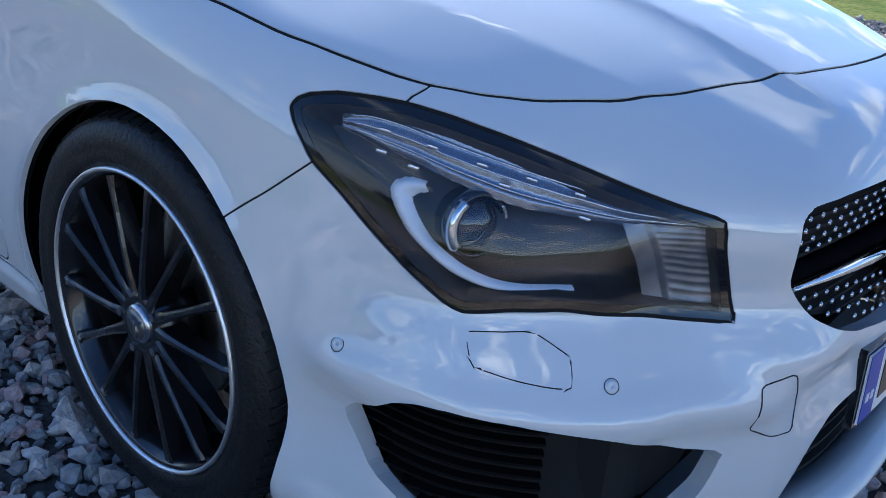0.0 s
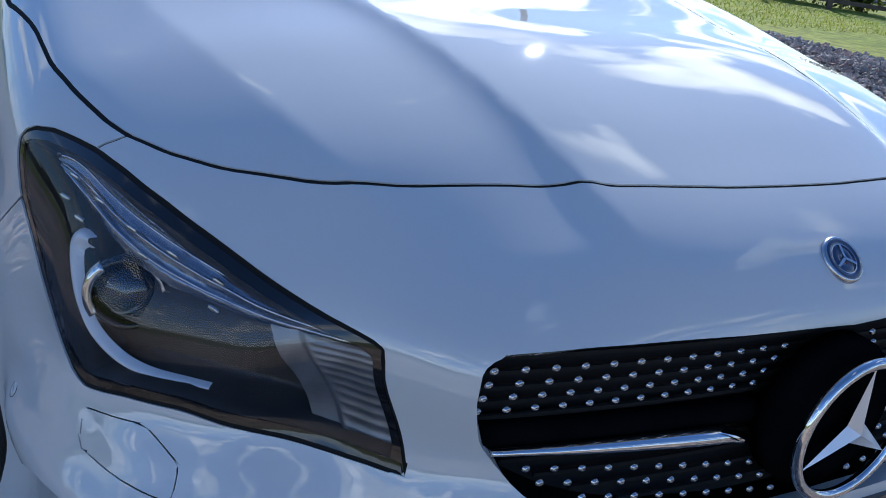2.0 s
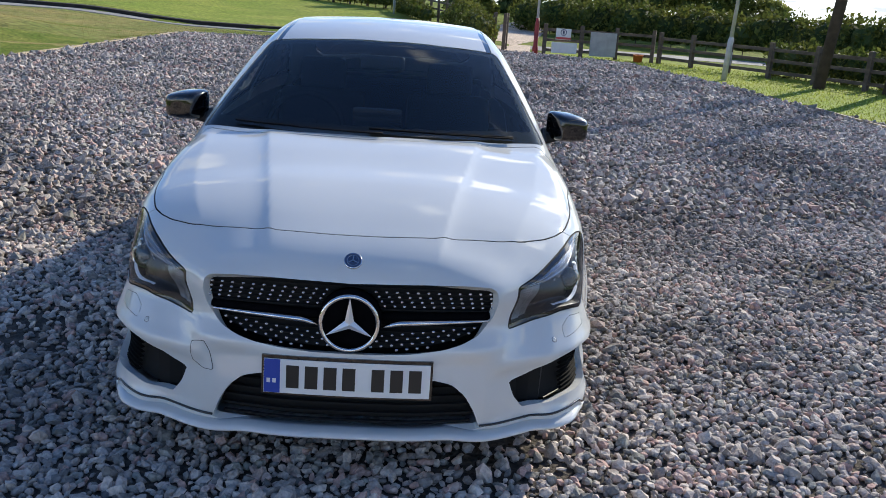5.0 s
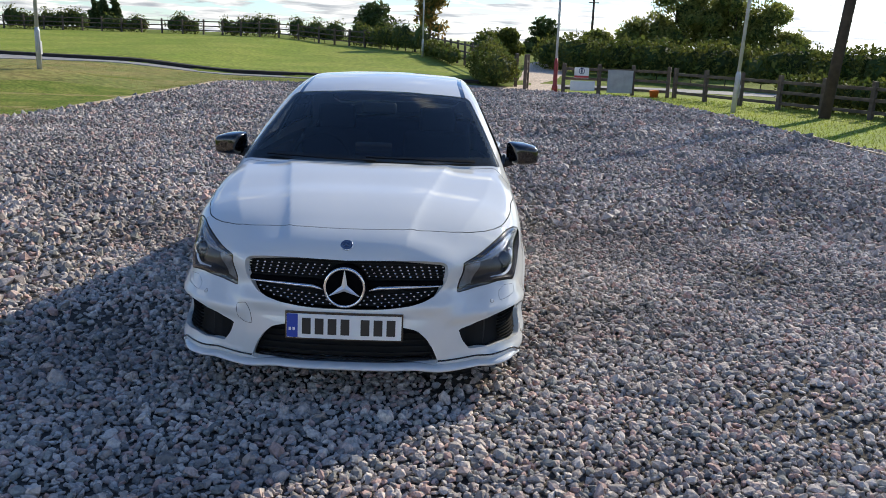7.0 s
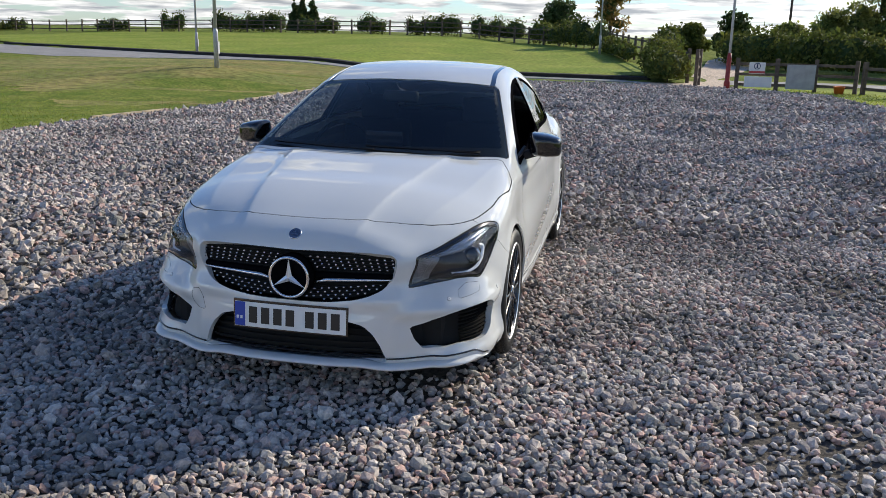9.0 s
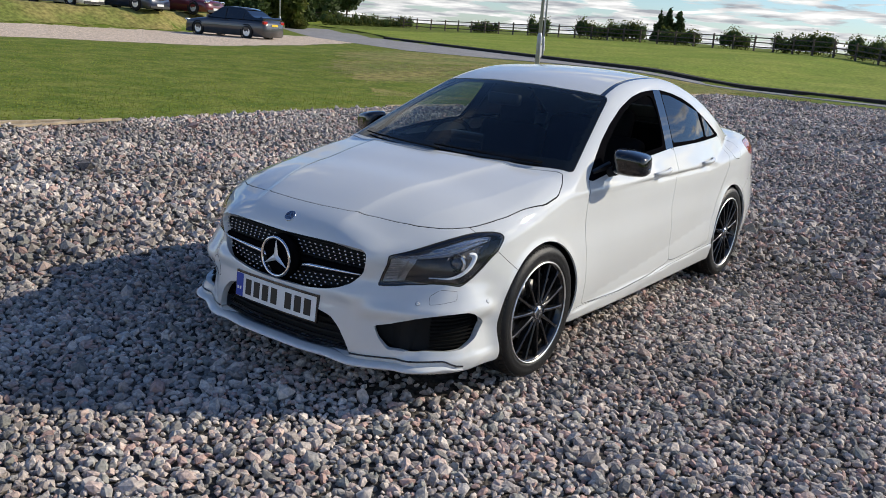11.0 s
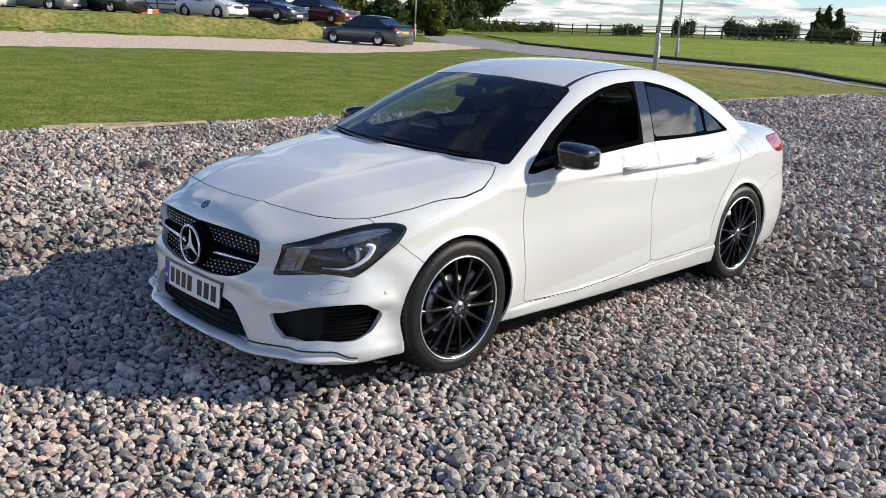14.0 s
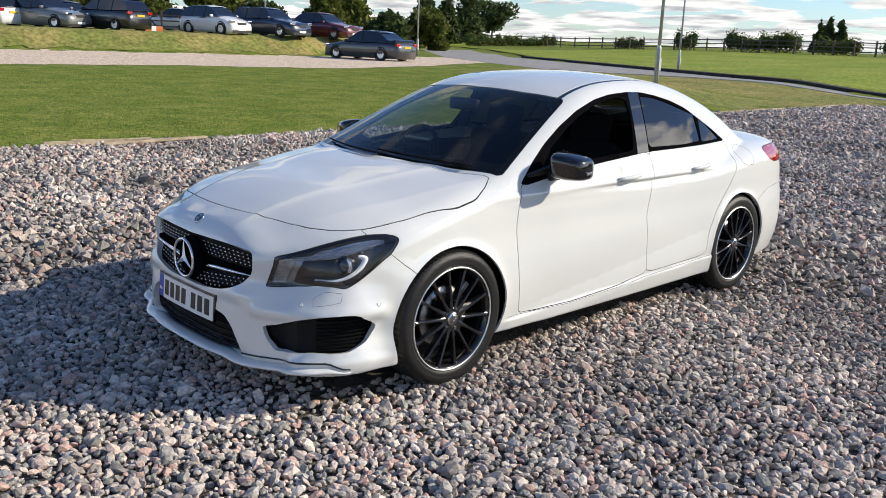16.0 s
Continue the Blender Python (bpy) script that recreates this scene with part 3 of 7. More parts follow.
class Skin:
    def __init__(self, h, V=None, T=None):
        self.names = ["body"]
        if V is not None:
            self.V, self.T, self.N = V, T, np.tile([0.0, 0.0, 1.0], (len(V), 1))
            self.lab = np.zeros(len(T), np.int32)
            return
        self.V, self.T = skin_mesh(h)
        n = field_normal(self.V)
        self.N = n / np.linalg.norm(n, axis=1)[:, None]
        self.lab = np.zeros(len(self.T), np.int32)
        self.split(self.V[:, 0].copy())
        self.keep(self.centre()[:, 0] > 0)

    def centre(self):
        return self.V[self.T].mean(1)

    def keep(self, m):
        self.T, self.lab = self.T[m], self.lab[m]

    def split(self, s):
        """Cuts the triangles where s, given at the corners, passes 0."""
        s = np.where(np.abs(s) < 1e-5, 1e-5, s)
        pos = s > 0
        c = pos[self.T].sum(1)
        mixed = (c == 1) | (c == 2)
        if not mixed.any():
            return s
        M, ml = self.T[mixed], self.lab[mixed]
        lone = np.where((c[mixed] == 1)[:, None], pos[M], ~pos[M]).argmax(1)
        r = np.arange(len(M))
        a, b, d = M[r, lone], M[r, (lone + 1) % 3], M[r, (lone + 2) % 3]
        E = np.sort(np.concatenate([np.stack([a, b], 1), np.stack([a, d], 1)]), 1)
        U, inv = np.unique(E, axis=0, return_inverse=True)
        inv = inv.ravel()
        t = (s[U[:, 0]] / (s[U[:, 0]] - s[U[:, 1]]))[:, None]
        base = len(self.V)
        self.V = np.concatenate([self.V, self.V[U[:, 0]] * (1 - t) + self.V[U[:, 1]] * t])
        nn = self.N[U[:, 0]] * (1 - t) + self.N[U[:, 1]] * t
        self.N = np.concatenate([self.N, nn / np.linalg.norm(nn, axis=1)[:, None]])
        ab, ad = base + inv[:len(M)], base + inv[len(M):]
        self.T = np.concatenate([self.T[~mixed], np.stack([a, ab, ad], 1), np.stack([ab, b, d], 1), np.stack([ab, d, ad], 1)])
        self.lab = np.concatenate([self.lab[~mixed], ml, ml, ml])
        return np.concatenate([s, np.zeros(len(U))])

    def region(self, name, view, poly, gap=0.0, within=("body",), where=None, grow=0.0):
        """Gives the part of the skin inside an outline a name of its own, with an open joint of 2 x gap round it."""
        if name not in self.names:
            self.names.append(name)
        ids = [self.names.index(w) for w in within if w in self.names]

        def allowed():
            C = self.centre()
            m = np.isin(self.lab, ids)
            return m & where(C) if where is not None else m
        for off in ((-gap, gap) if gap > 0 else (0.0,)):
            m = allowed()
            used = np.unique(self.T[m])
            s = np.full(len(self.V), 1.0)
            s[used] = outline_distance(view(self.V[used]), poly) - grow - off
            keep_T, keep_l = self.T[~m], self.lab[~m]
            self.T, self.lab = self.T[m], self.lab[m]
            self.split(s)
            self.T, self.lab = np.concatenate([keep_T, self.T]), np.concatenate([keep_l, self.lab])
        m = allowed()
        d = np.full(len(self.T), 1.0)
        d[m] = outline_distance(view(self.centre()[m]), poly) - grow
        self.lab[m & (d < -gap)] = self.names.index(name)
        if gap > 0:
            if "gap" not in self.names:
                self.names.append("gap")
            self.lab[m & (np.abs(d) <= gap)] = self.names.index("gap")

    def take(self, name):
        T = self.T[self.lab == self.names.index(name)]
        used, inv = np.unique(T, return_inverse=True)
        return self.V[used].copy(), self.N[used].copy(), inv.reshape(-1, 3)


def refine(patch, times=1):
    """Splits every triangle of a patch into four, its new corners on the skin."""
    V, N, T = patch
    for _ in range(times):
        E = np.sort(np.concatenate([T[:, [0, 1]], T[:, [1, 2]], T[:, [2, 0]]]), 1)
        U, inv = np.unique(E, axis=0, return_inverse=True)
        inv = inv.ravel() + len(V)
        n = len(T)
        ab, bc, ca = inv[:n], inv[n:2 * n], inv[2 * n:]
        M = (V[U[:, 0]] + V[U[:, 1]]) / 2
        g = field_normal(M)
        V, N = np.concatenate([V, M]), np.concatenate([N, g / np.linalg.norm(g, axis=1)[:, None]])
        a, b, c = T.T
        T = np.concatenate([np.stack([a, ab, ca], 1), np.stack([ab, b, bc], 1), np.stack([ca, bc, c], 1), np.stack([ab, bc, ca], 1)])
    return V, N, T


def border(T):
    E = np.concatenate([T[:, [0, 1]], T[:, [1, 2]], T[:, [2, 0]]])
    key = np.sort(E, 1)
    _, first, count = np.unique(key, axis=0, return_index=True, return_counts=True)
    return E[first[count == 1]]


def panel_mesh(name, patch, mats, rim=0.012, sides=(1,), push=0.0, depth=None):
    """A panel: the patch, its edges turned inwards. sides: +1 left, -1 right of the car."""
    Vs, Fs, Ls = [], [], []
    off = 0
    for sd in sides:
        V, N, T = patch
        if depth is not None:
            V = V - N * depth[:, None]
        V = V - N * push
        flip = np.array([sd, 1, 1])
        Vx, Nx = V * flip, N * flip
        if depth is not None:
            fn = np.cross(Vx[T[:, 1]] - Vx[T[:, 0]], Vx[T[:, 2]] - Vx[T[:, 0]]) * sd
            acc = np.zeros_like(Vx)
            for k in range(3):
                np.add.at(acc, T[:, k], fn)
            Nx = acc / np.maximum(np.linalg.norm(acc, axis=1), 1e-12)[:, None]
        Tx = T if sd > 0 else T[:, ::-1]
        Vs.append(Vx); Fs.append(Tx + off); Ls.append(Nx[Tx].reshape(-1, 3))
        n = len(Vx)
        off += n
        if rim > 0:
            E = border(T)
            E = E[~((np.abs(V[E[:, 0], 0]) < 1e-4) & (np.abs(V[E[:, 1], 0]) < 1e-4))]
            u, inv = np.unique(E, return_inverse=True)
            inv = inv.reshape(-1, 2)
            W = (V[u] - N[u] * rim) * flip
            a, b, c, d = E[:, 0] + off - n, E[:, 1] + off - n, inv[:, 1] + off, inv[:, 0] + off
            quad = [np.stack([b, a, d], 1), np.stack([b, d, c], 1)]
            if sd < 0:
                quad = [q[:, ::-1] for q in quad]
            A = np.concatenate(Vs + [W])
            for q in quad:
                fn = np.cross(A[q[:, 1]] - A[q[:, 0]], A[q[:, 2]] - A[q[:, 0]])
                fn /= np.maximum(np.linalg.norm(fn, axis=1), 1e-12)[:, None]
                Ls.append(np.repeat(fn, 3, 0)); Fs.append(q)
            Vs.append(W)
            off += len(W)
    V, F, L = np.concatenate(Vs), np.concatenate(Fs), np.concatenate(Ls)
    if len(sides) > 1:                                   # weld the halves along the middle
        mid = np.nonzero(np.abs(V[:, 0]) < 1e-4)[0]
        if len(mid):
            V[mid, 0] = 0.0
            _, first, inv = np.unique(np.round(V[mid], 5), axis=0, return_index=True, return_inverse=True)
            target = np.arange(len(V))
            target[mid] = mid[first[inv.ravel()]]
            F = target[F]
            used, inv = np.unique(F, return_inverse=True)
            V, F = V[used], inv.reshape(-1, 3)
    me = bpy.data.meshes.new(name)
    me.vertices.add(len(V)); me.vertices.foreach_set("co", V.astype(np.float32).ravel())
    me.loops.add(F.size); me.loops.foreach_set("vertex_index", F.astype(np.int32).ravel())
    me.polygons.add(len(F)); me.polygons.foreach_set("loop_start", np.arange(0, F.size, 3, dtype=np.int32))
    me.polygons.foreach_set("use_smooth", np.ones(len(F), bool))
    me.materials.append(mats)
    me.update(calc_edges=True)
    me.normals_split_custom_set(L.tolist())
    return me


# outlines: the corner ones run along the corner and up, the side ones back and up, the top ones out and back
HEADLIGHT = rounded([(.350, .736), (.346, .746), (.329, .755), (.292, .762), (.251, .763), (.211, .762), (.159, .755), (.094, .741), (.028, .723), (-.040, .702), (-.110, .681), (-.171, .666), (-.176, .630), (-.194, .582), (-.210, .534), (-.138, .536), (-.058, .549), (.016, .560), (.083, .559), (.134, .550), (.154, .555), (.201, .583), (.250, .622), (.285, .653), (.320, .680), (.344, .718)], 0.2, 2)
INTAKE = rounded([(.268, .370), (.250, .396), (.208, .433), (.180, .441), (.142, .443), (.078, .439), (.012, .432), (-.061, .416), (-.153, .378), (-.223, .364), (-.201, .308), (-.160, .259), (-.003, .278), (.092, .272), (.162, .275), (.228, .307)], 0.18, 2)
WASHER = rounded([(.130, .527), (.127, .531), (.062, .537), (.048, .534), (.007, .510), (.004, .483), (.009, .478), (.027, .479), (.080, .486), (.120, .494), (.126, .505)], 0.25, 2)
GRILLE = rounded([(-.100, .685), (.119, .691), (.240, .693), (.361, .692), (.441, .684), (.461, .668), (.465, .634), (.451, .583), (.408, .532), (.355, .506), (.292, .487), (.205, .475), (.106, .468), (-.100, .468)], 0.3, 2)
LOWER = rounded([(-.100, .394), (.258, .394), (.331, .375), (.374, .336), (.405, .285), (.428, .225), (.436, .206), (.200, .200), (-.100, .198)], 0.3, 2)
TOW_EYE = rounded([(.500, .462), (.455, .474), (.437, .440), (.425, .378), (.462, .377), (.497, .395), (.503, .43)], 0.25, 2)
BONNET = rounded([(-.100, -.743), (.090, -.741), (.174, -.734), (.254, -.724), (.286, -.709), (.330, -.697), (.366, -.684), (.470, -.655), (.550, -.621), (.637, -.556), (.683, -.506), (.716, -.455), (.733, -.414), (.756, -.339), (.774, -.254), (.784, -.125), (.810, .027), (.803, .164), (.765, .262), (.720, .335), (.550, .245), (.300, .165), (-.100, .135)], 0.25, 1)
BUMPER = np.array([(.460, .000), (.460, .555), (.441, .575), (.378, .628), (.320, .680), (.260, .720), (.206, .768), (.180, .782), (.120, .970), (-1.200, .970), (-1.200, .000)])
WINDSCREEN = rounded([(-.1, .172), (.3, .20), (.55, .28), (.735, .365), (.747, .40), (.662, .72), (.574, 1.045), (.548, 1.072), (.3, 1.005), (-.1, .968)], 0.15, 2)
REAR_SCREEN = rounded([(-.1, 2.10), (.40, 2.17), (.47, 2.24), (.54, 2.70), (.48, 2.86), (-.1, 2.96)], 0.3, 2)
WINDOW_FIELD = rounded([(.491, .913), (.616, 1.011), (.739, 1.089), (.900, 1.170), (1.088, 1.247), (1.276, 1.300), (1.434, 1.325), (1.617, 1.336), (1.745, 1.333), (1.892, 1.313), (2.041, 1.281), (2.191, 1.233), (2.339, 1.159), (2.474, 1.091), (2.618, 1.012), (2.226, 1.005), (1.624, 1.001), (1.111, .968), (.701, .925), (.530, .902)], 0.2, 1)
FRONT_GLASS = rounded([(.665, .962), (.769, 1.061), (.946, 1.156), (1.085, 1.215), (1.253, 1.270), (1.413, 1.298), (1.518, 1.306), (1.570, 1.291), (1.569, 1.214), (1.535, 1.119), (1.484, 1.018), (1.102, .997), (.700, .945)], 0.15, 2)
PILLAR = np.array([(1.630, 1.350), (1.735, 1.350), (1.632, .980), (1.515, .980)])
REAR_GLASS = rounded([(1.734, 1.312), (1.881, 1.299), (2.026, 1.263), (2.179, 1.218), (2.285, 1.189), (2.262, 1.033), (2.042, 1.023), (1.652, 1.027)], 0.12, 2)
QUARTER_GLASS = rounded([(2.326, 1.178), (2.417, 1.117), (2.540, 1.028), (2.274, 1.025)], 0.12, 2)
FRONT_DOOR = rounded([(.488, .905), (.460, .810), (.441, .717), (.438, .600), (.443, .487), (.478, .252), (.600, .243), (.900, .240), (1.300, .258), (1.603, .290), (1.592, .440), (1.565, .635), (1.595, .735), (1.632, .847), (1.639, .918), (1.640, .990), (1.550, 1.010), (.700, .960)], 0.2, 2)
REAR_DOOR = rounded([(1.640, 1.010), (1.640, .990), (1.639, .918), (1.632, .847), (1.595, .735), (1.565, .635), (1.592, .440), (1.603, .290), (2.270, .306), (2.285, .440), (2.370, .590), (2.510, .710), (2.620, .820), (2.660, .920), (2.620, 1.010), (2.200, 1.030)], 0.2, 2)
SKIRT = np.array([(.320, .050), (.320, .238), (.470, .243), (.860, .232), (1.320, .248), (1.600, .270), (2.400, .296), (2.400, .050)])
FUEL_FLAP = rounded([(2.750, .965), (2.725, .910), (2.735, .865), (2.790, .845), (2.880, .845), (2.910, .890), (2.900, .955), (2.820, .975)], 0.3, 2)
TAIL_LAMP = rounded([(3.12, .925), (3.2, .945), (3.8, .945), (3.8, .83), (3.3, .83), (3.18, .865)], 0.3, 2)
ARCH = [(0.352 * math.cos(a), 0.352 * math.sin(a)) for a in np.linspace(0, 2 * math.pi, 60, endpoint=False)]
FRONT_ARCH = np.array([(c * 1.035 - 0.006, 0.32 + s) for c, s in ARCH])
REAR_ARCH = np.array([(2.69 + c, 0.32 + s) for c, s in ARCH])

skin = Skin(0.0145)
low_side = lambda C: (C[:, 0] > 0.5) & (C[:, 2] < 0.75)
nose = lambda C: C[:, 1] < -0.28
skin.region("hole", side_view, FRONT_ARCH, 0, ("body",), low_side)
skin.region("hole", side_view, REAR_ARCH, 0, ("body",), low_side)
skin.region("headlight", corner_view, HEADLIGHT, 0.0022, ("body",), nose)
skin.region("grille", front_view, GRILLE, 0, ("body",), nose)
skin.region("lower_intake", front_view, LOWER, 0, ("body",), nose)
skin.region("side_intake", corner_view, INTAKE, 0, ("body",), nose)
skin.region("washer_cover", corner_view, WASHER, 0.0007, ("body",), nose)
skin.region("windscreen", top_view, WINDSCREEN, 0.002, ("body",), lambda C: (C[:, 2] > 0.9) & (C[:, 1] < 1.3))
skin.region("rear_screen", top_view, REAR_SCREEN, 0.002, ("body",), lambda C: (C[:, 2] > 0.9) & (C[:, 1] > 1.8))
glass_side = lambda C: (C[:, 0] > 0.5) & (C[:, 2] > 0.85)
skin.region("window_trim", side_view, WINDOW_FIELD, 0, ("body",), glass_side)
skin.region("front_glass", side_view, FRONT_GLASS, 0.0, ("window_trim",))
skin.region("door_pillar", side_view, PILLAR, 0.0012, ("window_trim",))
skin.region("rear_glass", side_view, REAR_GLASS, 0.0, ("window_trim",))
skin.region("quarter_glass", side_view, QUARTER_GLASS, 0.0, ("window_trim",))
skin.region("bonnet", top_view, BONNET, 0.0024, ("body",), lambda C: (C[:, 2] > 0.70) & (C[:, 1] < 0.6))
flank = lambda C: (C[:, 0] > 0.6) & (C[:, 2] < 1.05)
skin.region("skirt", side_view, SKIRT, 0.0012, ("body",), lambda C: (C[:, 2] < 0.4))
skin.region("front_door", side_view, FRONT_DOOR, 0.0020, ("body",), flank)
skin.region("rear_door", side_view, REAR_DOOR, 0.0020, ("body",), flank)
skin.region("front_bumper", corner_view, BUMPER, 0.0013, ("body",), lambda C: (C[:, 1] < -0.1) & (C[:, 2] < 0.9))
skin.region("tail_lamp", side_view, TAIL_LAMP, 0.002, ("body",), lambda C: (C[:, 0] > 0.35) & (C[:, 1] > 2.9))
skin.region("fuel_flap", side_view, FUEL_FLAP, 0.0014, ("body",), lambda C: C[:, 0] > 0.6)
skin.region("fender", side_view, np.array([(-1, .1), (-1, 1.0), (.62, 1.0), (.62, .1)]), 0, ("body",), lambda C: C[:, 2] < 0.97)
skin.region("roof_seam", top_view, np.array([(.545, 1.055), (.519, 1.31), (.514, 1.64), (.508, 1.95), (.50, 2.25), (.475, 2.25), (.480, 1.95), (.484, 1.64), (.489, 1.31), (.515, 1.06)]), 0, ("body",), lambda C: C[:, 2] > 1.1)
skin.region("roof", top_view, np.array([(-.1, .9), (.53, .9), (.532, 1.06), (.508, 1.31), (.503, 1.64), (.50, 1.95), (.49, 2.3), (-.1, 2.3)]), 0, ("body",), lambda C: C[:, 2] > 1.05)
skin.region("boot_lid", top_view, np.array([(-.1, 2.9), (.56, 2.95), (.60, 3.9), (-.1, 3.9)]), 0.0015, ("body",), lambda C: C[:, 2] > 0.62)
skin.region("rear_bumper", side_view, np.array([(2.9, .05), (2.95, .60), (3.15, .66), (4, .68), (4, .05)]), 0.0015, ("body",))


# ---- the white saloon ----
car = thing("car", "white four-door saloon car with black wheels and mirrors parked on gravel", "car")


def panel(name, sides, mat, rim=0.012, push=0.0, label="", parent=None, depth=None, patch=None, title=None):
    ob = new(title or name, panel_mesh(title or name, patch or skin.take(name), mat, rim, sides, push, depth))
    return hang(ob, parent or car, label)


BOTH = (1, -1)
panel("bonnet", BOTH, WHITE, label="white bonnet with two long creases")
bumper = panel("front_bumper", BOTH, WHITE, rim=0.03, label="white sculpted front bumper")
panel("roof", BOTH, WHITE)
panel("boot_lid", BOTH, WHITE)
panel("rear_bumper", BOTH, WHITE)
panel("rear_screen", BOTH, PRIVACY, rim=0, push=0.003, label="dark tinted rear screen")
windscreen = panel("windscreen", BOTH, SCREEN, rim=0, push=0.003, label="dark glossy windscreen")
for sd in (1, -1):
    panel("fender", (sd,), WHITE, rim=0.009)
    panel("body", (sd,), WHITE, rim=0.02, title="side_frame")
    panel("skirt", (sd,), WHITE)
    fd = panel("front_door", (sd,), WHITE)
    rd = panel("rear_door", (sd,), WHITE)
    panel("fuel_flap", (sd,), WHITE)
    panel("tail_lamp", (sd,), TAIL_RED, label="red tail lamp")
    panel("washer_cover", (sd,), WHITE, parent=bumper)
    panel("window_trim", (sd,), TRIM_BLACK, rim=0.01, parent=car, label="black window surround")
    panel("roof_seam", (sd,), GLOSS_BLACK, rim=0.01, push=0.003, label="black roof joint strip")
    panel("door_pillar", (sd,), PILLAR_BLACK, rim=0.004, parent=rd, label="gloss black pillar cover")
    panel("rear_glass", (sd,), PRIVACY, rim=0, push=0.004, parent=rd, label="dark tinted rear side window")
    panel("quarter_glass", (sd,), PRIVACY, rim=0, push=0.004, parent=rd, label="small dark quarter window")
    if sd < 0:
        panel("front_glass", (sd,), SCREEN, rim=0, push=0.004, parent=fd, label="clear front side window")

# black strips fill the open joints, in place of their shade
panel("gap", BOTH, DEEP_BLACK, rim=0, push=0.0022, title="panel_joints", label="thin black joints between the panels")["kind"] = "stuff"
# a black shell added inside as painted shade, seen only through joints and openings
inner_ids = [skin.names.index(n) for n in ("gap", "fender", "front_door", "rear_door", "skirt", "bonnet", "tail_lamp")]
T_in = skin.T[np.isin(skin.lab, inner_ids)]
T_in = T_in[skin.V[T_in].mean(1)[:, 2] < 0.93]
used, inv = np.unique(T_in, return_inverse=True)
panel("inner_shell", BOTH, DEEP_BLACK, rim=0, patch=(skin.V[used] - skin.N[used] * 0.016, skin.N[used], inv.reshape(-1, 3)), label="added black shell for the shade behind joints")


def floor_mesh():
    bm = bmesh.new()
    box(bm, (1.36, 4.0, 0.05), (0, 1.35, 0.20), 0.02)
    box(bm, (1.30, 0.25, 0.30), (0, -0.62, 0.36), 0.05)
    box(bm, (1.0, 0.55, 0.5), (0, -0.2, 0.46), 0.05)
    return bm


part("underbody", floor_mesh(), DEEP_BLACK, car, "black underbody")


# -- wheels --
def arch_liner(sd, y):
    n = 28
    V, F = [], []
    for i in range(n + 1):
        a = math.pi * i / n * 1.16 - 0.08 * math.pi
        for x, r in ((0.80, 0.360), (0.79, 0.372), (0.52, 0.375), (0.52, 0.05)):
            V.append((sd * x, y + r * math.cos(a), 0.32 + r * math.sin(a)))
    for i in range(n):
        for j in range(3):
            F.append((i * 4 + j, i * 4 + j + 1, i * 4 + 5 + j, i * 4 + 4 + j))
    return V, F


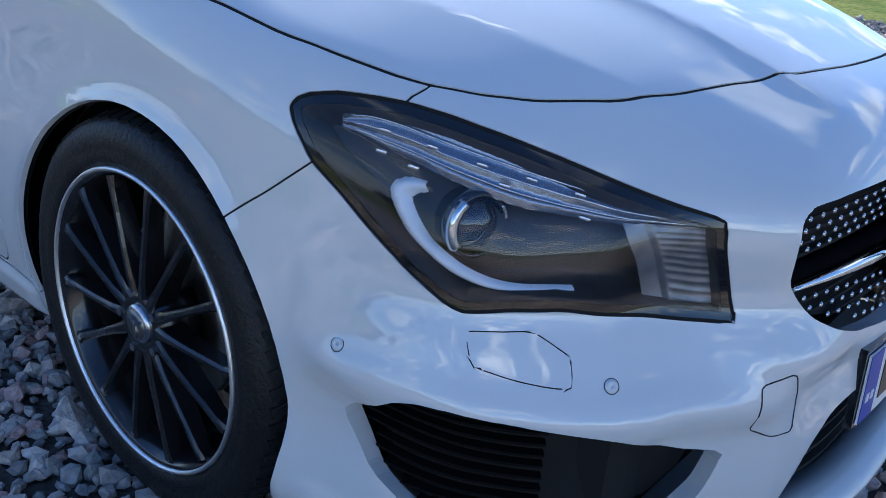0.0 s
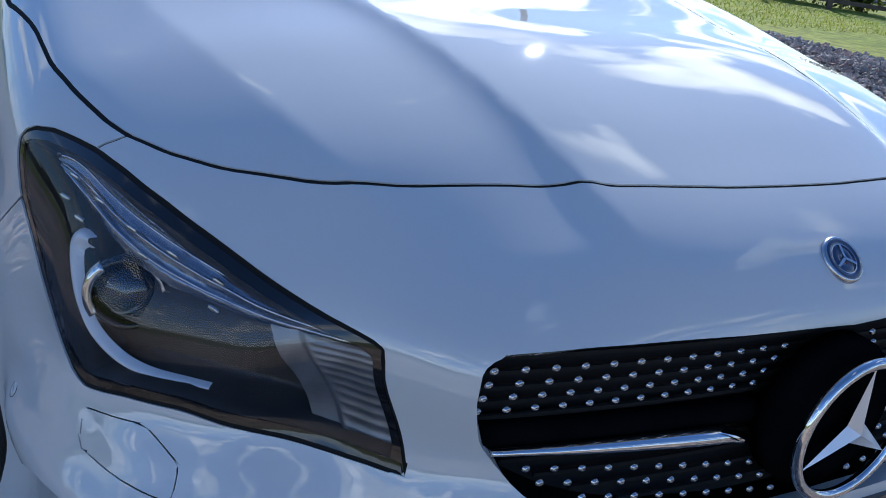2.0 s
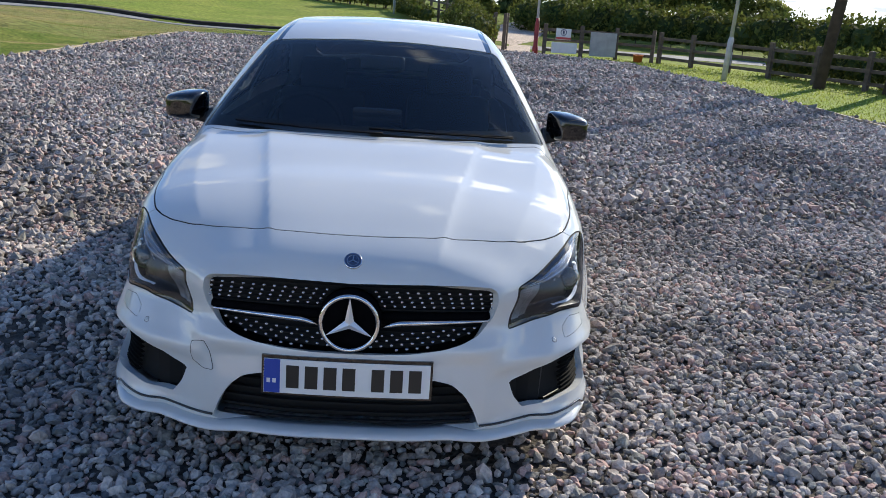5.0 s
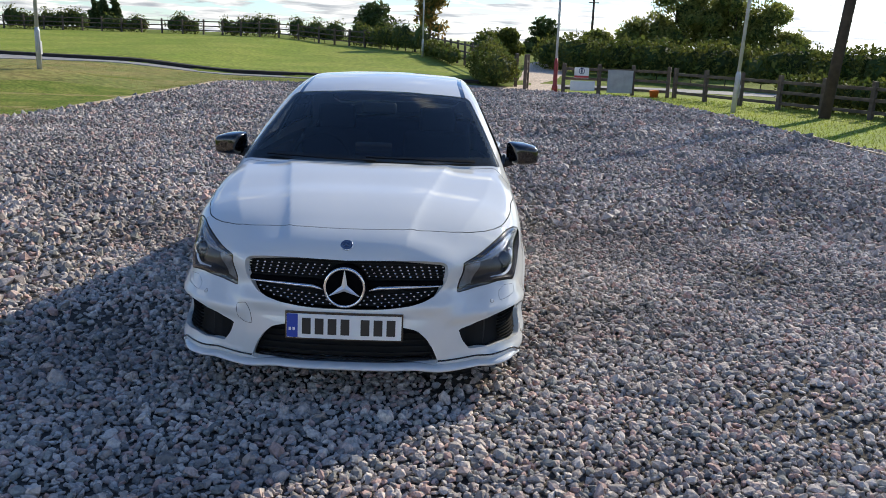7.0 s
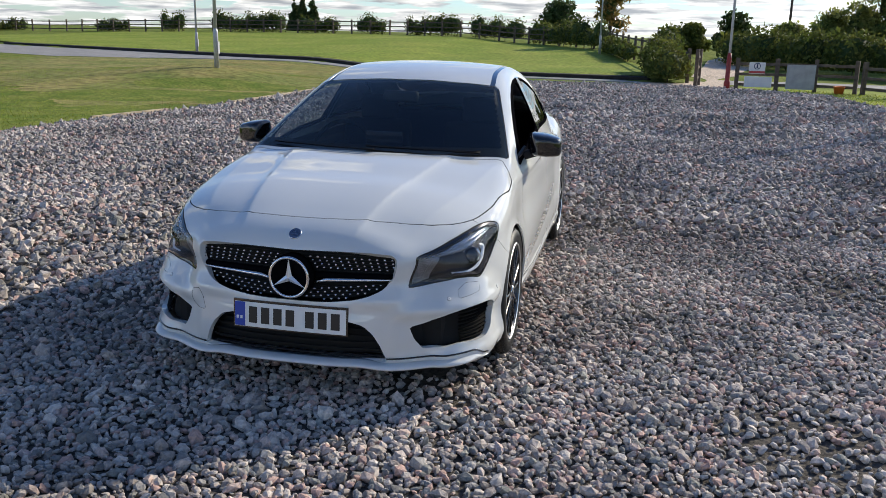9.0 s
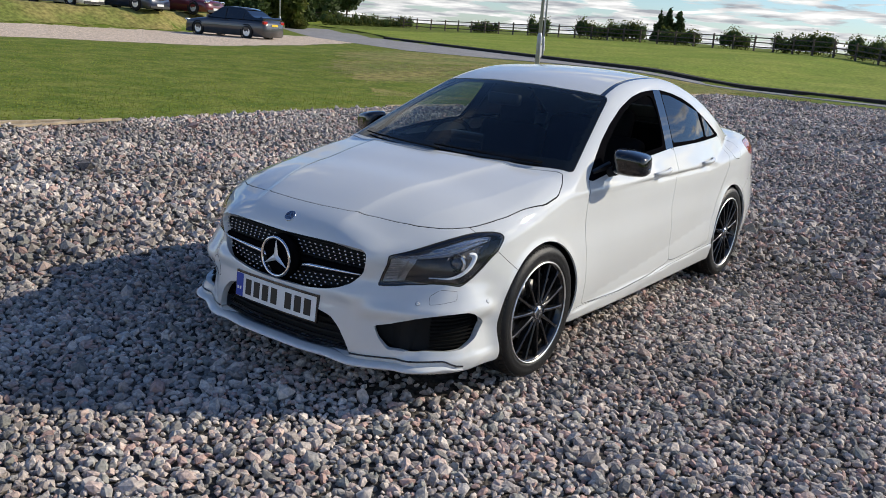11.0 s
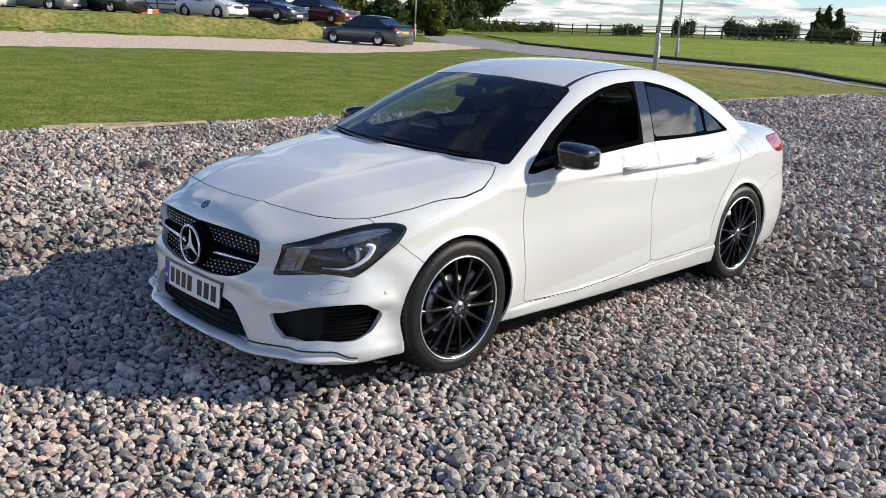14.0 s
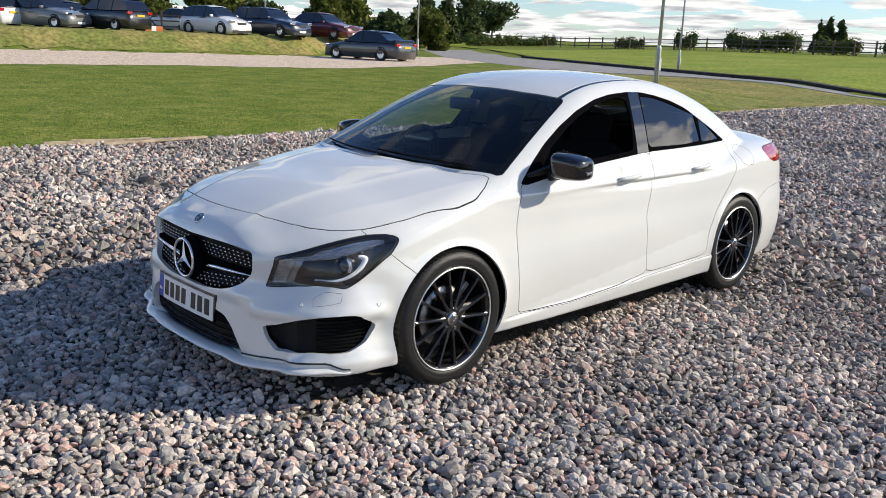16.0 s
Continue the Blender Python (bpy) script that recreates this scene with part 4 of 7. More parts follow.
def make_wheel():
    """A wheel whose outer face looks to +x."""
    w = thing("wheel", "black multi-spoke alloy wheel with polished rim edge", "wheel")
    tyre = [(-0.105, 0.250), (-0.112, 0.268), (-0.113, 0.29), (-0.104, 0.308), (-0.088, 0.317), (-0.06, 0.3195), (-0.058, 0.312), (-0.050, 0.312), (-0.048, 0.320), (-0.006, 0.3205), (-0.004, 0.312), (0.004, 0.312), (0.006, 0.3205),
            (0.048, 0.320), (0.050, 0.312), (0.058, 0.312), (0.06, 0.3195), (0.088, 0.317), (0.104, 0.308), (0.1125, 0.294), (0.1135, 0.282), (0.1110, 0.273), (0.1118, 0.270), (0.109, 0.260), (0.103, 0.252)]
    tyre = [(x, 0.2535 + (r - 0.2535) * 1.17) for x, r in tyre]
    t = raw_part("tyre", revolve(tyre, 96), RUBBER, w, "black low-profile tyre")
    # tread blocks along both shoulders
    bm = bmesh.new()
    for k in range(72):
        a = 2 * math.pi * k / 72
        for sx in (-1, 1):
            box(bm, (0.030, 0.019, 0.006), (0, 0, 0), 0, Matrix.Rotation(a, 4, "X") @ Matrix.Translation((sx * 0.083, 0, 0.3272)) @ Matrix.Rotation(sx * 0.33, 4, "Y") @ Matrix.Rotation(0.25 * sx, 4, "Z"))
    part("tread", bm, RUBBER, t)["kind"] = "stuff"
    rim = [(0.098, 0.2535), (0.107, 0.2535), (0.1105, 0.2515), (0.1102, 0.2475), (0.106, 0.2455), (0.098, 0.2455)]
    raw_part("rim_lip", revolve(rim, 96), ALLOY_CUT, w, "polished metal rim edge")
    barrel = [(0.106, 0.2456), (0.100, 0.242), (0.096, 0.236), (0.06, 0.231), (0.0, 0.222), (-0.09, 0.23), (-0.104, 0.25), (-0.1, 0.253), (0.0, 0.230), (0.1, 0.249)]
    raw_part("rim_barrel", revolve(barrel, 80), ALLOY_BLACK, w)
    spokes = thing("spokes", "", "")
    spokes.parent = w
    V, F = [], []
    for q, (r, x, wd, dp) in enumerate([(0.045, 0.102, 0.012, 0.045), (0.08, 0.104, 0.0085, 0.042), (0.12, 0.104, 0.0070, 0.036), (0.18, 0.103, 0.0065, 0.030), (0.218, 0.103, 0.0075, 0.024), (0.238, 0.102, 0.012, 0.018)]):
        V += [(x - dp, -wd, r), (x - dp, wd, r), (x - 0.004, wd, r), (x, wd * 0.45, r), (x, -wd * 0.45, r), (x - 0.004, -wd, r)]
        if q:
            b = (q - 1) * 6
            F += [(b + j, b + (j + 1) % 6, b + 6 + (j + 1) % 6, b + 6 + j) for j in range(6)]
    F += [(5, 4, 3, 2, 1, 0), tuple(range(len(V) - 6, len(V)))]
    me = mesh_from("spoke", V, [tuple(reversed(f)) for f in F], (ALLOY_BLACK,), False)
    bpy.data.objects.remove(spokes)
    for k in range(14):
        o = hang(new("spoke", me), w)
        o.rotation_euler = (2 * math.pi * (k + 0.3) / 14, 0, 0)
    raw_part("hub", revolve([(0.02, 0.001), (0.096, 0.001), (0.100, 0.036), (0.103, 0.045), (0.096, 0.058), (0.07, 0.062), (0.02, 0.075)], 48), ALLOY_BLACK, w)
    cap = raw_part("centre_cap", revolve([(0.08, 0.001), (0.1075, 0.001), (0.1075, 0.026), (0.105, 0.0315), (0.102, 0.033), (0.08, 0.033)], 40), SATIN, w, "silver wheel centre cap")
    raw_part("cap_face", revolve([(0.10, 0.001), (0.1082, 0.001), (0.1082, 0.0255), (0.10, 0.0255)], 32), STEEL, cap)
    bm = bmesh.new()
    for k in range(3):
        box(bm, (0.002, 0.004, 0.023), (0, 0, 0), 0, Matrix.Rotation(2 * math.pi * k / 3 + 0.5, 4, "X") @ Matrix.Translation((0.1090, 0, 0.012)))
    part("cap_mark", bm, SATIN, cap)
    for k in range(5):
        bm = bmesh.new()
        a = 2 * math.pi * k / 5
        cylinder(bm, 0.0075, 0.012, (0.100, 0.052 * math.cos(a), 0.052 * math.sin(a)), "X", 6)
        part("wheel_bolt", bm, SATIN, w)
    raw_part("brake_disc", revolve([(0.03, 0.07), (0.036, 0.148), (0.012, 0.148), (0.012, 0.07)], 64), STEEL, w, "grey steel brake disc")
    bm = bmesh.new()
    box(bm, (0.06, 0.13, 0.07), (0.03, 0.10, 0.09), 0.012, Matrix.Rotation(0.7, 4, "X"))
    part("brake_caliper", bm, STEEL, w, "grey brake caliper")
    return w


wheel = make_wheel()
for n, (sd, x, y) in enumerate(((1, 0.750, -0.003), (1, 0.730, 2.69), (-1, 0.748, -0.005), (-1, 0.730, 2.69))):
    pose_m = pose(sd * x, y, 0.3195, 17 * n, 0, 0 if sd > 0 else 180)
    if n == 0:
        wheel.matrix_basis = pose_m
        w = wheel
    else:
        w = copy_thing(wheel, pose_m)
    w.parent = car
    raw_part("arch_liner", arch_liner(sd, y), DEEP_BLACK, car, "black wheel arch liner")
for ob in car.children:
    if ob.name.startswith("wheel") and "category" in ob:
        del ob["category"]


# -- nose details --
def skin_y(x, z):
    """Where the nose's skin stands at x, z."""
    ys = np.linspace(-1.0, -0.2, 1601)
    f = body_field(np.full_like(ys, abs(x)), ys, np.full_like(ys, z))
    return float(ys[np.argmax(f < 0)])


def corner_point(u, z, deep=0.0):
    """The skin's place in the corner view, moved inwards by deep."""
    d = np.linspace(-0.9, 0.6, 3001)                     # across: (x - y)
    k = u / ROOT2
    X, Y = (k + 1.4 - d * 0.9) / 2, (k - 1.4 + d * 0.9) / 2
    f = body_field(X, Y, np.full_like(X, z))
    i = int(np.argmax(f < 0))
    p = np.array([[X[i], Y[i], z]])
    n = field_normal(p)[0]
    return p[0] - n / np.linalg.norm(n) * deep


# grille: backing with cavity shade painted in, pins, two bars, ring and star
def grille_y(x, z):
    return float(nose_line(z)) + 0.036 * (x / 0.45) ** 2


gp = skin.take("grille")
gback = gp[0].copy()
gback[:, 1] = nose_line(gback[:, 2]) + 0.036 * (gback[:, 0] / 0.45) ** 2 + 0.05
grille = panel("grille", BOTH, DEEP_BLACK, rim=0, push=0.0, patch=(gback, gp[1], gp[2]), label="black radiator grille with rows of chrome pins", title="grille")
V, F = revolve([(0.0, 0.0001), (0.0030, 0.0001), (0.0024, 0.0034), (0.0, 0.0046)], 10, "Y", False)
V = V * [1, -1, 1]
pin_mesh = mesh_from("pin", V * [1.15, 1, 0.9], F, (SATIN,))
stem_V, stem_F = revolve([(-0.002, 0.003), (0.03, 0.003)], 6, "Y", False)
for side in (1, -1):
    rows = [[(0.439 + 0.003 * k - (0.0330 - 0.0006 * k) * i, 0.657 - 0.0155 * k) for i in range(12)] for k in range(4)]
    rows += [[(0.425 - 0.016 * (k % 2) - 0.0325 * i, 0.551 - 0.015 * k - 0.1 * (0.016 * (k % 2) + 0.0325 * i)) for i in range(14)] for k in range(7)]
    for x, z in [q for row in rows for q in row]:
        d = outline_distance(np.array([(x, z)]), GRILLE)[0]
        if d < -0.007 and math.hypot(x, z - 0.575) > 0.104 and x > -0.004:
            o = hang(new("pin", pin_mesh), grille)
            o.location = (side * x, grille_y(x, z) + (0.026 if z > 0.58 else 0.012), z)
mesh_bars = bmesh.new()
for k in range(12):
    z = 0.470 + 0.0178 * k
    for side in (1, -1):
        xs = [x for x in np.linspace(0.0, 0.47, 24) if outline_distance(np.array([(x, z)]), GRILLE)[0] < -0.004]
        for x0, x1 in zip(xs[:-1], xs[1:]):
            a, b = Vector((side * x0, grille_y(x0, z) + 0.038, z)), Vector((side * x1, grille_y(x1, z) + 0.038, z))
            d = b - a
            box(mesh_bars, (d.length * 1.02, 0.004, 0.005), (0, 0, 0), 0, Matrix.Translation((a + b) / 2) @ d.to_track_quat("X", "Z").to_matrix().to_4x4())
part("grille_slats", mesh_bars, DEEP_BLACK, grille)
for side in (1, -1):
    xs = np.linspace(0.098, 0.437, 24)
    zs = np.interp(xs, [0.098, 0.15, 0.25, 0.437], [0.546, 0.561, 0.566, 0.5735])
    pts = [(side * x, grille_y(x, 0.565) + 0.006, z) for x, z in zip(xs, zs)]
    rad = np.interp(xs, [0.098, 0.125, 0.16, 0.22, 0.32, 0.437], [0.003, 0.0095, 0.0125, 0.0115, 0.0085, 0.0038])
    raw_part("grille_bar", tube(pts, rad, 12, 0.8), CHROME, grille, "chrome grille bar")
    back = [(side * x, grille_y(x, 0.57) + 0.030, 0.572 + 0.02 * (x - 0.08)) for x in np.linspace(0.07, 0.44, 12)]
    raw_part("bar_carrier", tube(back, 0.016, 10, 0.9), TRIM_BLACK, grille, "gloss black carrier behind the bar")
star_at = Vector((0, -0.925, 0.572))
disc = raw_part("badge_plate", revolve([(0.045, 0.001), (0.0, 0.001), (0.004, 0.07), (0.010, 0.092), (0.022, 0.098), (0.045, 0.098)], 64, "Y"), TRIM_BLACK, grille, "gloss black badge dish")
disc.location = star_at + Vector((0, 0.016, 0))
ang = np.linspace(0, 2 * math.pi, 16, endpoint=False)
V, F = revolve([(0.0065 * math.sin(a), 0.088 + 0.0068 * math.cos(a)) for a in ang], 96, "Y")
ring = raw_part("badge_ring", (V, F), CHROME, grille, "chrome badge ring")
ring.location = star_at
V, F = [], []
for k in range(3):
    a = 2 * math.pi * k / 3
    tip = (0.084 * math.sin(a), 0.0, 0.084 * math.cos(a))
    l = (0.016 * math.sin(a - math.pi / 3), 0.001, 0.017 * math.cos(a - math.pi / 3))
    r = (0.016 * math.sin(a + math.pi / 3), 0.001, 0.017 * math.cos(a + math.pi / 3))
    b = len(V)
    V += [(0, -0.010, 0), tip, l, r, (0, 0.006, 0)]
    F += [(b, b + 1, b + 2), (b, b + 3, b + 1), (b + 4, b + 2, b + 1), (b + 4, b + 1, b + 3)]
star = raw_part("badge_star", (V, F), STAR_CHROME, grille, "chrome three-pointed star", smooth=False)
star.location = star_at

# small round badge on the nose
bp = Vector((0, -0.842, 0.0))
bz = float(np.linspace(0.9, 0.6, 3001)[np.argmax(body_field(np.zeros(3001), np.full(3001, -0.842), np.linspace(0.9, 0.6, 3001)) < 0)])
nrm = Vector(field_normal(np.array([[0, -0.842, bz]]))[0]).normalized()
badge_m = Matrix.Translation((0, -0.842, bz)) @ nrm.to_track_quat("Z", "Y").to_matrix().to_4x4()
V, F = revolve([(0.0, 0.001), (0.0035, 0.001), (0.004, 0.020), (0.0045, 0.0265), (0.002, 0.029), (-0.004, 0.029)], 48, "Z")
badge = raw_part("nose_badge", (V, F), SATIN, car, "small round blue and silver nose badge")
badge.matrix_basis = badge_m
V, F = revolve([(0.0035, 0.019), (0.0048, 0.0195), (0.0050, 0.0255), (0.0035, 0.026)], 48, "Z")
o = raw_part("badge_band", (V, F), BADGE_BLUE, badge, "dark blue badge band")
V, F = revolve([(0.003, 0.001), (0.0040, 0.001), (0.0040, 0.0175), (0.003, 0.018)], 40, "Z")
raw_part("badge_field", (V, F), BADGE_BLUE, badge)
bm = bmesh.new()
for k in range(3):
    box(bm, (0.0034, 0.017, 0.0025), (0, 0, 0), 0, Matrix.Rotation(2 * math.pi * k / 3, 4, "Z") @ Matrix.Translation((0, 0.0085, 0.0045)))
part("badge_mark", bm, SATIN, badge)

# lower intake, side intakes (backing sheets black, as painted shade) and the lip
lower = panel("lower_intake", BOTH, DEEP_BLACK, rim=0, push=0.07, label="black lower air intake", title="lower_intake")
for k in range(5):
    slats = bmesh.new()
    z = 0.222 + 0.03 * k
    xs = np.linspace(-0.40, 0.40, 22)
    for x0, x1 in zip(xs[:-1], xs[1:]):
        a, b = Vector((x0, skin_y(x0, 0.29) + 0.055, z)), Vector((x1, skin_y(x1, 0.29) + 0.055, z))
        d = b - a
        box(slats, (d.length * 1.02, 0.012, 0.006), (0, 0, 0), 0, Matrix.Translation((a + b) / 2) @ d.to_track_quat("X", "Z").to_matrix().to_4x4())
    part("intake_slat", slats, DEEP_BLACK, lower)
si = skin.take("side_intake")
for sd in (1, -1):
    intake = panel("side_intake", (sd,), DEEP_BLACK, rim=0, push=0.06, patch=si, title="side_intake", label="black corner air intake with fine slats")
    bm = bmesh.new()
    for k in range(11):
        z = 0.275 + 0.0135 * k
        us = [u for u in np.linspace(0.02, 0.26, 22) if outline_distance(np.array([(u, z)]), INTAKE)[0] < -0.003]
        P = [Vector(corner_point(u, z, 0.030)) for u in us]
        for a, b in zip(P[:-1], P[1:]):
            a, b = Vector((a.x * sd, a.y, a.z)), Vector((b.x * sd, b.y, b.z))
            d = b - a
            box(bm, (d.length * 1.03, 0.014, 0.0035), (0, 0, 0), 0, Matrix.Translation((a + b) / 2) @ d.to_track_quat("X", "Z").to_matrix().to_4x4())
    part("fine_slats", bm, WIPER_BLACK, intake)["kind"] = "stuff"


def lip_mesh():
    """The splitter lip: a thin wedge that follows the nose in plan."""
    xs = np.concatenate([np.linspace(0, 0.7, 30), np.linspace(0.712, 0.832, 18)])
    half = []
    for x in xs:
        y = skin_y(x, 0.235)
        half.append((x, y))
    pts = [(-x, y) for x, y in half[:0:-1]] + half
    P = np.array(pts)
    T = np.gradient(P, axis=0)
    T /= np.linalg.norm(T, axis=1)[:, None]
    O = np.column_stack([T[:, 1], -T[:, 0]])             # outwards
    V, F = [], []
    for (x, y), o in zip(P, O):
        ax = abs(x)
        fade = float(step(ax, 0.835, 0.72))
        thin = 0.12 + 0.88 * float(step(ax, 0.832, 0.785))
        reach = 0.032 * fade + 0.002
        zt = 0.212 - 0.012 * float(step(ax, 0.30, 0.44)) + 0.012 * float(step(ax, 0.55, 0.76)) - 0.026 * float(step(ax, 0.785, 0.832))
        for dz, out in ((0.0, -0.04), (0.004, -0.004), (-0.002, reach * 0.6), (-0.009, reach), (-0.016, reach * 1.02), (-0.024, reach * 0.7), (-0.030, -0.04)):
            V.append((x + o[0] * out, y + o[1] * out, zt + dz * thin))
    n = 7
    for i in range(len(P) - 1):
        for j in range(n):
            k = (j + 1) % n
            F.append((i * n + j, i * n + k, (i + 1) * n + k, (i + 1) * n + j))
    return V, F


raw_part("splitter_lip", lip_mesh(), WHITE, bumper, "white splitter lip")
bm = bmesh.new()
dark = [(x, skin_y(x, 0.234) - 0.0035, 0.2245 + 0.010 * float(step(abs(x), 0.55, 0.76)) - 0.034 * float(step(abs(x), 0.785, 0.832))) for x in np.linspace(0.43, 0.832, 34)]
for sd in (1, -1):
    raw_part("lip_joint", tube([(sd * x, y, z) for x, y, z in dark], 0.0042, 6), GLOSS_BLACK, bumper, "thin black joint above the lip")
# parking sensors
for u, z in ((0.278, 0.471), (-0.044, 0.479)):
    p = corner_point(u, z)
    n = field_normal(p[None])[0]
    for sd in (1, -1):
        q = Vector((n[0] * sd, n[1], n[2])).to_track_quat("Z", "Y").to_matrix().to_4x4()
        V, F = revolve([(0.0, 0.001), (0.0016, 0.001), (0.0012, 0.0085), (-0.003, 0.0088)], 24, "Z")
        s = raw_part("parking_sensor", (V, F), WHITE, bumper)
        s.matrix_basis = Matrix.Translation((p[0] * sd, p[1], p[2])) @ q
        V, F = revolve([(0.0006, 0.0090), (0.0006, 0.0100), (-0.003, 0.0100), (-0.003, 0.0090)], 24, "Z")
        raw_part("sensor_joint", (V, F), MATT_BLACK, s, "dark ring joint")

tow = np.vstack([TOW_EYE, TOW_EYE[:1]])
tow_pts = [(-x, skin_y(x, z) - 0.0004, z) for x, z in tow]
raw_part("tow_cover_joint", tube(tow_pts, 0.0011, 5), MATT_BLACK, bumper, "thin dark outline of the towing-eye cover")

# plate and its bolts
plate = thing("number_plate", "white number plate with black characters and blue band", "number plate")
plate.parent = car
del plate["category"]
plate.location = (0, -0.936, 0.389)
plate.rotation_euler = (radians(-4), 0, 0)


def bowed(bm, depth):
    for v in bm.verts:
        v.co.y += depth * (v.co.x / 0.26) ** 2
    return bm


def slab(w, h, d, at, n=12, bevel=0.0):
    bm = bmesh.new()
    bmesh.ops.create_grid(bm, x_segments=n, y_segments=1, size=0.5)
    bmesh.ops.scale(bm, vec=(w, h, 1), verts=bm.verts)
    r = bmesh.ops.extrude_face_region(bm, geom=bm.faces[:])
    bmesh.ops.translate(bm, vec=(0, 0, -d), verts=[v for v in r["geom"] if isinstance(v, bmesh.types.BMVert)])
    bmesh.ops.recalc_face_normals(bm, faces=bm.faces)
    bmesh.ops.transform(bm, matrix=Matrix.Translation(at) @ Matrix.Rotation(radians(90), 4, "X"), verts=bm.verts)
    return bowed(bm, 0.010)


part("plate_holder", slab(0.535, 0.128, 0.012, (0, 0.004, 0.002)), GLOSS_BLACK, plate, "black plate holder")
part("plate_face", slab(0.520, 0.111, 0.003, (0, 0.0, 0)), PLATE_WHITE, plate)
part("plate_band", slab(0.050, 0.109, 0.001, (-0.234, -0.0012, 0), 2), PLATE_BLUE, plate, "blue plate band")
for k in range(7):
    x = -0.170 + 0.0585 * k + (0.032 if k > 3 else 0)
    part("plate_bar", slab(0.040, 0.074, 0.001, (x, -0.0012, 0), 2), PLATE_BLACK, plate)
for bx in (-0.245, -0.227):
    part("plate_bar", slab(0.011, 0.014, 0.001, (bx, -0.0022, -0.015), 1), PLATE_WHITE, plate)

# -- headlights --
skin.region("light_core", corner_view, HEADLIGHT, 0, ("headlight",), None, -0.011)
lens_edge = skin.take("headlight")
hp = refine(skin.take("light_core"), 2)
HOUSING = material("headlight_housing", (0.050, 0.044, 0.040), 0.35, spec=0.35, vary=0.3, scale=12)
SIDE_REFLECT = material("side_reflector_grey", (0.27, 0.28, 0.30), 0.34, metal=0.6, vary=0.3, scale=30)
REFLECT = material("headlight_reflector", (0.30, 0.33, 0.39), 0.26, metal=0.8, vary=0.1, scale=4)
GUIDE = material("light_guide", (0.82, 0.83, 0.85), 0.35, coat=0.5)
PROJECTOR = material("projector_glass", (0.02, 0.018, 0.018), 0.03, coat=1.0)
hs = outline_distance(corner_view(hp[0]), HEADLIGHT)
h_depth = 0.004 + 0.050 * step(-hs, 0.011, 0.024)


def patch_inside(patch, view, poly, fine=0):
    V, N, T = patch
    m = outline_distance(view(V[T].mean(1)), poly) < 0
    used, inv = np.unique(T[m], return_inverse=True)
    return V[used], N[used], inv.reshape(-1, 3)


def corner_points(U, Z, deep):
    """Many places in the corner view at once, moved inwards by deep."""
    U, Z = np.asarray(U, float), np.asarray(Z, float)
    d = np.linspace(-0.9, 0.6, 240)
    k = (U / ROOT2)[:, None]
    X, Y = (k + 1.4 - d * 0.9) / 2, (k - 1.4 + d * 0.9) / 2
    f = body_field(X, Y, np.repeat(Z[:, None], 240, 1))
    i = np.argmax(f < 0, 1)
    r = np.arange(len(U))
    P = onto(np.column_stack([X[r, i], Y[r, i], Z]), 3)
    n = field_normal(P)
    return P - n / np.linalg.norm(n, axis=1)[:, None] * np.asarray(deep)[:, None]


def corner_sheet(upper, lower, nu, nv, deep, sd):
    """A fine sheet between two lines of the corner view; deep(s, t) gives its depth along and across."""
    upper, lower = np.array(upper), np.array(lower)
    S, T = np.meshgrid(np.linspace(0, 1, nu), np.linspace(0, 1, nv), indexing="ij")

    def at(line):
        q = np.linspace(0, 1, len(line))
        return np.interp(S.ravel(), q, line[:, 0]), np.interp(S.ravel(), q, line[:, 1])
    (u0, z0), (u1, z1) = at(upper), at(lower)
    t = T.ravel()
    V = corner_points(u0 + (u1 - u0) * t, z0 + (z1 - z0) * t, deep(S.ravel(), t))
    V[:, 0] *= sd
    F = [(i * nv + j, i * nv + j + 1, (i + 1) * nv + j + 1, (i + 1) * nv + j) for i in range(nu - 1) for j in range(nv - 1)]
    return V, [f if sd < 0 else tuple(reversed(f)) for f in F]


BAND_UP = [(0.292, 0.742), (0.274, 0.749), (0.254, 0.753), (0.212, 0.749), (0.171, 0.741), (0.126, 0.733), (0.080, 0.723), (0.037, 0.713), (-0.005, 0.703), (-0.059, 0.688), (-0.113, 0.674), (-0.155, 0.662)]
BAND_LOW = [(0.296, 0.728), (0.268, 0.722), (0.243, 0.715), (0.204, 0.709), (0.169, 0.701), (0.125, 0.692), (0.080, 0.683), (0.038, 0.677), (0.001, 0.672), (-0.038, 0.666), (-0.097, 0.657), (-0.149, 0.650)]
REFL_UP = [(-0.053, 0.665), (-0.090, 0.660), (-0.126, 0.654), (-0.164, 0.651)]
REFL_LOW = [(-0.105, 0.553), (-0.138, 0.547), (-0.167, 0.544), (-0.191, 0.545)]
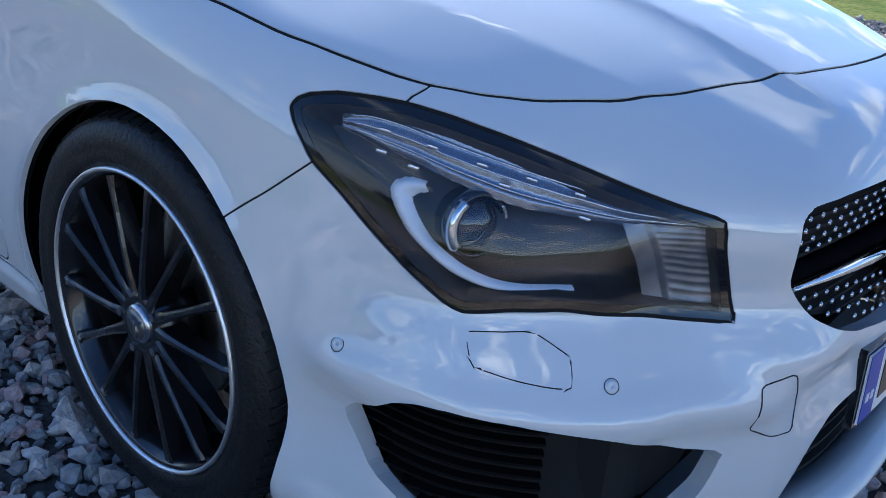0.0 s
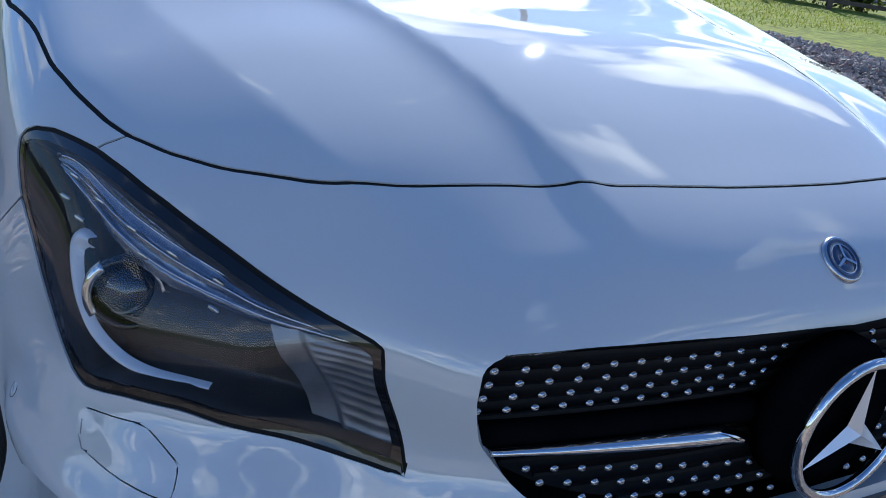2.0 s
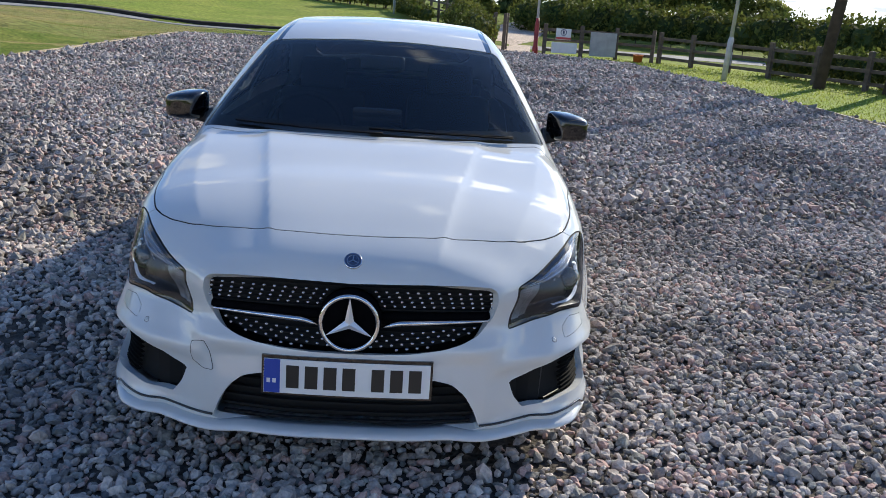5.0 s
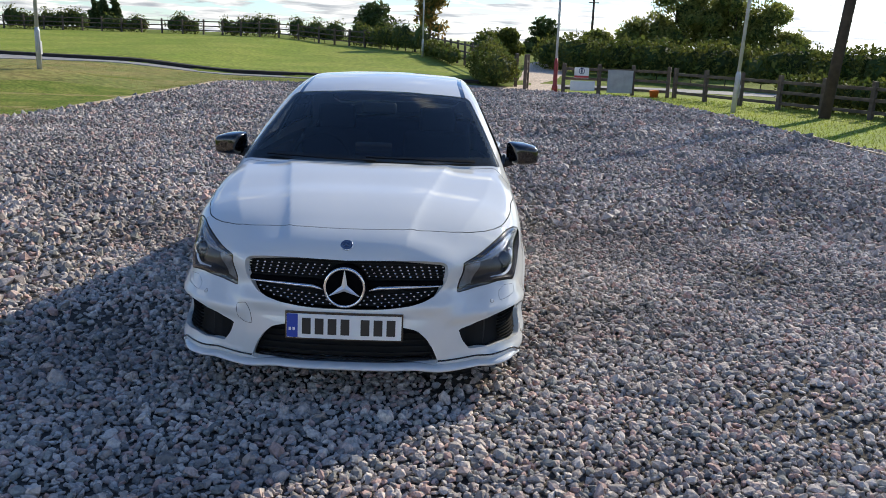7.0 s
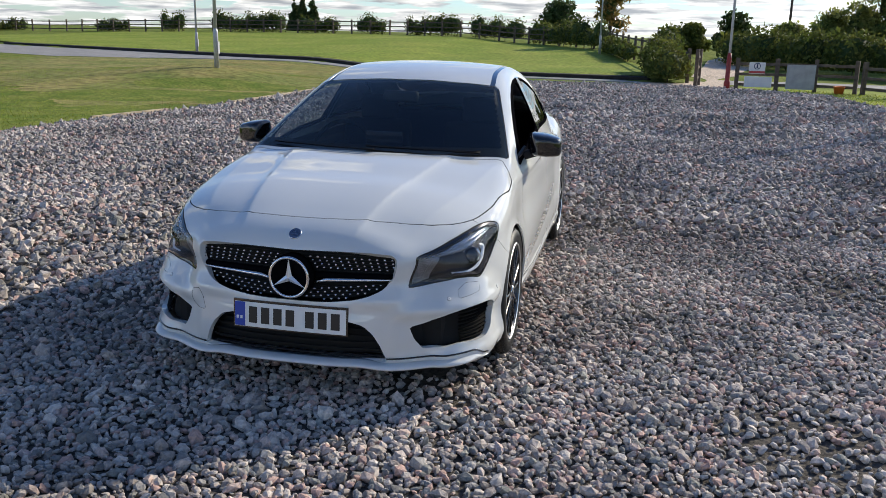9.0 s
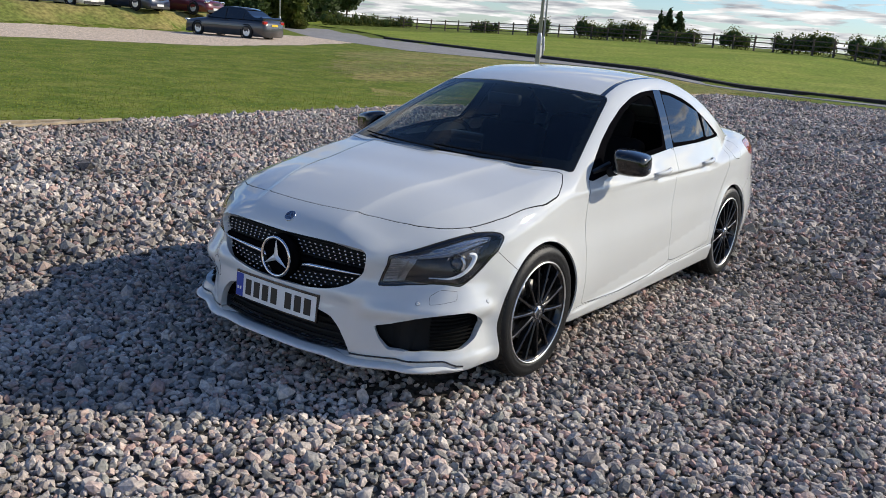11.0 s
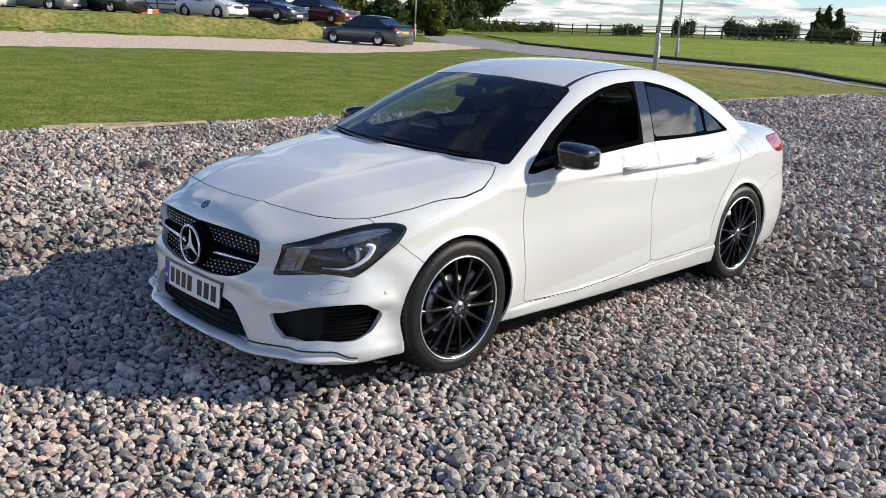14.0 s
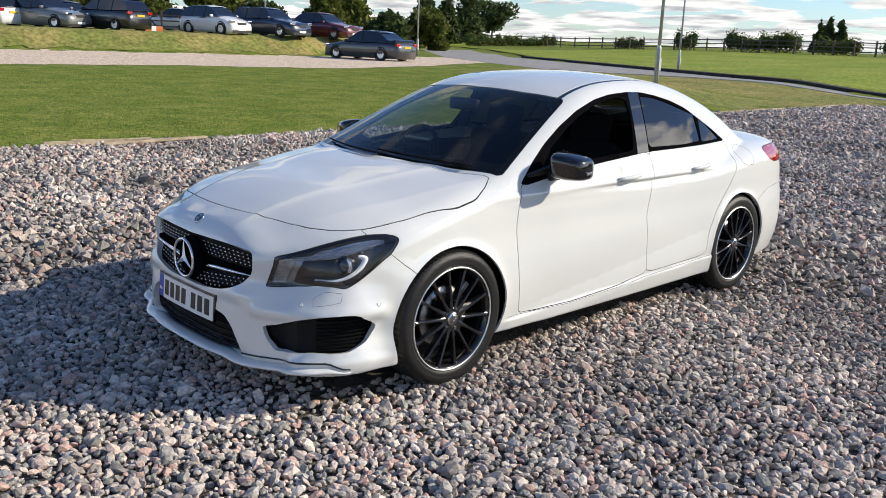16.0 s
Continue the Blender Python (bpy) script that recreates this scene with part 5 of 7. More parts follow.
for sd in (1, -1):
    light = panel("headlight", (sd,), HOUSING, rim=0.0, depth=h_depth, patch=hp, title="headlight", label="clear-lensed headlight with dark housing and chrome hook")
    panel("x", (sd,), LENS, rim=0.0, push=0.0015, patch=hp, title="lens", parent=light, label="clear curved lens")
    strip_d = lambda s, t: 0.015 + 0.014 * t + 0.0030 * np.sin(t * 2.5 * math.pi) ** 2
    raw_part("light_strip", corner_sheet(BAND_UP, BAND_LOW, 130, 14, strip_d, sd), REFLECT, light, "ribbed silver light strip")
    for tt in (0.16, 0.44, 0.72):
        q = np.linspace(0.06, 0.97, 60)
        up_, lo_ = [np.column_stack([np.interp(q, np.linspace(0, 1, 12), np.array(L)[:, c]) for c in (0, 1)]) for L in (BAND_UP, BAND_LOW)]
        mid = up_ + (lo_ - up_) * tt
        P = corner_points(mid[:, 0], mid[:, 1], np.full(60, 0.012 + 0.014 * tt))
        for _ in range(6):
            P[1:-1] = 0.25 * P[:-2] + 0.5 * P[1:-1] + 0.25 * P[2:]
        P[:, 0] *= sd
        raw_part("light_line", tube(P, 0.0014, 6), CHROME, light, "thin bright line of the light strip")
    refl_d = lambda s, t: 0.022 + 0.0012 * np.abs(np.sin(t * 34)) * (s > 0.35) + 0.006 * (s < 0.3)
    raw_part("side_reflector", corner_sheet(REFL_UP, REFL_LOW, 34, 90, refl_d, sd), SIDE_REFLECT, light, "ribbed side reflector")
    low_up = [(0.020, 0.562), (-0.048, 0.555)]
    low_dn = [(0.020, 0.558), (-0.048, 0.552)]
    raw_part("lower_strip", corner_sheet(low_up, low_dn, 10, 3, lambda s, t: 0.012 + 0 * s, sd), SATIN, light, "thin grey marker strip")
    panel("x", (sd,), GLOSS_BLACK, rim=0.014, push=0.0012, patch=lens_edge, title="lens_edge", parent=light, label="black lens edge")
    hook = [(0.192, 0.685), (0.212, 0.682), (0.226, 0.672), (0.225, 0.657), (0.216, 0.638), (0.202, 0.618), (0.18, 0.601), (0.157, 0.589), (0.133, 0.581), (0.105, 0.576), (0.065, 0.574), (0.035, 0.575), (0.001, 0.575)]
    hu = np.array(hook)
    tq = np.linspace(0, len(hook) - 1, 70)
    ax_u, ax_z = np.interp(tq, np.arange(len(hook)), hu[:, 0]), np.interp(tq, np.arange(len(hook)), hu[:, 1])
    for _ in range(8):
        ax_u[1:-1] = 0.25 * ax_u[:-2] + 0.5 * ax_u[1:-1] + 0.25 * ax_u[2:]
        ax_z[1:-1] = 0.25 * ax_z[:-2] + 0.5 * ax_z[1:-1] + 0.25 * ax_z[2:]
    du, dz = np.gradient(ax_u), np.gradient(ax_z)
    ln_ = np.hypot(du, dz)
    wid = np.interp(np.linspace(0, 1, 70), [0, 0.08, 0.2, 0.35, 0.6, 0.9, 1.0], [0.006, 0.010, 0.0135, 0.0125, 0.0085, 0.0035, 0.002])
    up = list(zip(ax_u - dz / ln_ * wid, ax_z + du / ln_ * wid))
    dn = list(zip(ax_u + dz / ln_ * wid, ax_z - du / ln_ * wid))
    raw_part("light_hook", corner_sheet(up, dn, 140, 9, lambda s, t: 0.020 + 0.010 * (2 * t - 1) ** 2, sd), GUIDE, light, "chrome hook-shaped light guide")
    c = corner_point(0.133, 0.655, 0.042)
    fwd = Vector((sd * 0.30, -1, 0.05)).normalized()
    pm = Matrix.Translation((c[0] * sd, c[1], c[2])) @ fwd.to_track_quat("X", "Z").to_matrix().to_4x4()
    o = raw_part("projector_ring", revolve([(-0.03, 0.041), (0.002, 0.041), (0.005, 0.038), (0.002, 0.034), (-0.03, 0.033)], 48), GLOSS_BLACK, light, "gloss black projector ring")
    o.matrix_basis = pm
    arcs = (([(0.002, 0.045), (0.010, 0.043), (0.012, 0.036), (0.004, 0.031)], 178 - 52, 178 + 36), ([(0.003, 0.0405), (0.008, 0.040), (0.008, 0.036), (0.003, 0.0355)], -46, 38))
    for prof, a0, a1 in arcs:
        V, F = [], []
        for i in range(25):
            a = radians(a0 + (a1 - a0) * i / 24)
            V += [(x, -sd * r * math.cos(a), r * math.sin(a)) for x, r in prof]
        F = [(i * 4 + j, i * 4 + (j + 1) % 4, i * 4 + 4 + (j + 1) % 4, i * 4 + 4 + j) for i in range(24) for j in range(4)] + [(3, 2, 1, 0), (96, 97, 98, 99)]
        o = raw_part("projector_arc", (V, [tuple(reversed(f)) for f in F] if sd < 0 else F), CHROME, light, "chrome arc round the projector")
        o.matrix_basis = pm
    o = raw_part("projector_lens", revolve([(-0.015, 0.0335), (-0.006, 0.0330), (0.004, 0.027), (0.011, 0.016), (0.013, 0.001)], 40, "X", False), PROJECTOR, light, "dark glass projector lens")
    o.matrix_basis = pm
    for u, z in ((0.008, 0.694), (0.066, 0.706), (0.124, 0.716), (0.182, 0.726), (0.238, 0.734), (0.003, 0.669), (0.098, 0.697), (0.204, 0.701), (0.242, 0.71)):
        p = corner_points([u], [z], [0.011])[0]
        bm = bmesh.new()
        box(bm, (0.014, 0.004, 0.005), (0, 0, 0), 0.002, Matrix.Translation((p[0] * sd, p[1], p[2])) @ Matrix.Rotation(radians(55 * sd), 4, "Z") @ Matrix.Rotation(radians(-12 * sd), 4, "Y"))
        part("light_cell", bm, SATIN, light)


# -- mirrors, handles, wipers and cabin --
def mirror_shell():
    """A door mirror's housing, its glass side to +y, reaching to +x."""
    n, m = 22, 20
    V, F = [], []
    for i in range(n + 1):
        t = i / n                                       # front of the shell (0) to its open back (1)
        y = -0.138 * math.cos(t * math.pi / 2) ** 0.8 if t < 1 else 0
        k = math.sin(t * math.pi / 2) ** 0.40
        for j in range(m):
            a = 2 * math.pi * j / m
            cx, sz = math.cos(a), math.sin(a)
            ex = 0.098 * k * abs(cx) ** 0.36 * (1 if cx > 0 else -1)
            ez = 0.070 * k * abs(sz) ** 0.40 * (1 if sz > 0 else -1)
            ez *= 1 - 0.18 * max(0, ex / 0.098)
            V.append((ex, y + 0.016 * (ex / 0.098), ez + 0.008 * (-ex / 0.098)))
    for i in range(n):
        for j in range(m):
            k = (j + 1) % m
            F.append((i * m + j, i * m + k, (i + 1) * m + k, (i + 1) * m + j))
    b = len(V)
    V += [(v[0] * 0.92, v[1] - 0.012, v[2] * 0.92) for v in V[-m:]]
    for j in range(m):
        k = (j + 1) % m
        F.append(((n) * m + j, n * m + k, b + k, b + j))
    F.append(tuple(reversed(range(m))))
    return V, F, V[b:b + m]


mv, mf, ring_v = mirror_shell()
for sd in (1, -1):
    flip = lambda vs: [(v[0] * sd, v[1], v[2]) for v in vs]
    shell = raw_part("door_mirror", (flip(mv), [f if sd > 0 else tuple(reversed(f)) for f in mf]), GLOSS_BLACK, car, "gloss black door mirror")
    shell.location = (sd * 0.897, 0.777, 0.996)
    shell.rotation_euler = (0, 0, radians(15 * sd))
    V, F = flip(ring_v), [tuple(range(len(ring_v)))]
    raw_part("mirror_glass", (V, F), CHROME, shell, "mirror glass", smooth=False)
    bm = bmesh.new()
    for k in range(7):
        box(bm, (0.011, 0.004, 0.004), (sd * (0.002 + 0.012 * k), -0.1335 + 0.00145 * k * k, -0.030), 0.001)
    box(bm, (0.012, 0.05, 0.016), (sd * 0.094, -0.030, -0.026), 0.004)
    part("indicator", bm, SATIN, shell, "clear indicator strip")
    bm = bmesh.new()
    box(bm, (0.13, 0.080, 0.052), (sd * 0.81, 0.735, 0.940), 0.016, Matrix.Rotation(radians(-18 * sd), 4, "Y"))
    box(bm, (0.02, 0.17, 0.06), (sd * 0.775, 0.64, 0.945), 0.006, Matrix.Rotation(radians(24 * sd), 4, "Y") @ Matrix.Rotation(radians(14), 4, "X"))
    part("mirror_foot", bm, MATT_BLACK, shell).matrix_parent_inverse = shell.matrix_basis.inverted()

for sd in (1, -1):
    for name, y0, y1 in (("front_door", 1.27, 1.50), ("rear_door", 2.06, 2.29)):
        parent = [o for o in car.children if o.name.startswith(name) and (o.data.vertices[0].co.x > 0) == (sd > 0)][0]
        ys = np.linspace(y0, y1, 24)
        pts, rad = [], []
        for y in ys:
            t = (y - y0) / (y1 - y0)
            z = 0.878 + 0.012 * t
            xs = np.linspace(1.0, 0.6, 801)
            x = xs[np.argmax(body_field(xs, np.full(801, y), np.full(801, z)) < 0)]
            pts.append((sd * (x + 0.004 + 0.031 * math.sin(math.pi * min(1, max(0, t))) ** 0.6), y, z))
            rad.append(0.012 * (0.55 + 0.45 * math.sin(math.pi * t) ** 0.5))
        raw_part("door_handle", tube(pts, rad, 12, 1.1), WHITE, parent, "white door handle")

# windscreen border, wipers
frit = skin.take("windscreen")
fd_ = outline_distance(top_view(frit[0]), WINDSCREEN)
for lo, name in ((0.043, "screen_border"),):
    T = frit[2]
    V0 = frit[0]
    low = V0[:, 1] - 0.37 * V0[:, 0] ** 2 < 0.27
    keep = ((-fd_ < lo) | low)[T].all(1)
    used, inv = np.unique(T[keep], return_inverse=True)
    panel("x", BOTH, WIPER_BLACK, rim=0, push=0.007, patch=(V0[used], frit[1][used], inv.reshape(-1, 3)), title=name, parent=windscreen, label="black screen border")


def on_screen(x, yy, lift):
    y = yy + 0.37 * x * x
    zs = np.linspace(1.5, 0.8, 1401)
    z = zs[np.argmax(body_field(np.full(1401, abs(x)), np.full(1401, y), zs) < 0)]
    return (x, y, z + lift)


for a, b, c, d in ((0.60, 0.195, -0.02, 0.225), (0.04, 0.190, -0.60, 0.205)):
    P = [on_screen(a + (c - a) * t, b + (d - b) * t, 0.011) for t in np.linspace(0, 1, 20)]
    w = raw_part("wiper", tube(P, 0.0045, 8), WIPER_BLACK, car, "black wiper blade")
    P = [on_screen(a + (c - a) * t, b - 0.02 + (d - b) * t, 0.018) for t in np.linspace(0, 0.55, 12)]
    raw_part("wiper_arm", tube(P, np.linspace(0.007, 0.004, 12), 8, 0.6), WIPER_BLACK, w)


def seat(x, y):
    s = thing("seat", "black front seat", "seat")
    del s["category"]
    bm = bmesh.new(); box(bm, (0.50, 0.52, 0.16), (0, 0, 0.40), 0.05); part("seat_cushion", bm, CABIN, s, smooth=True)
    bm = bmesh.new(); box(bm, (0.48, 0.15, 0.60), (0, 0.34, 0.74), 0.06, Matrix.Rotation(radians(-18), 4, "X")); part("backrest", bm, CABIN, s, smooth=True)
    bm = bmesh.new(); box(bm, (0.26, 0.10, 0.19), (0, 0.45, 1.10), 0.04, Matrix.Rotation(radians(-12), 4, "X")); part("headrest", bm, CABIN, s, smooth=True)
    s.location = (x, y, 0)
    s.parent = car
    return s


seat(0.36, 1.16)
seat(-0.36, 1.16)
bm = bmesh.new(); box(bm, (1.25, 0.50, 0.18), (0, 2.12, 0.42), 0.05); box(bm, (1.22, 0.16, 0.58), (0, 2.46, 0.74), 0.06, Matrix.Rotation(radians(-22), 4, "X"))
part("rear_bench", bm, CABIN, car, "black rear bench", True)
bm = bmesh.new()
box(bm, (1.36, 0.42, 0.26), (0, 0.60, 0.80), 0.08)
box(bm, (1.30, 0.45, 0.04), (0, 0.42, 0.90), 0.015)
part("dashboard", bm, CABIN, car, "black dashboard", True)
bm = bmesh.new(); box(bm, (0.22, 0.02, 0.14), (0, 0.50, 0.99), 0.008); part("centre_screen", bm, GLOSS_BLACK, car, "black dashboard screen")
V, F = revolve([(0.014 * math.sin(a), 0.185 + 0.014 * math.cos(a)) for a in np.linspace(0, 2 * math.pi, 12, endpoint=False)], 48, "Y")
sw = raw_part("steering_wheel", (V, F), CABIN, car, "black steering wheel")
sw.matrix_basis = pose(-0.36, 0.80, 0.90, -24)
bm = bmesh.new(); box(bm, (0.35, 0.03, 0.05), (0, 0, 0), 0.01); box(bm, (0.12, 0.06, 0.12), (0, 0, 0), 0.03); part("wheel_boss", bm, CABIN, sw)
bm = bmesh.new(); box(bm, (0.22, 0.05, 0.07), (0, 0.86, 1.235), 0.02); part("rear_view_mirror", bm, MATT_BLACK, car, "black rear-view mirror", True)
bm = bmesh.new(); box(bm, (1.20, 2.9, 0.02), (0, 1.55, 0.29), 0.005); part("cabin_floor", bm, CABIN, car)
bm = bmesh.new(); box(bm, (1.25, 0.05, 0.70), (0, 0.40, 0.60), 0.02); part("bulkhead", bm, DEEP_BLACK, car)
bm = bmesh.new(); box(bm, (1.25, 0.05, 0.75), (0, 2.66, 0.66), 0.02); part("bulkhead", bm, DEEP_BLACK, car)
bm = bmesh.new(); box(bm, (1.10, 0.45, 0.02), (0, 2.72, 0.985), 0.008); part("parcel_shelf", bm, CABIN, car)
rp = skin.take("roof")
panel("x", BOTH, CABIN, rim=0, push=0.025, patch=rp, title="headlining", label="dark headlining")


# ---- ground ----
def rise(x, y):
    """The height of the land: level round the car, rising gently, with a low bank some way off."""
    x, y = np.asarray(x, float), np.asarray(y, float)
    r = np.hypot(x, y - 1.0)
    west_slope = 0.009 * step(-x / np.maximum(r, 1e-6), 0.62, 0.85) * np.maximum(0, np.minimum(r, 38) - 6)
    swell = 0.30 * step(-x, 8.2, 14.0) * step(y, 9.0, 18.0) * step(-x / np.maximum(r, 1e-6), 0.85, 0.62)
    line = np.interp(x, [-60.0, -40.0, -25.4, -17.5, -11.2, -5.0, 1.65, 12.0], [62.2, 46.8, 39.3, 35.3, 33.1, 31.8, 30.7, 40.0])
    toe = np.interp(y, [-9.5, 9.4, 16.9, 24.9, 30.9], [41.6, 38.1, 36.8, 36.0, 37.8])
    west = step(-x - toe, 0.0, 2.2) * step(y, 35, 30)
    bank = 0.16 * step(y - line, 0.0, 0.6) + 0.95 * step(y - line, 0.5, 40)
    mound = 0.36 * np.exp(-((x + 11.1) ** 2 + (y - 19.8) ** 2) / 5.8)
    return -0.024 * step(r, 7.6, 5.6) + west_slope + swell + mound + np.maximum(0.95 * west, bank) + 0.003 * np.maximum(0, np.minimum(r, 150) - 60)


def disc_grid(radii, seg, centre=(0, 1)):
    V = [(centre[0], centre[1])] + [(centre[0] + r * math.cos(2 * math.pi * k / seg), centre[1] + r * math.sin(2 * math.pi * k / seg)) for r in radii for k in range(seg)]
    F = []
    for i in range(len(radii) - 1):
        for k in range(seg):
            a, b = 1 + i * seg + k, 1 + i * seg + (k + 1) % seg
            F.append((a, b + seg, b)); F.append((a, a + seg, b + seg))
    F += [(0, 1 + k, 1 + (k + 1) % seg) for k in range(seg)]
    return V, F


def sheet(name, V2, F, mat, lift=0.0, label="", category=""):
    V2 = np.asarray(V2, float)
    V = np.column_stack([V2, rise(V2[:, 0], V2[:, 1]) + lift])
    return tagged(new(name, fast_mesh(name, V, F, mat, True)), label, category, "", "structure")


def laid(name, poly, h, mat, lift, label, category, ragged=0.0):
    """A sheet that fills an outline and follows the land, with a ragged edge."""
    poly = np.array(poly, float)
    lo, hi = poly.min(0) - 2 * h, poly.max(0) + 2 * h
    xs, ys = np.arange(lo[0], hi[0], h), np.arange(lo[1], hi[1], h)
    X, Y = np.meshgrid(xs, ys, indexing="ij")
    n = len(ys)
    i = (np.arange(len(xs) - 1)[:, None] * n + np.arange(n - 1)[None]).ravel()
    s = Skin(0, np.column_stack([X.ravel(), Y.ravel(), np.zeros(X.size)]),
             np.concatenate([np.stack([i, i + n, i + n + 1], 1), np.stack([i, i + n + 1, i + 1], 1)]))
    d = outline_distance(s.V[:, :2], poly)
    if ragged:
        d = d + ragged * np.array([noise.noise((x * 1.7, y * 1.7, 0)) + 0.5 * noise.noise((x * 5, y * 5, 3)) if abs(e) < 4 * ragged + h else 0 for (x, y, _), e in zip(s.V, d)])
    d = s.split(d)
    keep = d[s.T].min(1) < -1e-4
    T = s.T[keep]
    used, inv = np.unique(T, return_inverse=True)
    return sheet(name, s.V[used, :2], inv.reshape(-1, 3), mat, lift, label, category)


V, F = disc_grid([2, 4, 5.5, 6, 6.5, 7, 7.5, 8, 9, 12, 15, 18, 20, 22, 24, 26, 28, 30, 32, 34, 36, 37, 37.5, 38, 38.5, 39, 39.5, 40, 40.5, 41, 41.5, 42, 42.5, 43, 43.5, 44, 45, 46, 47, 49, 52, 56, 60, 70, 85, 110, 160, 300, 700, 1500], 400)
sheet("ground", V, F, GRASS, 0.0, "green grassland around the car park", "ground")
PARK = [(-8.5, -14), (-8.1, -3), (-7.9, 0.5), (-7.8, 3.0), (-7.85, 5.0), (-7.9, 8.8), (-7.65, 11.3), (-7.45, 13.5), (-7.3, 20.6), (-7.5, 25.3), (-6.9, 26.0), (-5.3, 26.5), (1.4, 27.6), (4.4, 26.6), (6.8, 24.3),
        (7.6, 18.0), (7.75, 12.7), (8.3, 9.0), (9.0, 4.0), (9.5, -14)]
laid("car_park", PARK, 0.4, GRAVEL, 0.010, "grey loose gravel car park", "gravel", 0.06)
laid("dry_lawn", [(-7.6, 17), (-7.7, 25.2), (-7.4, 30.2), (-11, 31.0), (-14, 31.4), (-17.3, 31.2), (-20, 30.0), (-24, 29.0), (-22, 23), (-15, 15), (-9, 10.5)], 0.3, DRY_GRASS, 0.006, "patchy dry lawn beside the road", "lawn", 1.2)
laid("gravel_track", [(-30.18, -19.68), (-27.44, 0.28), (-26.67, 6.28), (-26.40, 12.27), (-24.48, 18.39), (-26.21, 24.62), (-32.31, 36.25), (-37.91, 37.70), (-38.37, 31.43), (-36.15, 24.89), (-37.05, 16.90), (-38.34, 9.41), (-41.00, -4.56), (-44.18, -19.52)], 0.6, PALE_GRAVEL, 0.009, "pale gravel track", "track", 0.3)
laid("parking_bank", [(-38.44, 9.42), (-37.15, 16.90), (-36.25, 24.89), (-38.24, 30.70), (-45.54, 34.50), (-61.58, 30.69), (-61.94, 0.69), (-41.94, 0.46)], 0.45, DRY_GRASS, 0.05, "worn dry grass bank where cars are parked", "bank", 0.4)
laid("field", [(-90, 76), (-60, 63), (-40, 47.2), (-25.4, 39.7), (-21.5, 37.7), (-17.5, 35.7), (-14, 34.3), (-11.2, 33.5), (-8.5, 32.9), (-5, 32.2), (1.6, 31.1), (1.3, 40), (-1.8, 55), (-10, 65), (-20, 70.5), (-37.4, 75), (-58, 77.5), (-90, 80)], 0.8, FIELD_GRASS, 0.03, "bright yellow-green mown field beyond the road", "field", 0.05)
laid("verge", [(9.2, 4), (8.0, 9), (7.9, 12.7), (7.8, 18), (7.0, 24.5), (4.6, 26.8), (4.6, 28.2), (8.2, 28.4), (11.5, 25.4), (15.6, 20), (24, 11), (20, 5)], 0.5, FIELD_GRASS, 0.005, "vivid green grass verge beside the car park", "verge", 0.12)
ROAD_NEAR = [(1.7, 28.7), (-5, 29.9), (-8, 30.6), (-11, 31.2), (-14, 31.6), (-17.3, 31.4), (-20, 30.2), (-24, 29.5), (-37, 36), (-60, 54)]
ROAD_FAR = [(-60, 62), (-40, 46.5), (-25.4, 39.0), (-21.5, 37.0), (-17.5, 35.0), (-14, 33.6), (-11.2, 32.8), (-8.5, 32.2), (-5, 31.5), (1.65, 30.4)]
laid("road", ROAD_NEAR + ROAD_FAR, 0.5, TARMAC, 0.012, "narrow pale grey tarmac road", "road")
laid("driveway", [(1.39, 25.44), (1.32, 29.23), (2.84, 29.12), (3.68, 35.48), (4.89, 47.74), (6.78, 54.83), (8.30, 54.87), (6.78, 43.11), (4.84, 32.66), (4.18, 27.78), (4.20, 24.90)], 0.5, PALE_GRAVEL, 0.014, "pale gravel driveway through the gateway", "driveway", 0.1)
laid("side_road", [(4.51, 29.16), (8.03, 30.42), (12.61, 28.75), (17.92, 22.94), (25.84, 13.59), (26.95, 15.82), (19.26, 25.66), (13.42, 31.61), (8.07, 33.24), (4.50, 32.63)], 0.5, TARMAC, 0.010, "pale tarmac lane behind the fence", "road", 0.05)


def strip(name, line, width, height, mat, label, category, kind="structure"):
    """A kerb along a line, a real step above the ground."""
    P = np.array(line, float)
    seg = np.linalg.norm(np.diff(P, axis=0), axis=1)
    t = np.concatenate([[0], np.cumsum(seg)])
    q = np.linspace(0, t[-1], max(3, int(t[-1] / 0.5)))
    P = np.column_stack([np.interp(q, t, P[:, 0]), np.interp(q, t, P[:, 1])])
    T = np.gradient(P, axis=0); T /= np.linalg.norm(T, axis=1)[:, None]
    O = np.column_stack([-T[:, 1], T[:, 0]]) * width / 2
    z = rise(P[:, 0], P[:, 1])
    V, F = [], []
    for p, o, h in zip(P, O, z):
        for s, up in ((-1, -0.05), (-1, height - 0.012), (-0.8, height), (0.8, height), (1, height - 0.012), (1, -0.05)):
            V.append((p[0] + o[0] * s, p[1] + o[1] * s, h + up))
    for i in range(len(P) - 1):
        for j in range(5):
            F.append((i * 6 + j, i * 6 + 6 + j, i * 6 + 7 + j, i * 6 + j + 1))
    return tagged(new(name, mesh_from(name, V, F, (mat,), False)), label, category, "", kind)


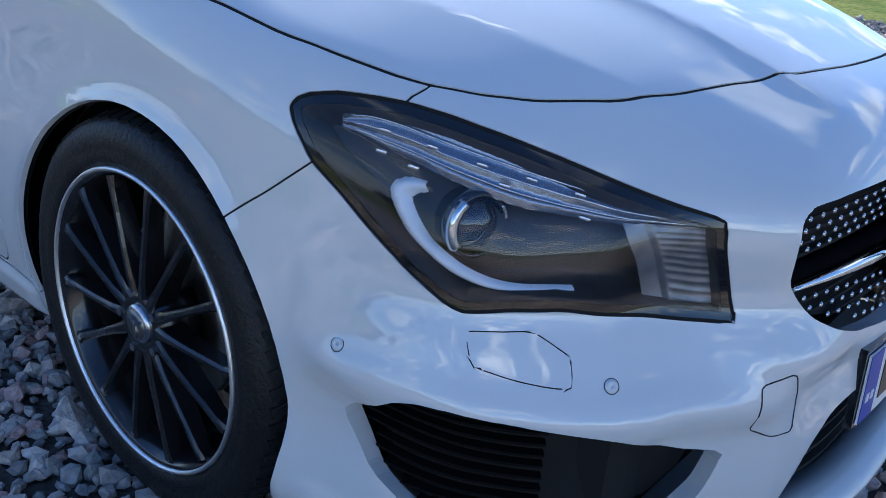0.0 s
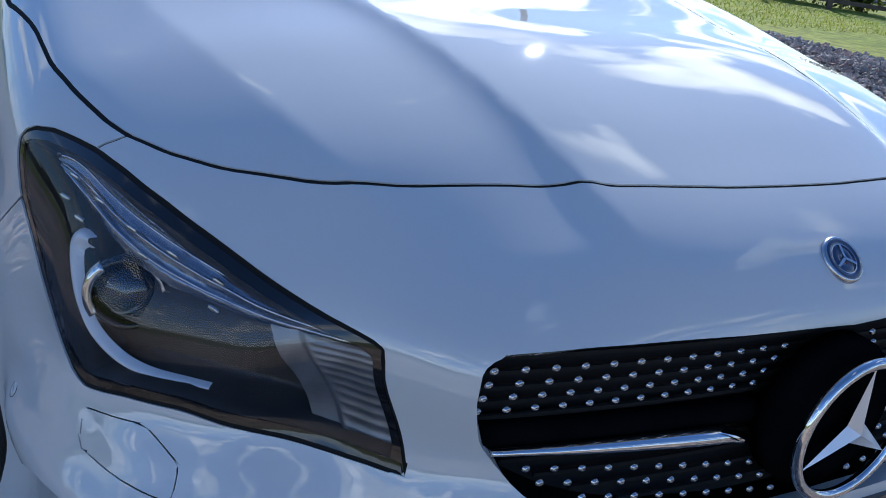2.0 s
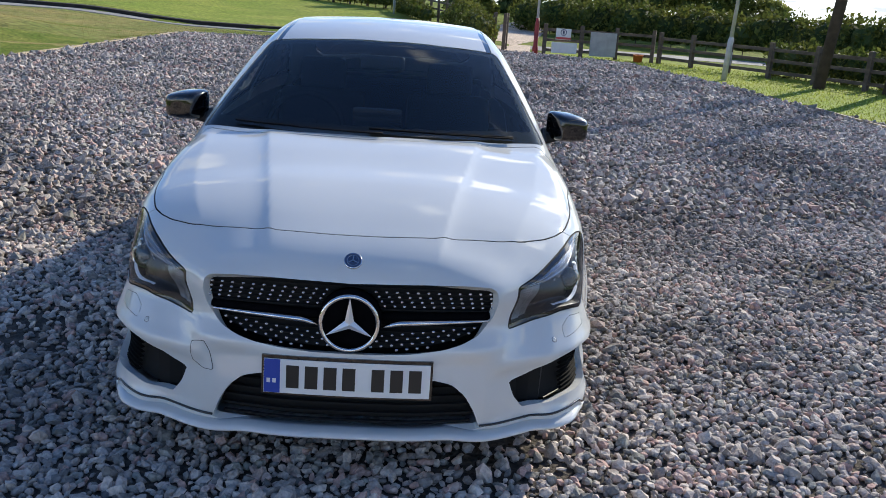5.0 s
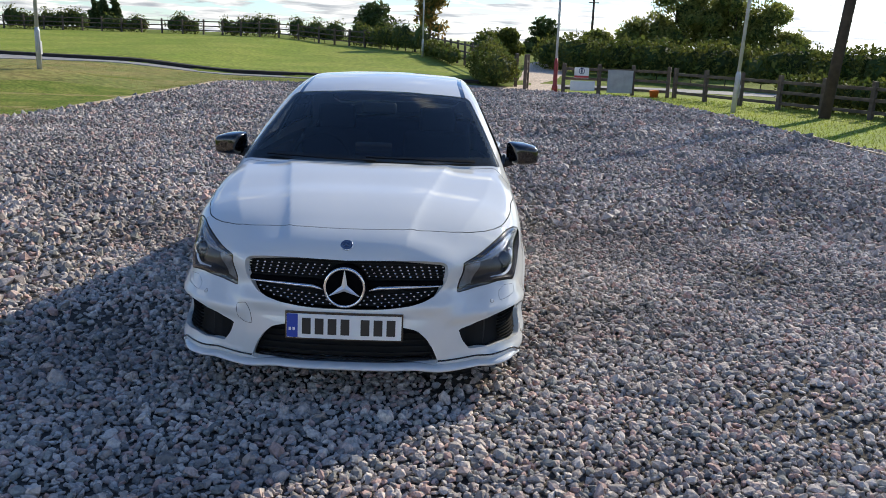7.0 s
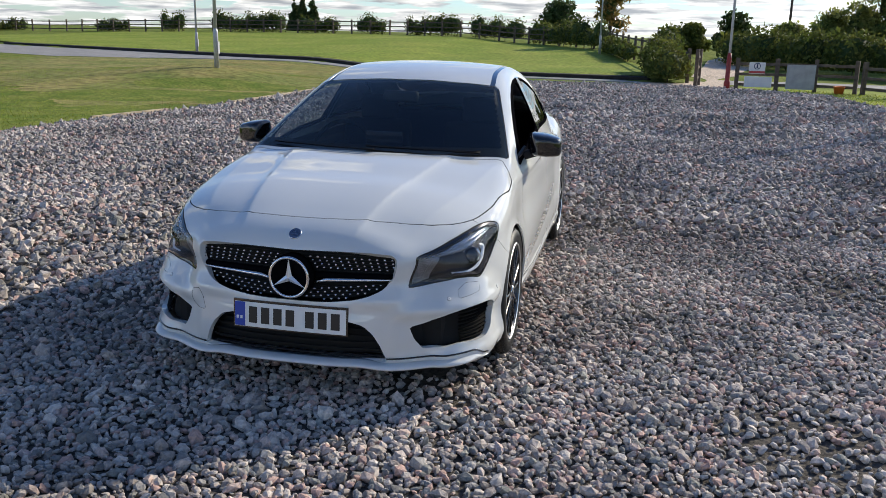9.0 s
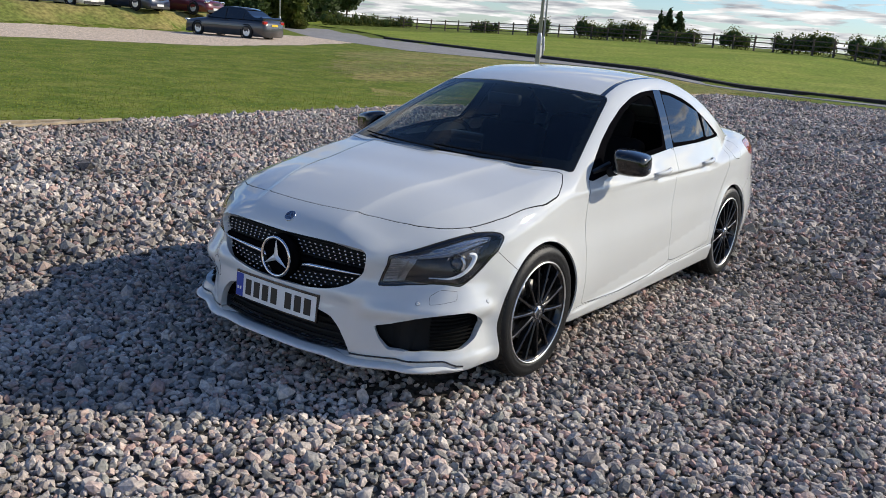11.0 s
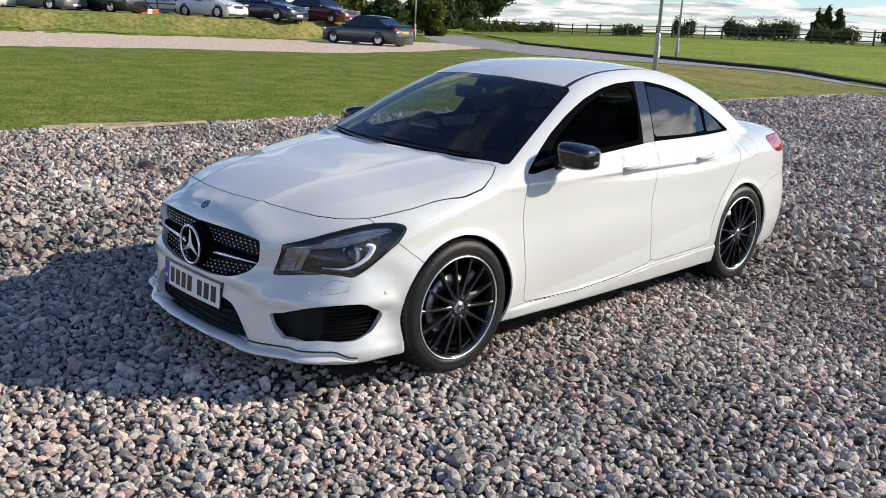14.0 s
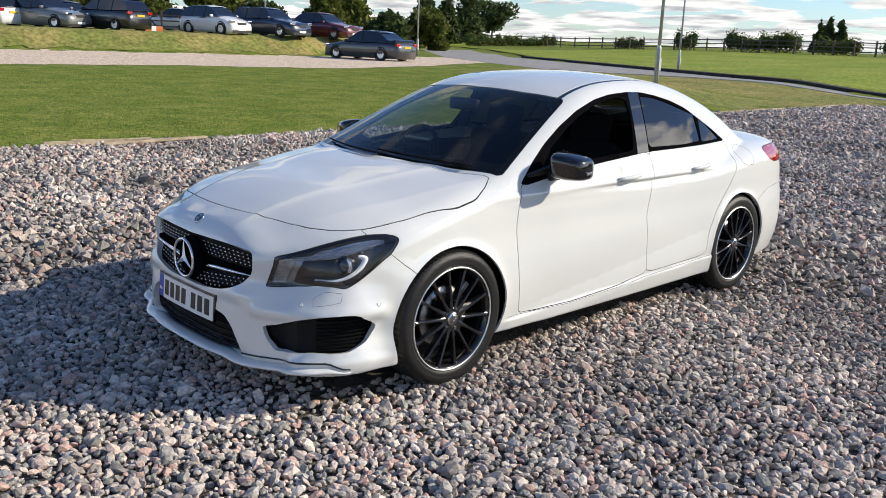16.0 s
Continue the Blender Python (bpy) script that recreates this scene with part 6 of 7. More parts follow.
KERB = material("kerb_stone", (0.36, 0.34, 0.32), 0.85, vary=0.3, scale=5, bump=0.2, bump_scale=50)
DARK_SOIL = material("dark_soil_edge", (0.035, 0.03, 0.025), 0.95, vary=0.4, scale=4, bump=0.5, bump_scale=20)
strip("kerb", ROAD_NEAR[:7], 0.14, 0.03, KERB, "pale kerb along the road's near side", "kerb")
strip("verge_edge", [(1.65, 30.6)] + [(x, y + 0.2) for x, y in ROAD_FAR[:0:-1][1:]], 0.55, 0.16, DARK_SOIL, "dark cut soil edge along the road's far side", "verge")


def plank(a, b, w, h, lift=0.0, label="weathered pale wooden edging board"):
    a, b = Vector((*a, float(rise(*a)) + lift)), Vector((*b, float(rise(*b)) + lift))
    d = b - a
    bm = bmesh.new()
    box(bm, (d.length, w, h), (0, 0, h / 2), 0.004)
    for v in bm.verts:
        v.co.z += 0.006 * math.sin(v.co.x * 3)
    ob = new("edging_board", bpy.data.meshes.new("edging_board"))
    bm.to_mesh(ob.data); bm.free()
    ob.data.materials.append(KERB_WOOD)
    ob.matrix_basis = Matrix.Translation((a + b) / 2) @ d.to_track_quat("X", "Z").to_matrix().to_4x4()
    return tagged(ob, label, "edging board", "edging boards of the lawn")


for a, b in (((-7.98, 9.2), (-7.72, 11.3)), ((-7.45, 13.4), (-7.40, 15.8)), ((-7.38, 15.9), (-7.33, 18.2)), ((-7.32, 18.3), (-7.30, 20.4)), ((-7.40, 22.6), (-7.48, 25.2)), ((-8.15, 1.6), (-7.70, 3.0)), ((-8.05, 1.2), (-7.90, 2.6)), ((7.75, 11.0), (7.78, 13.2)), ((7.85, 8.6), (7.77, 10.8))):
    plank(a, b, 0.05, 0.065)
plank((-7.62, 1.80), (-7.69, 3.32), 0.09, 0.03, 0.045)

# -- loose stones --
rng = np.random.default_rng(7)
phi = (1 + 5 ** 0.5) / 2
ICO_V = np.array([(-1, phi, 0), (1, phi, 0), (-1, -phi, 0), (1, -phi, 0), (0, -1, phi), (0, 1, phi), (0, -1, -phi), (0, 1, -phi), (phi, 0, -1), (phi, 0, 1), (-phi, 0, -1), (-phi, 0, 1)]) / 1.902
ICO_F = np.array([(0, 11, 5), (0, 5, 1), (0, 1, 7), (0, 7, 10), (0, 10, 11), (1, 5, 9), (5, 11, 4), (11, 10, 2), (10, 7, 6), (7, 1, 8), (3, 9, 4), (3, 4, 2), (3, 2, 6), (3, 6, 8), (3, 8, 9), (4, 9, 5), (2, 4, 11), (6, 2, 10), (8, 6, 7), (9, 8, 1)])
a5 = np.arange(5) * 2 * math.pi / 5
LOW_V = np.concatenate([np.column_stack([np.cos(a5), np.sin(a5), np.zeros(5)]), [(0.2, 0.1, 0.9), (0, 0, -0.8)]])
LOW_F = np.array([(k, (k + 1) % 5, 5) for k in range(5)] + [((k + 1) % 5, k, 6) for k in range(5)])


def stones(name, spots, size, BV, BF, sink, tall=1.0):
    n = len(spots)
    k = len(BV)
    r = size * np.exp(rng.normal(0, 0.30, n))
    sc = np.stack([r * rng.uniform(1.0, 1.6, n), r * rng.uniform(0.8, 1.1, n), r * tall * rng.uniform(0.45, 0.8, n)], 1)
    P = BV[None] * (1 + rng.uniform(-0.2, 0.2, (n, k, 1))) + rng.uniform(-0.14, 0.14, (n, k, 3))
    P = P * sc[:, None]
    tilt, az = rng.normal(0, 0.42, (n, 2)), rng.uniform(0, 2 * math.pi, n)
    for i, j, ang in ((1, 2, tilt[:, 0]), (2, 0, tilt[:, 1]), (0, 1, az)):
        c, s = np.cos(ang)[:, None], np.sin(ang)[:, None]
        u, v = P[:, :, i].copy(), P[:, :, j].copy()
        P[:, :, i], P[:, :, j] = c * u - s * v, s * u + c * v
    z = rise(spots[:, 0], spots[:, 1]) + 0.010 + sc[:, 2] * sink + rng.uniform(0, 0.010, n)
    P += np.column_stack([spots, z])[:, None]
    T = (BF[None] + (np.arange(n) * k)[:, None, None]).reshape(-1, 3)
    return tagged(new(name, fast_mesh(name, P.reshape(-1, 3), T, STONE, False)), "loose grey, brown and pinkish gravel stones", "gravel", "", "stuff")


def scatter(lo, hi, gap, keep):
    xs, ys = np.arange(lo[0], hi[0], gap), np.arange(lo[1], hi[1], gap)
    X, Y = np.meshgrid(xs, ys)
    S = np.column_stack([X.ravel(), Y.ravel()]) + rng.uniform(-0.6, 0.6, (X.size, 2)) * gap
    return S[keep(S)]


park_poly = np.array(PARK)
under_car = lambda S: (np.abs(S[:, 0]) < 0.62) & (S[:, 1] > -0.45) & (S[:, 1] < 3.2)
worn = lambda S: np.sin(1.9 * S[:, 0] + 0.7 * S[:, 1] + 0.9) * np.sin(1.3 * S[:, 1] - 1.1 * S[:, 0] + 2.2) + 0.5 * np.sin(4.3 * S[:, 0] + 2.0) * np.sin(3.9 * S[:, 1] + 1.0)
thinned = lambda S: rng.uniform(0, 1, len(S)) > 0.55 * step(worn(S), 0.45, 1.1)
blurred = lambda S: S + rng.normal(0, 0.28, S.shape)        # zones of the gravel fade into one another
in_near = lambda S: (S[:, 0] > -2.2) & (S[:, 0] < 4.4) & (S[:, 1] > -2.9) & (S[:, 1] < 3.2)
near = lambda S: in_near(blurred(S))
middle = lambda S: (S[:, 1] < 11) & (S[:, 1] > -4.5)
stones("gravel_near", scatter((-2.6, -3.0), (5.0, 4.6), 0.0288, lambda S: near(S) & ~under_car(S) & thinned(S)), 0.0147, ICO_V, ICO_F, 0.45, 1.15)
stones("gravel_middle", scatter((-8.5, -4.5), (9.5, 11), 0.057, lambda S: middle(S) & ~near(S) & (outline_distance(S, park_poly) < 0.05)), 0.0238, LOW_V, LOW_F, 0.40, 1.7)
stones("gravel_behind", scatter((-8.4, -14), (9.4, -4.4), 0.108, lambda S: outline_distance(S, park_poly) < 0.05), 0.037, LOW_V, LOW_F, 0.3)
stones("gravel_far", scatter((-8, 11), (9, 28), 0.098, lambda S: (outline_distance(S, park_poly) < 0.05)), 0.035, LOW_V, LOW_F, 0.3, 1.7)


def blades(name, spots, height, mat, label):
    n = len(spots)
    az = rng.uniform(0, 2 * math.pi, n)
    h = height * rng.uniform(0.5, 1.3, n)
    lean = rng.normal(0, 0.5, (n, 2)) * h[:, None]
    w = np.column_stack([np.cos(az), np.sin(az)]) * (0.005 + 0.15 * h)[:, None]
    z = rise(spots[:, 0], spots[:, 1])
    A = np.column_stack([spots - w, z])
    B = np.column_stack([spots + w, z])
    C = np.column_stack([spots + lean, z + h])
    V = np.stack([A, B, C], 1).reshape(-1, 3)
    return tagged(new(name, fast_mesh(name, V, np.arange(3 * n).reshape(-1, 3), mat, False)), label, "grass", "", "stuff")


lawn = scatter((-24, -6), (-7, 20), 0.075, lambda S: (outline_distance(S, park_poly) > 0.02) & (S[:, 0] + 0.42 * (S[:, 1] - 8) < -7.0 + 0 * S[:, 1]) & (rng.uniform(0, 1, len(S)) < np.clip(2.2 / np.maximum(-S[:, 0] - 6.5, 1) + 0.25, 0, 1)))
blades("lawn_grass", lawn, 0.026, BLADE, "short mown green lawn grass")
dry = scatter((-20, 8), (-5, 31), 0.11, lambda S: (outline_distance(S, park_poly) > 0.02) & (S[:, 0] + 0.42 * (S[:, 1] - 8) >= -7.0) & (S[:, 1] < 29.5 + (-5 - S[:, 0]) * 0.15))
blades("dry_lawn_grass", dry, 0.03, DRY_BLADE, "sparse dry lawn grass")
right = scatter((4, 8), (15, 27), 0.10, lambda S: (outline_distance(S, park_poly) > 0.02) & (S[:, 1] < 26 - 0.75 * (S[:, 0] - 8)))
blades("verge_grass", right, 0.05, BLADE, "green verge grass beside the fence")


# ---- surroundings ----
def ground_at(x, y):
    return float(rise(x, y))


def leaf_cloud(blobs, n, size, seed, core=0.55):
    """Many small leaf sprays scattered through uneven blobs (x, y, z, rx, ry, rz)."""
    g = np.random.default_rng(seed)
    blobs = np.array(blobs, float)
    vol = np.cbrt(blobs[:, 3] * blobs[:, 4] * blobs[:, 5]) ** 2
    pick = g.choice(len(blobs), n, p=vol / vol.sum())
    d = g.normal(0, 1, (n, 3)); d /= np.linalg.norm(d, axis=1)[:, None]
    rad = core + (1 - core) * g.uniform(0, 1, n) ** 0.6
    rad *= 1 + 0.16 * np.sin(d[:, 0] * 7 + pick) * np.sin(d[:, 1] * 6 + 2 * pick) + g.normal(0, 0.05, n)
    P = blobs[pick, :3] + d * rad[:, None] * blobs[pick, 3:]
    u = g.normal(0, 1, (n, 3)); u /= np.linalg.norm(u, axis=1)[:, None]
    v = np.cross(u, g.normal(0, 1, (n, 3))); v /= np.linalg.norm(v, axis=1)[:, None]
    s = size * np.exp(g.normal(0, 0.35, n))[:, None]
    V = np.stack([P - u * s, P + v * s * 0.55, P + u * s, P - v * s * 0.55], 1).reshape(-1, 3)
    F = np.arange(4 * n).reshape(-1, 4)
    return V, F


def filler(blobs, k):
    """Dense uneven lumps, one a blob, added inside crown or hedge as painted shade."""
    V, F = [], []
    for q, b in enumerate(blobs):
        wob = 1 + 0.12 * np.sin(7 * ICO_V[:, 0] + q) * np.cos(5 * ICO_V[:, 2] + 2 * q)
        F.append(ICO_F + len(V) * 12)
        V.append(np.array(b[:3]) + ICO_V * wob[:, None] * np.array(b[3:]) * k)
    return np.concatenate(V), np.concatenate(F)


def limb(bm, a, b, r0, r1, seg=7):
    d = Vector(b) - Vector(a)
    bmesh.ops.create_cone(bm, cap_ends=True, segments=seg, radius1=r0, radius2=r1, depth=d.length,
                          matrix=Matrix.Translation((Vector(a) + Vector(b)) / 2) @ d.to_track_quat("Z", "X").to_matrix().to_4x4())


def tree(at, height, width, label, mat, seed, n=2600, size=0.16, shape="round", low=0.2):
    g = random.Random(seed)
    x, y = at
    z = ground_at(x, y)
    t = thing("tree", label, "tree", (x, y, z - 0.05))
    bm = bmesh.new()
    top = height * (0.62 if shape == "round" else 0.92)
    limb(bm, (0, 0, 0), (0.05 * height * g.uniform(-1, 1) * 0.5, 0, top * 0.55), 0.035 * height * 0.7, 0.022 * height * 0.7)
    limb(bm, (0, 0, top * 0.5), (0.04 * height, 0.02 * height, top), 0.02 * height * 0.7, 0.008 * height * 0.7)
    blobs = []
    if shape == "round":
        for k in range(9):
            a = 2.4 * k + g.uniform(-0.4, 0.4)
            r = width * 0.32 * g.uniform(0.3, 1.0)
            h = height * (low + 0.16 + (0.8 - low) * g.uniform(0.05, 0.85))
            e = (r * math.cos(a), r * math.sin(a), h)
            limb(bm, (0, 0, min(h * 0.55, top * 0.8)), e, 0.009 * height, 0.003 * height, 5)
            q = width * g.uniform(0.17, 0.28)
            blobs.append((*e, q, q, min(q * 0.8, max(0.12 * height, (height - h) * 0.95))))
        blobs.append((0, 0, height * 0.62, width * 0.3, width * 0.3, height * 0.3))
    else:
        for k in range(9):
            f = k / 8
            blobs.append((g.uniform(-0.06, 0.06) * width, g.uniform(-0.06, 0.06) * width, height * (0.08 + 0.84 * f), width * 0.5 * (1 - 0.86 * f), width * 0.5 * (1 - 0.86 * f), height * 0.12))
    part("trunk", bm, BARK, t)
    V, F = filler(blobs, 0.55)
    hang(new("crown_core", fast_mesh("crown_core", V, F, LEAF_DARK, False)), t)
    V, F = leaf_cloud(blobs, n, size, seed, 0.55)
    hang(new("crown", fast_mesh("crown", V, F, mat, False)), t)
    return t


def hedge(name, line, height, width, mat, label, seed, per_metre=260, size=0.09, uneven=0.18, group=""):
    g = random.Random(seed)
    P = np.array(line, float)
    seg = np.linalg.norm(np.diff(P, axis=0), axis=1)
    tt = np.concatenate([[0], np.cumsum(seg)])
    blobs = []
    q = 0.0
    while q < tt[-1]:
        x, y = np.interp(q, tt, P[:, 0]), np.interp(q, tt, P[:, 1])
        h = height * (1 + uneven * g.uniform(-1, 1))
        w = width * g.uniform(0.8, 1.15)
        blobs.append((x - P[0, 0], y - P[0, 1], ground_at(x, y) - ground_at(*P[0]) + h * 0.5, w * 0.62, w * 0.62, h * 0.55))
        q += width * 0.55
    V, F = leaf_cloud(blobs, int(per_metre * max(tt[-1], width)), size, seed, 0.62)
    V[:, 2] = np.maximum(V[:, 2], 0.0)
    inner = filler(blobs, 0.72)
    t = thing(name, label, name, (P[0, 0], P[0, 1], ground_at(*P[0])), group)
    hang(new("foliage", fast_mesh("foliage", V, F, mat, False)), t)
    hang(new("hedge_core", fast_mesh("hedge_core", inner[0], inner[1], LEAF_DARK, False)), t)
    bm = bmesh.new()
    for b in blobs[::2]:
        limb(bm, (b[0], b[1], b[2] - b[5] - 0.1), (b[0] + 0.1, b[1], b[2]), 0.03, 0.012, 5)
    part("stems", bm, BARK, t)["kind"] = "stuff"
    return t


# -- lamp posts and poles --
def lamp_post(at, height, lean=(0, 0), lamp=False):
    x, y = at
    t = thing("lamp_post", "grey galvanised lamp post standing in grass", "lamp post", (x, y, ground_at(x, y) - 0.02), "lamp posts")
    raw_part("base_tube", revolve([(0.0, 0.001), (0.0, 0.072), (1.05, 0.072), (1.15, 0.05), (1.16, 0.001)], 16, "Z"), GALV, t)
    raw_part("shaft", revolve([(1.1, 0.001), (1.1, 0.052), (height, 0.035), (height, 0.001)], 14, "Z"), GALV, t)
    bm = bmesh.new(); box(bm, (0.012, 0.11, 0.35), (0.085, 0, 0.6), 0.004); part("service_door", bm, GALV, t)
    if lamp:
        raw_part("lantern", revolve([(height, 0.001), (height, 0.08), (height + 0.18, 0.16), (height + 0.26, 0.10), (height + 0.28, 0.001)], 16, "Z"), MATT_BLACK, t, "dark lantern head")
    else:
        bm = bmesh.new(); box(bm, (0.5, 0.16, 0.09), (0.22, 0, height + 0.02), 0.03); part("lantern", bm, GALV, t, "flat street lantern")
    t.rotation_euler = (radians(lean[0]), radians(lean[1]), 0)
    return t


lamp_post((-10.9, 19.6), 6.0)
lamp_post((-20.9, 36.9), 6.5)
lamp_post((-39.96, 24.43), 6.0)
lamp_post((-39.85, 35.88), 6.0)
lamp_post((-1.3, 50.0), 4.9, lamp=True)
lamp_post((8.3, 19.5), 6.0, (0, 2.0))
for x, y, h, ly in ((10.4, 18.5, 7.6, 5), (11.9, 17.9, 7.6, 4)):
    t = thing("utility_pole", "dark weathered wooden pole on the verge", "pole", (x, y, ground_at(x, y) - 0.05), "wooden poles")
    V, F = revolve([(0, 0.001), (0, 0.145), (h * 0.5, 0.13), (h, 0.10), (h, 0.001)], 16, "Z")
    raw_part("shaft", (V, F), POLE_WOOD, t)
    t.rotation_euler = (0, radians(ly), 0)
t = thing("utility_pole", "distant thin wooden pole with a cross-arm", "pole", (13.17, 76.11, ground_at(13.17, 76.11)))
raw_part("shaft", revolve([(0, 0.001), (0, 0.12), (4.6, 0.09), (4.6, 0.001)], 10, "Z"), POLE_WOOD, t)
bm = bmesh.new(); box(bm, (0.9, 0.08, 0.08), (0, 0, 4.3), 0.01); part("cross_arm", bm, POLE_WOOD, t)
RED = material("faded_red_paint", (0.32, 0.03, 0.025), 0.5, vary=0.3, scale=8)
t = thing("barrier_pole", "tall thin pole with a red base beside the gateway", "pole", (4.12, 26.05, ground_at(4.20, 26.07)))
raw_part("shaft", revolve([(0, 0.001), (0, 0.045), (6, 0.035), (6, 0.001)], 12, "Z"), GALV, t)
raw_part("base", revolve([(0, 0.001), (0, 0.10), (0.25, 0.10), (0.3, 0.075), (1.0, 0.075), (1.2, 0.05), (1.2, 0.001)], 12, "Z"), RED, t, "red base")

# -- post-and-rail fences --
post_mesh = bpy.data.meshes.new("post")
bm = bmesh.new(); box(bm, (0.12, 0.12, 1.35), (0, 0, 0.60), 0.012); bm.to_mesh(post_mesh); bm.free(); post_mesh.materials.append(FENCE_WOOD)
rail_mesh = bpy.data.meshes.new("rail")
bm = bmesh.new(); box(bm, (1.0, 0.04, 0.09), (0, 0, 0), 0.006); bm.to_mesh(rail_mesh); bm.free(); rail_mesh.materials.append(FENCE_WOOD)


def fence(line, gap, rails, label, tall=1.0):
    P = np.array(line, float)
    seg = np.linalg.norm(np.diff(P, axis=0), axis=1)
    tt = np.concatenate([[0], np.cumsum(seg)])
    n = max(1, round(tt[-1] / gap))
    q = np.linspace(0, tt[-1], n + 1)
    X, Y = np.interp(q, tt, P[:, 0]), np.interp(q, tt, P[:, 1])
    Z = rise(X, Y)
    t = thing("fence", label, "fence", (X[0], Y[0], Z[0]))
    o = Vector((X[0], Y[0], Z[0]))
    for k in range(n + 1):
        p = hang(new("post", post_mesh), t)
        p.location = Vector((X[k], Y[k], Z[k])) - o
        p.scale = (1, 1, tall)
        p.rotation_euler = (0.02 * math.sin(k * 3.1), 0.02 * math.sin(k * 5.3), math.atan2(Y[min(k + 1, n)] - Y[max(k - 1, 0)], X[min(k + 1, n)] - X[max(k - 1, 0)]))
        if k < n:
            for h in rails:
                a, b = Vector((X[k], Y[k], Z[k] + h * tall)) - o, Vector((X[k + 1], Y[k + 1], Z[k + 1] + h * tall)) - o
                r = hang(new("rail", rail_mesh), t)
                d = b - a
                r.matrix_basis = Matrix.Translation((a + b) / 2) @ d.to_track_quat("X", "Z").to_matrix().to_4x4() @ Matrix.Diagonal((d.length * 1.01, 1, 1, 1))
    return t


FIELD = [(-92, 76), (-75, 77.5), (-58, 78), (-37.4, 75.5), (-20, 71), (-9.6, 65.5), (-1.3, 56), (1.5, 42), (2.6, 32.5), (3.0, 29.5)]
fence(FIELD, 2.0, (0.35, 0.72, 1.10), "dark weathered post-and-rail field fence")
fence([(4.4, 25.95), (5.7, 26.0), (7.05, 26.25), (8.0, 25.75)], 1.25, (0.25, 0.65, 1.05), "weathered timber fence beside the gateway", 0.82)
fence([(8.2, 25.6), (8.9, 24.05), (9.7, 22.5), (10.6, 20.6), (11.6, 18.7), (13.5, 15.6), (17, 10.9)], 1.6, (0.25, 0.65, 1.02), "weathered timber roadside fence", 0.80)
fence([(3.2, 27.6), (3.35, 28.4)], 0.8, (0.3, 0.65, 1.0), "short timber fence end beside the driveway")
fence([(-54.21, 20.10), (-50.65, 25.06)], 1.5, (0.3, 0.65, 1.0), "pale timber fence behind the parked cars")

# boards on the gateway fence
SIGN_WHITE = material("sign_white", (0.72, 0.72, 0.70), 0.5, vary=0.08, scale=6)
SIGN_GREY = material("sheet_grey_metal", (0.36, 0.37, 0.38), 0.5, metal=0.3, vary=0.2, scale=4)
SIGN_RED = material("sign_red", (0.45, 0.05, 0.05), 0.5)
t = thing("sign", "white notice board with dark round symbol and red band", "sign", (5.0, 25.87, ground_at(5.06, 26.18)))
bm = bmesh.new(); box(bm, (0.50, 0.02, 0.36), (0, 0, 0.74), 0.004); part("board", bm, SIGN_WHITE, t)
V, F = revolve([(-0.016, 0.08), (-0.016, 0.105), (-0.010, 0.105), (-0.010, 0.08)], 32, "Y"); o = raw_part("symbol", (V, F), BADGE_BLUE, t); o.location = (0, 0, 0.80)
bm = bmesh.new(); box(bm, (0.05, 0.012, 0.12), (0, -0.012, 0.80), 0.002); part("symbol_bar", bm, BADGE_BLUE, t)
bm = bmesh.new(); box(bm, (0.5, 0.006, 0.07), (0, -0.012, 0.61), 0.001); part("band", bm, SIGN_RED, t)
t = thing("board", "plain white board low on the fence", "board", (5.06, 25.88, ground_at(5.14, 26.19)))
bm = bmesh.new(); box(bm, (0.85, 0.02, 0.34), (0, 0, 0.30), 0.004); part("panel", bm, SIGN_WHITE, t)
t = thing("board", "plain grey metal sheet fixed to the fence", "board", (6.38, 26.02, ground_at(6.48, 26.27)))
bm = bmesh.new(); box(bm, (0.88, 0.025, 0.78), (0, 0, 0.48), 0.004); part("panel", bm, SIGN_GREY, t)
ORANGE = material("orange_plastic", (0.55, 0.13, 0.02), 0.5, vary=0.2, scale=10)
t = thing("bucket", "small orange plastic tub in the grass", "bucket", (7.5, 25.6, ground_at(7.55, 25.95)))
raw_part("tub", revolve([(0, 0.001), (0, 0.13), (0.22, 0.17), (0.24, 0.18), (0.22, 0.155), (0.03, 0.12), (0.03, 0.001)], 18, "Z"), ORANGE, t)

# -- hedges and bushes --
for k, (a, b, h) in enumerate((((-68.34, 69.03), (-64.19, 79.75), 1.57), ((-54.89, 79.28), (-51.10, 78.67), 1.45), ((-46.88, 78.36), (-44.40, 77.85), 2.17), ((-40.31, 77.10), (-32.43, 75.31), 2.10), ((-30.08, 74.51), (-26.57, 73.60), 1.81), ((-23.94, 72.95), (-21.60, 72.30), 1.89), ((-18.96, 71.36), (-14.26, 69.47), 1.81),
                                ((-12.49, 68.37), (-8.34, 65.59), 1.96), ((-7.15, 64.46), (-1.32, 54.40), 2.17))):
    hedge("hedge", [a, b], h * 0.82, 1.0, LEAF, "dark green hedge along the field fence", 20 + k, 420, 0.075, 0.25, "hedges along the field fence")
hedge("bush", [(2.0, 34.0), (2.2, 31.0), (2.3, 28.95)], 1.3, 1.3, LEAF, "rounded dark green bush beside the driveway", 40, 1800, 0.06, 0.2)
hedge("hedge", [(-0.99, 52.57), (0.61, 42.27)], 0.94, 0.8, LEAF, "green hedge beside the driveway", 41, 300, 0.10, 0.2)
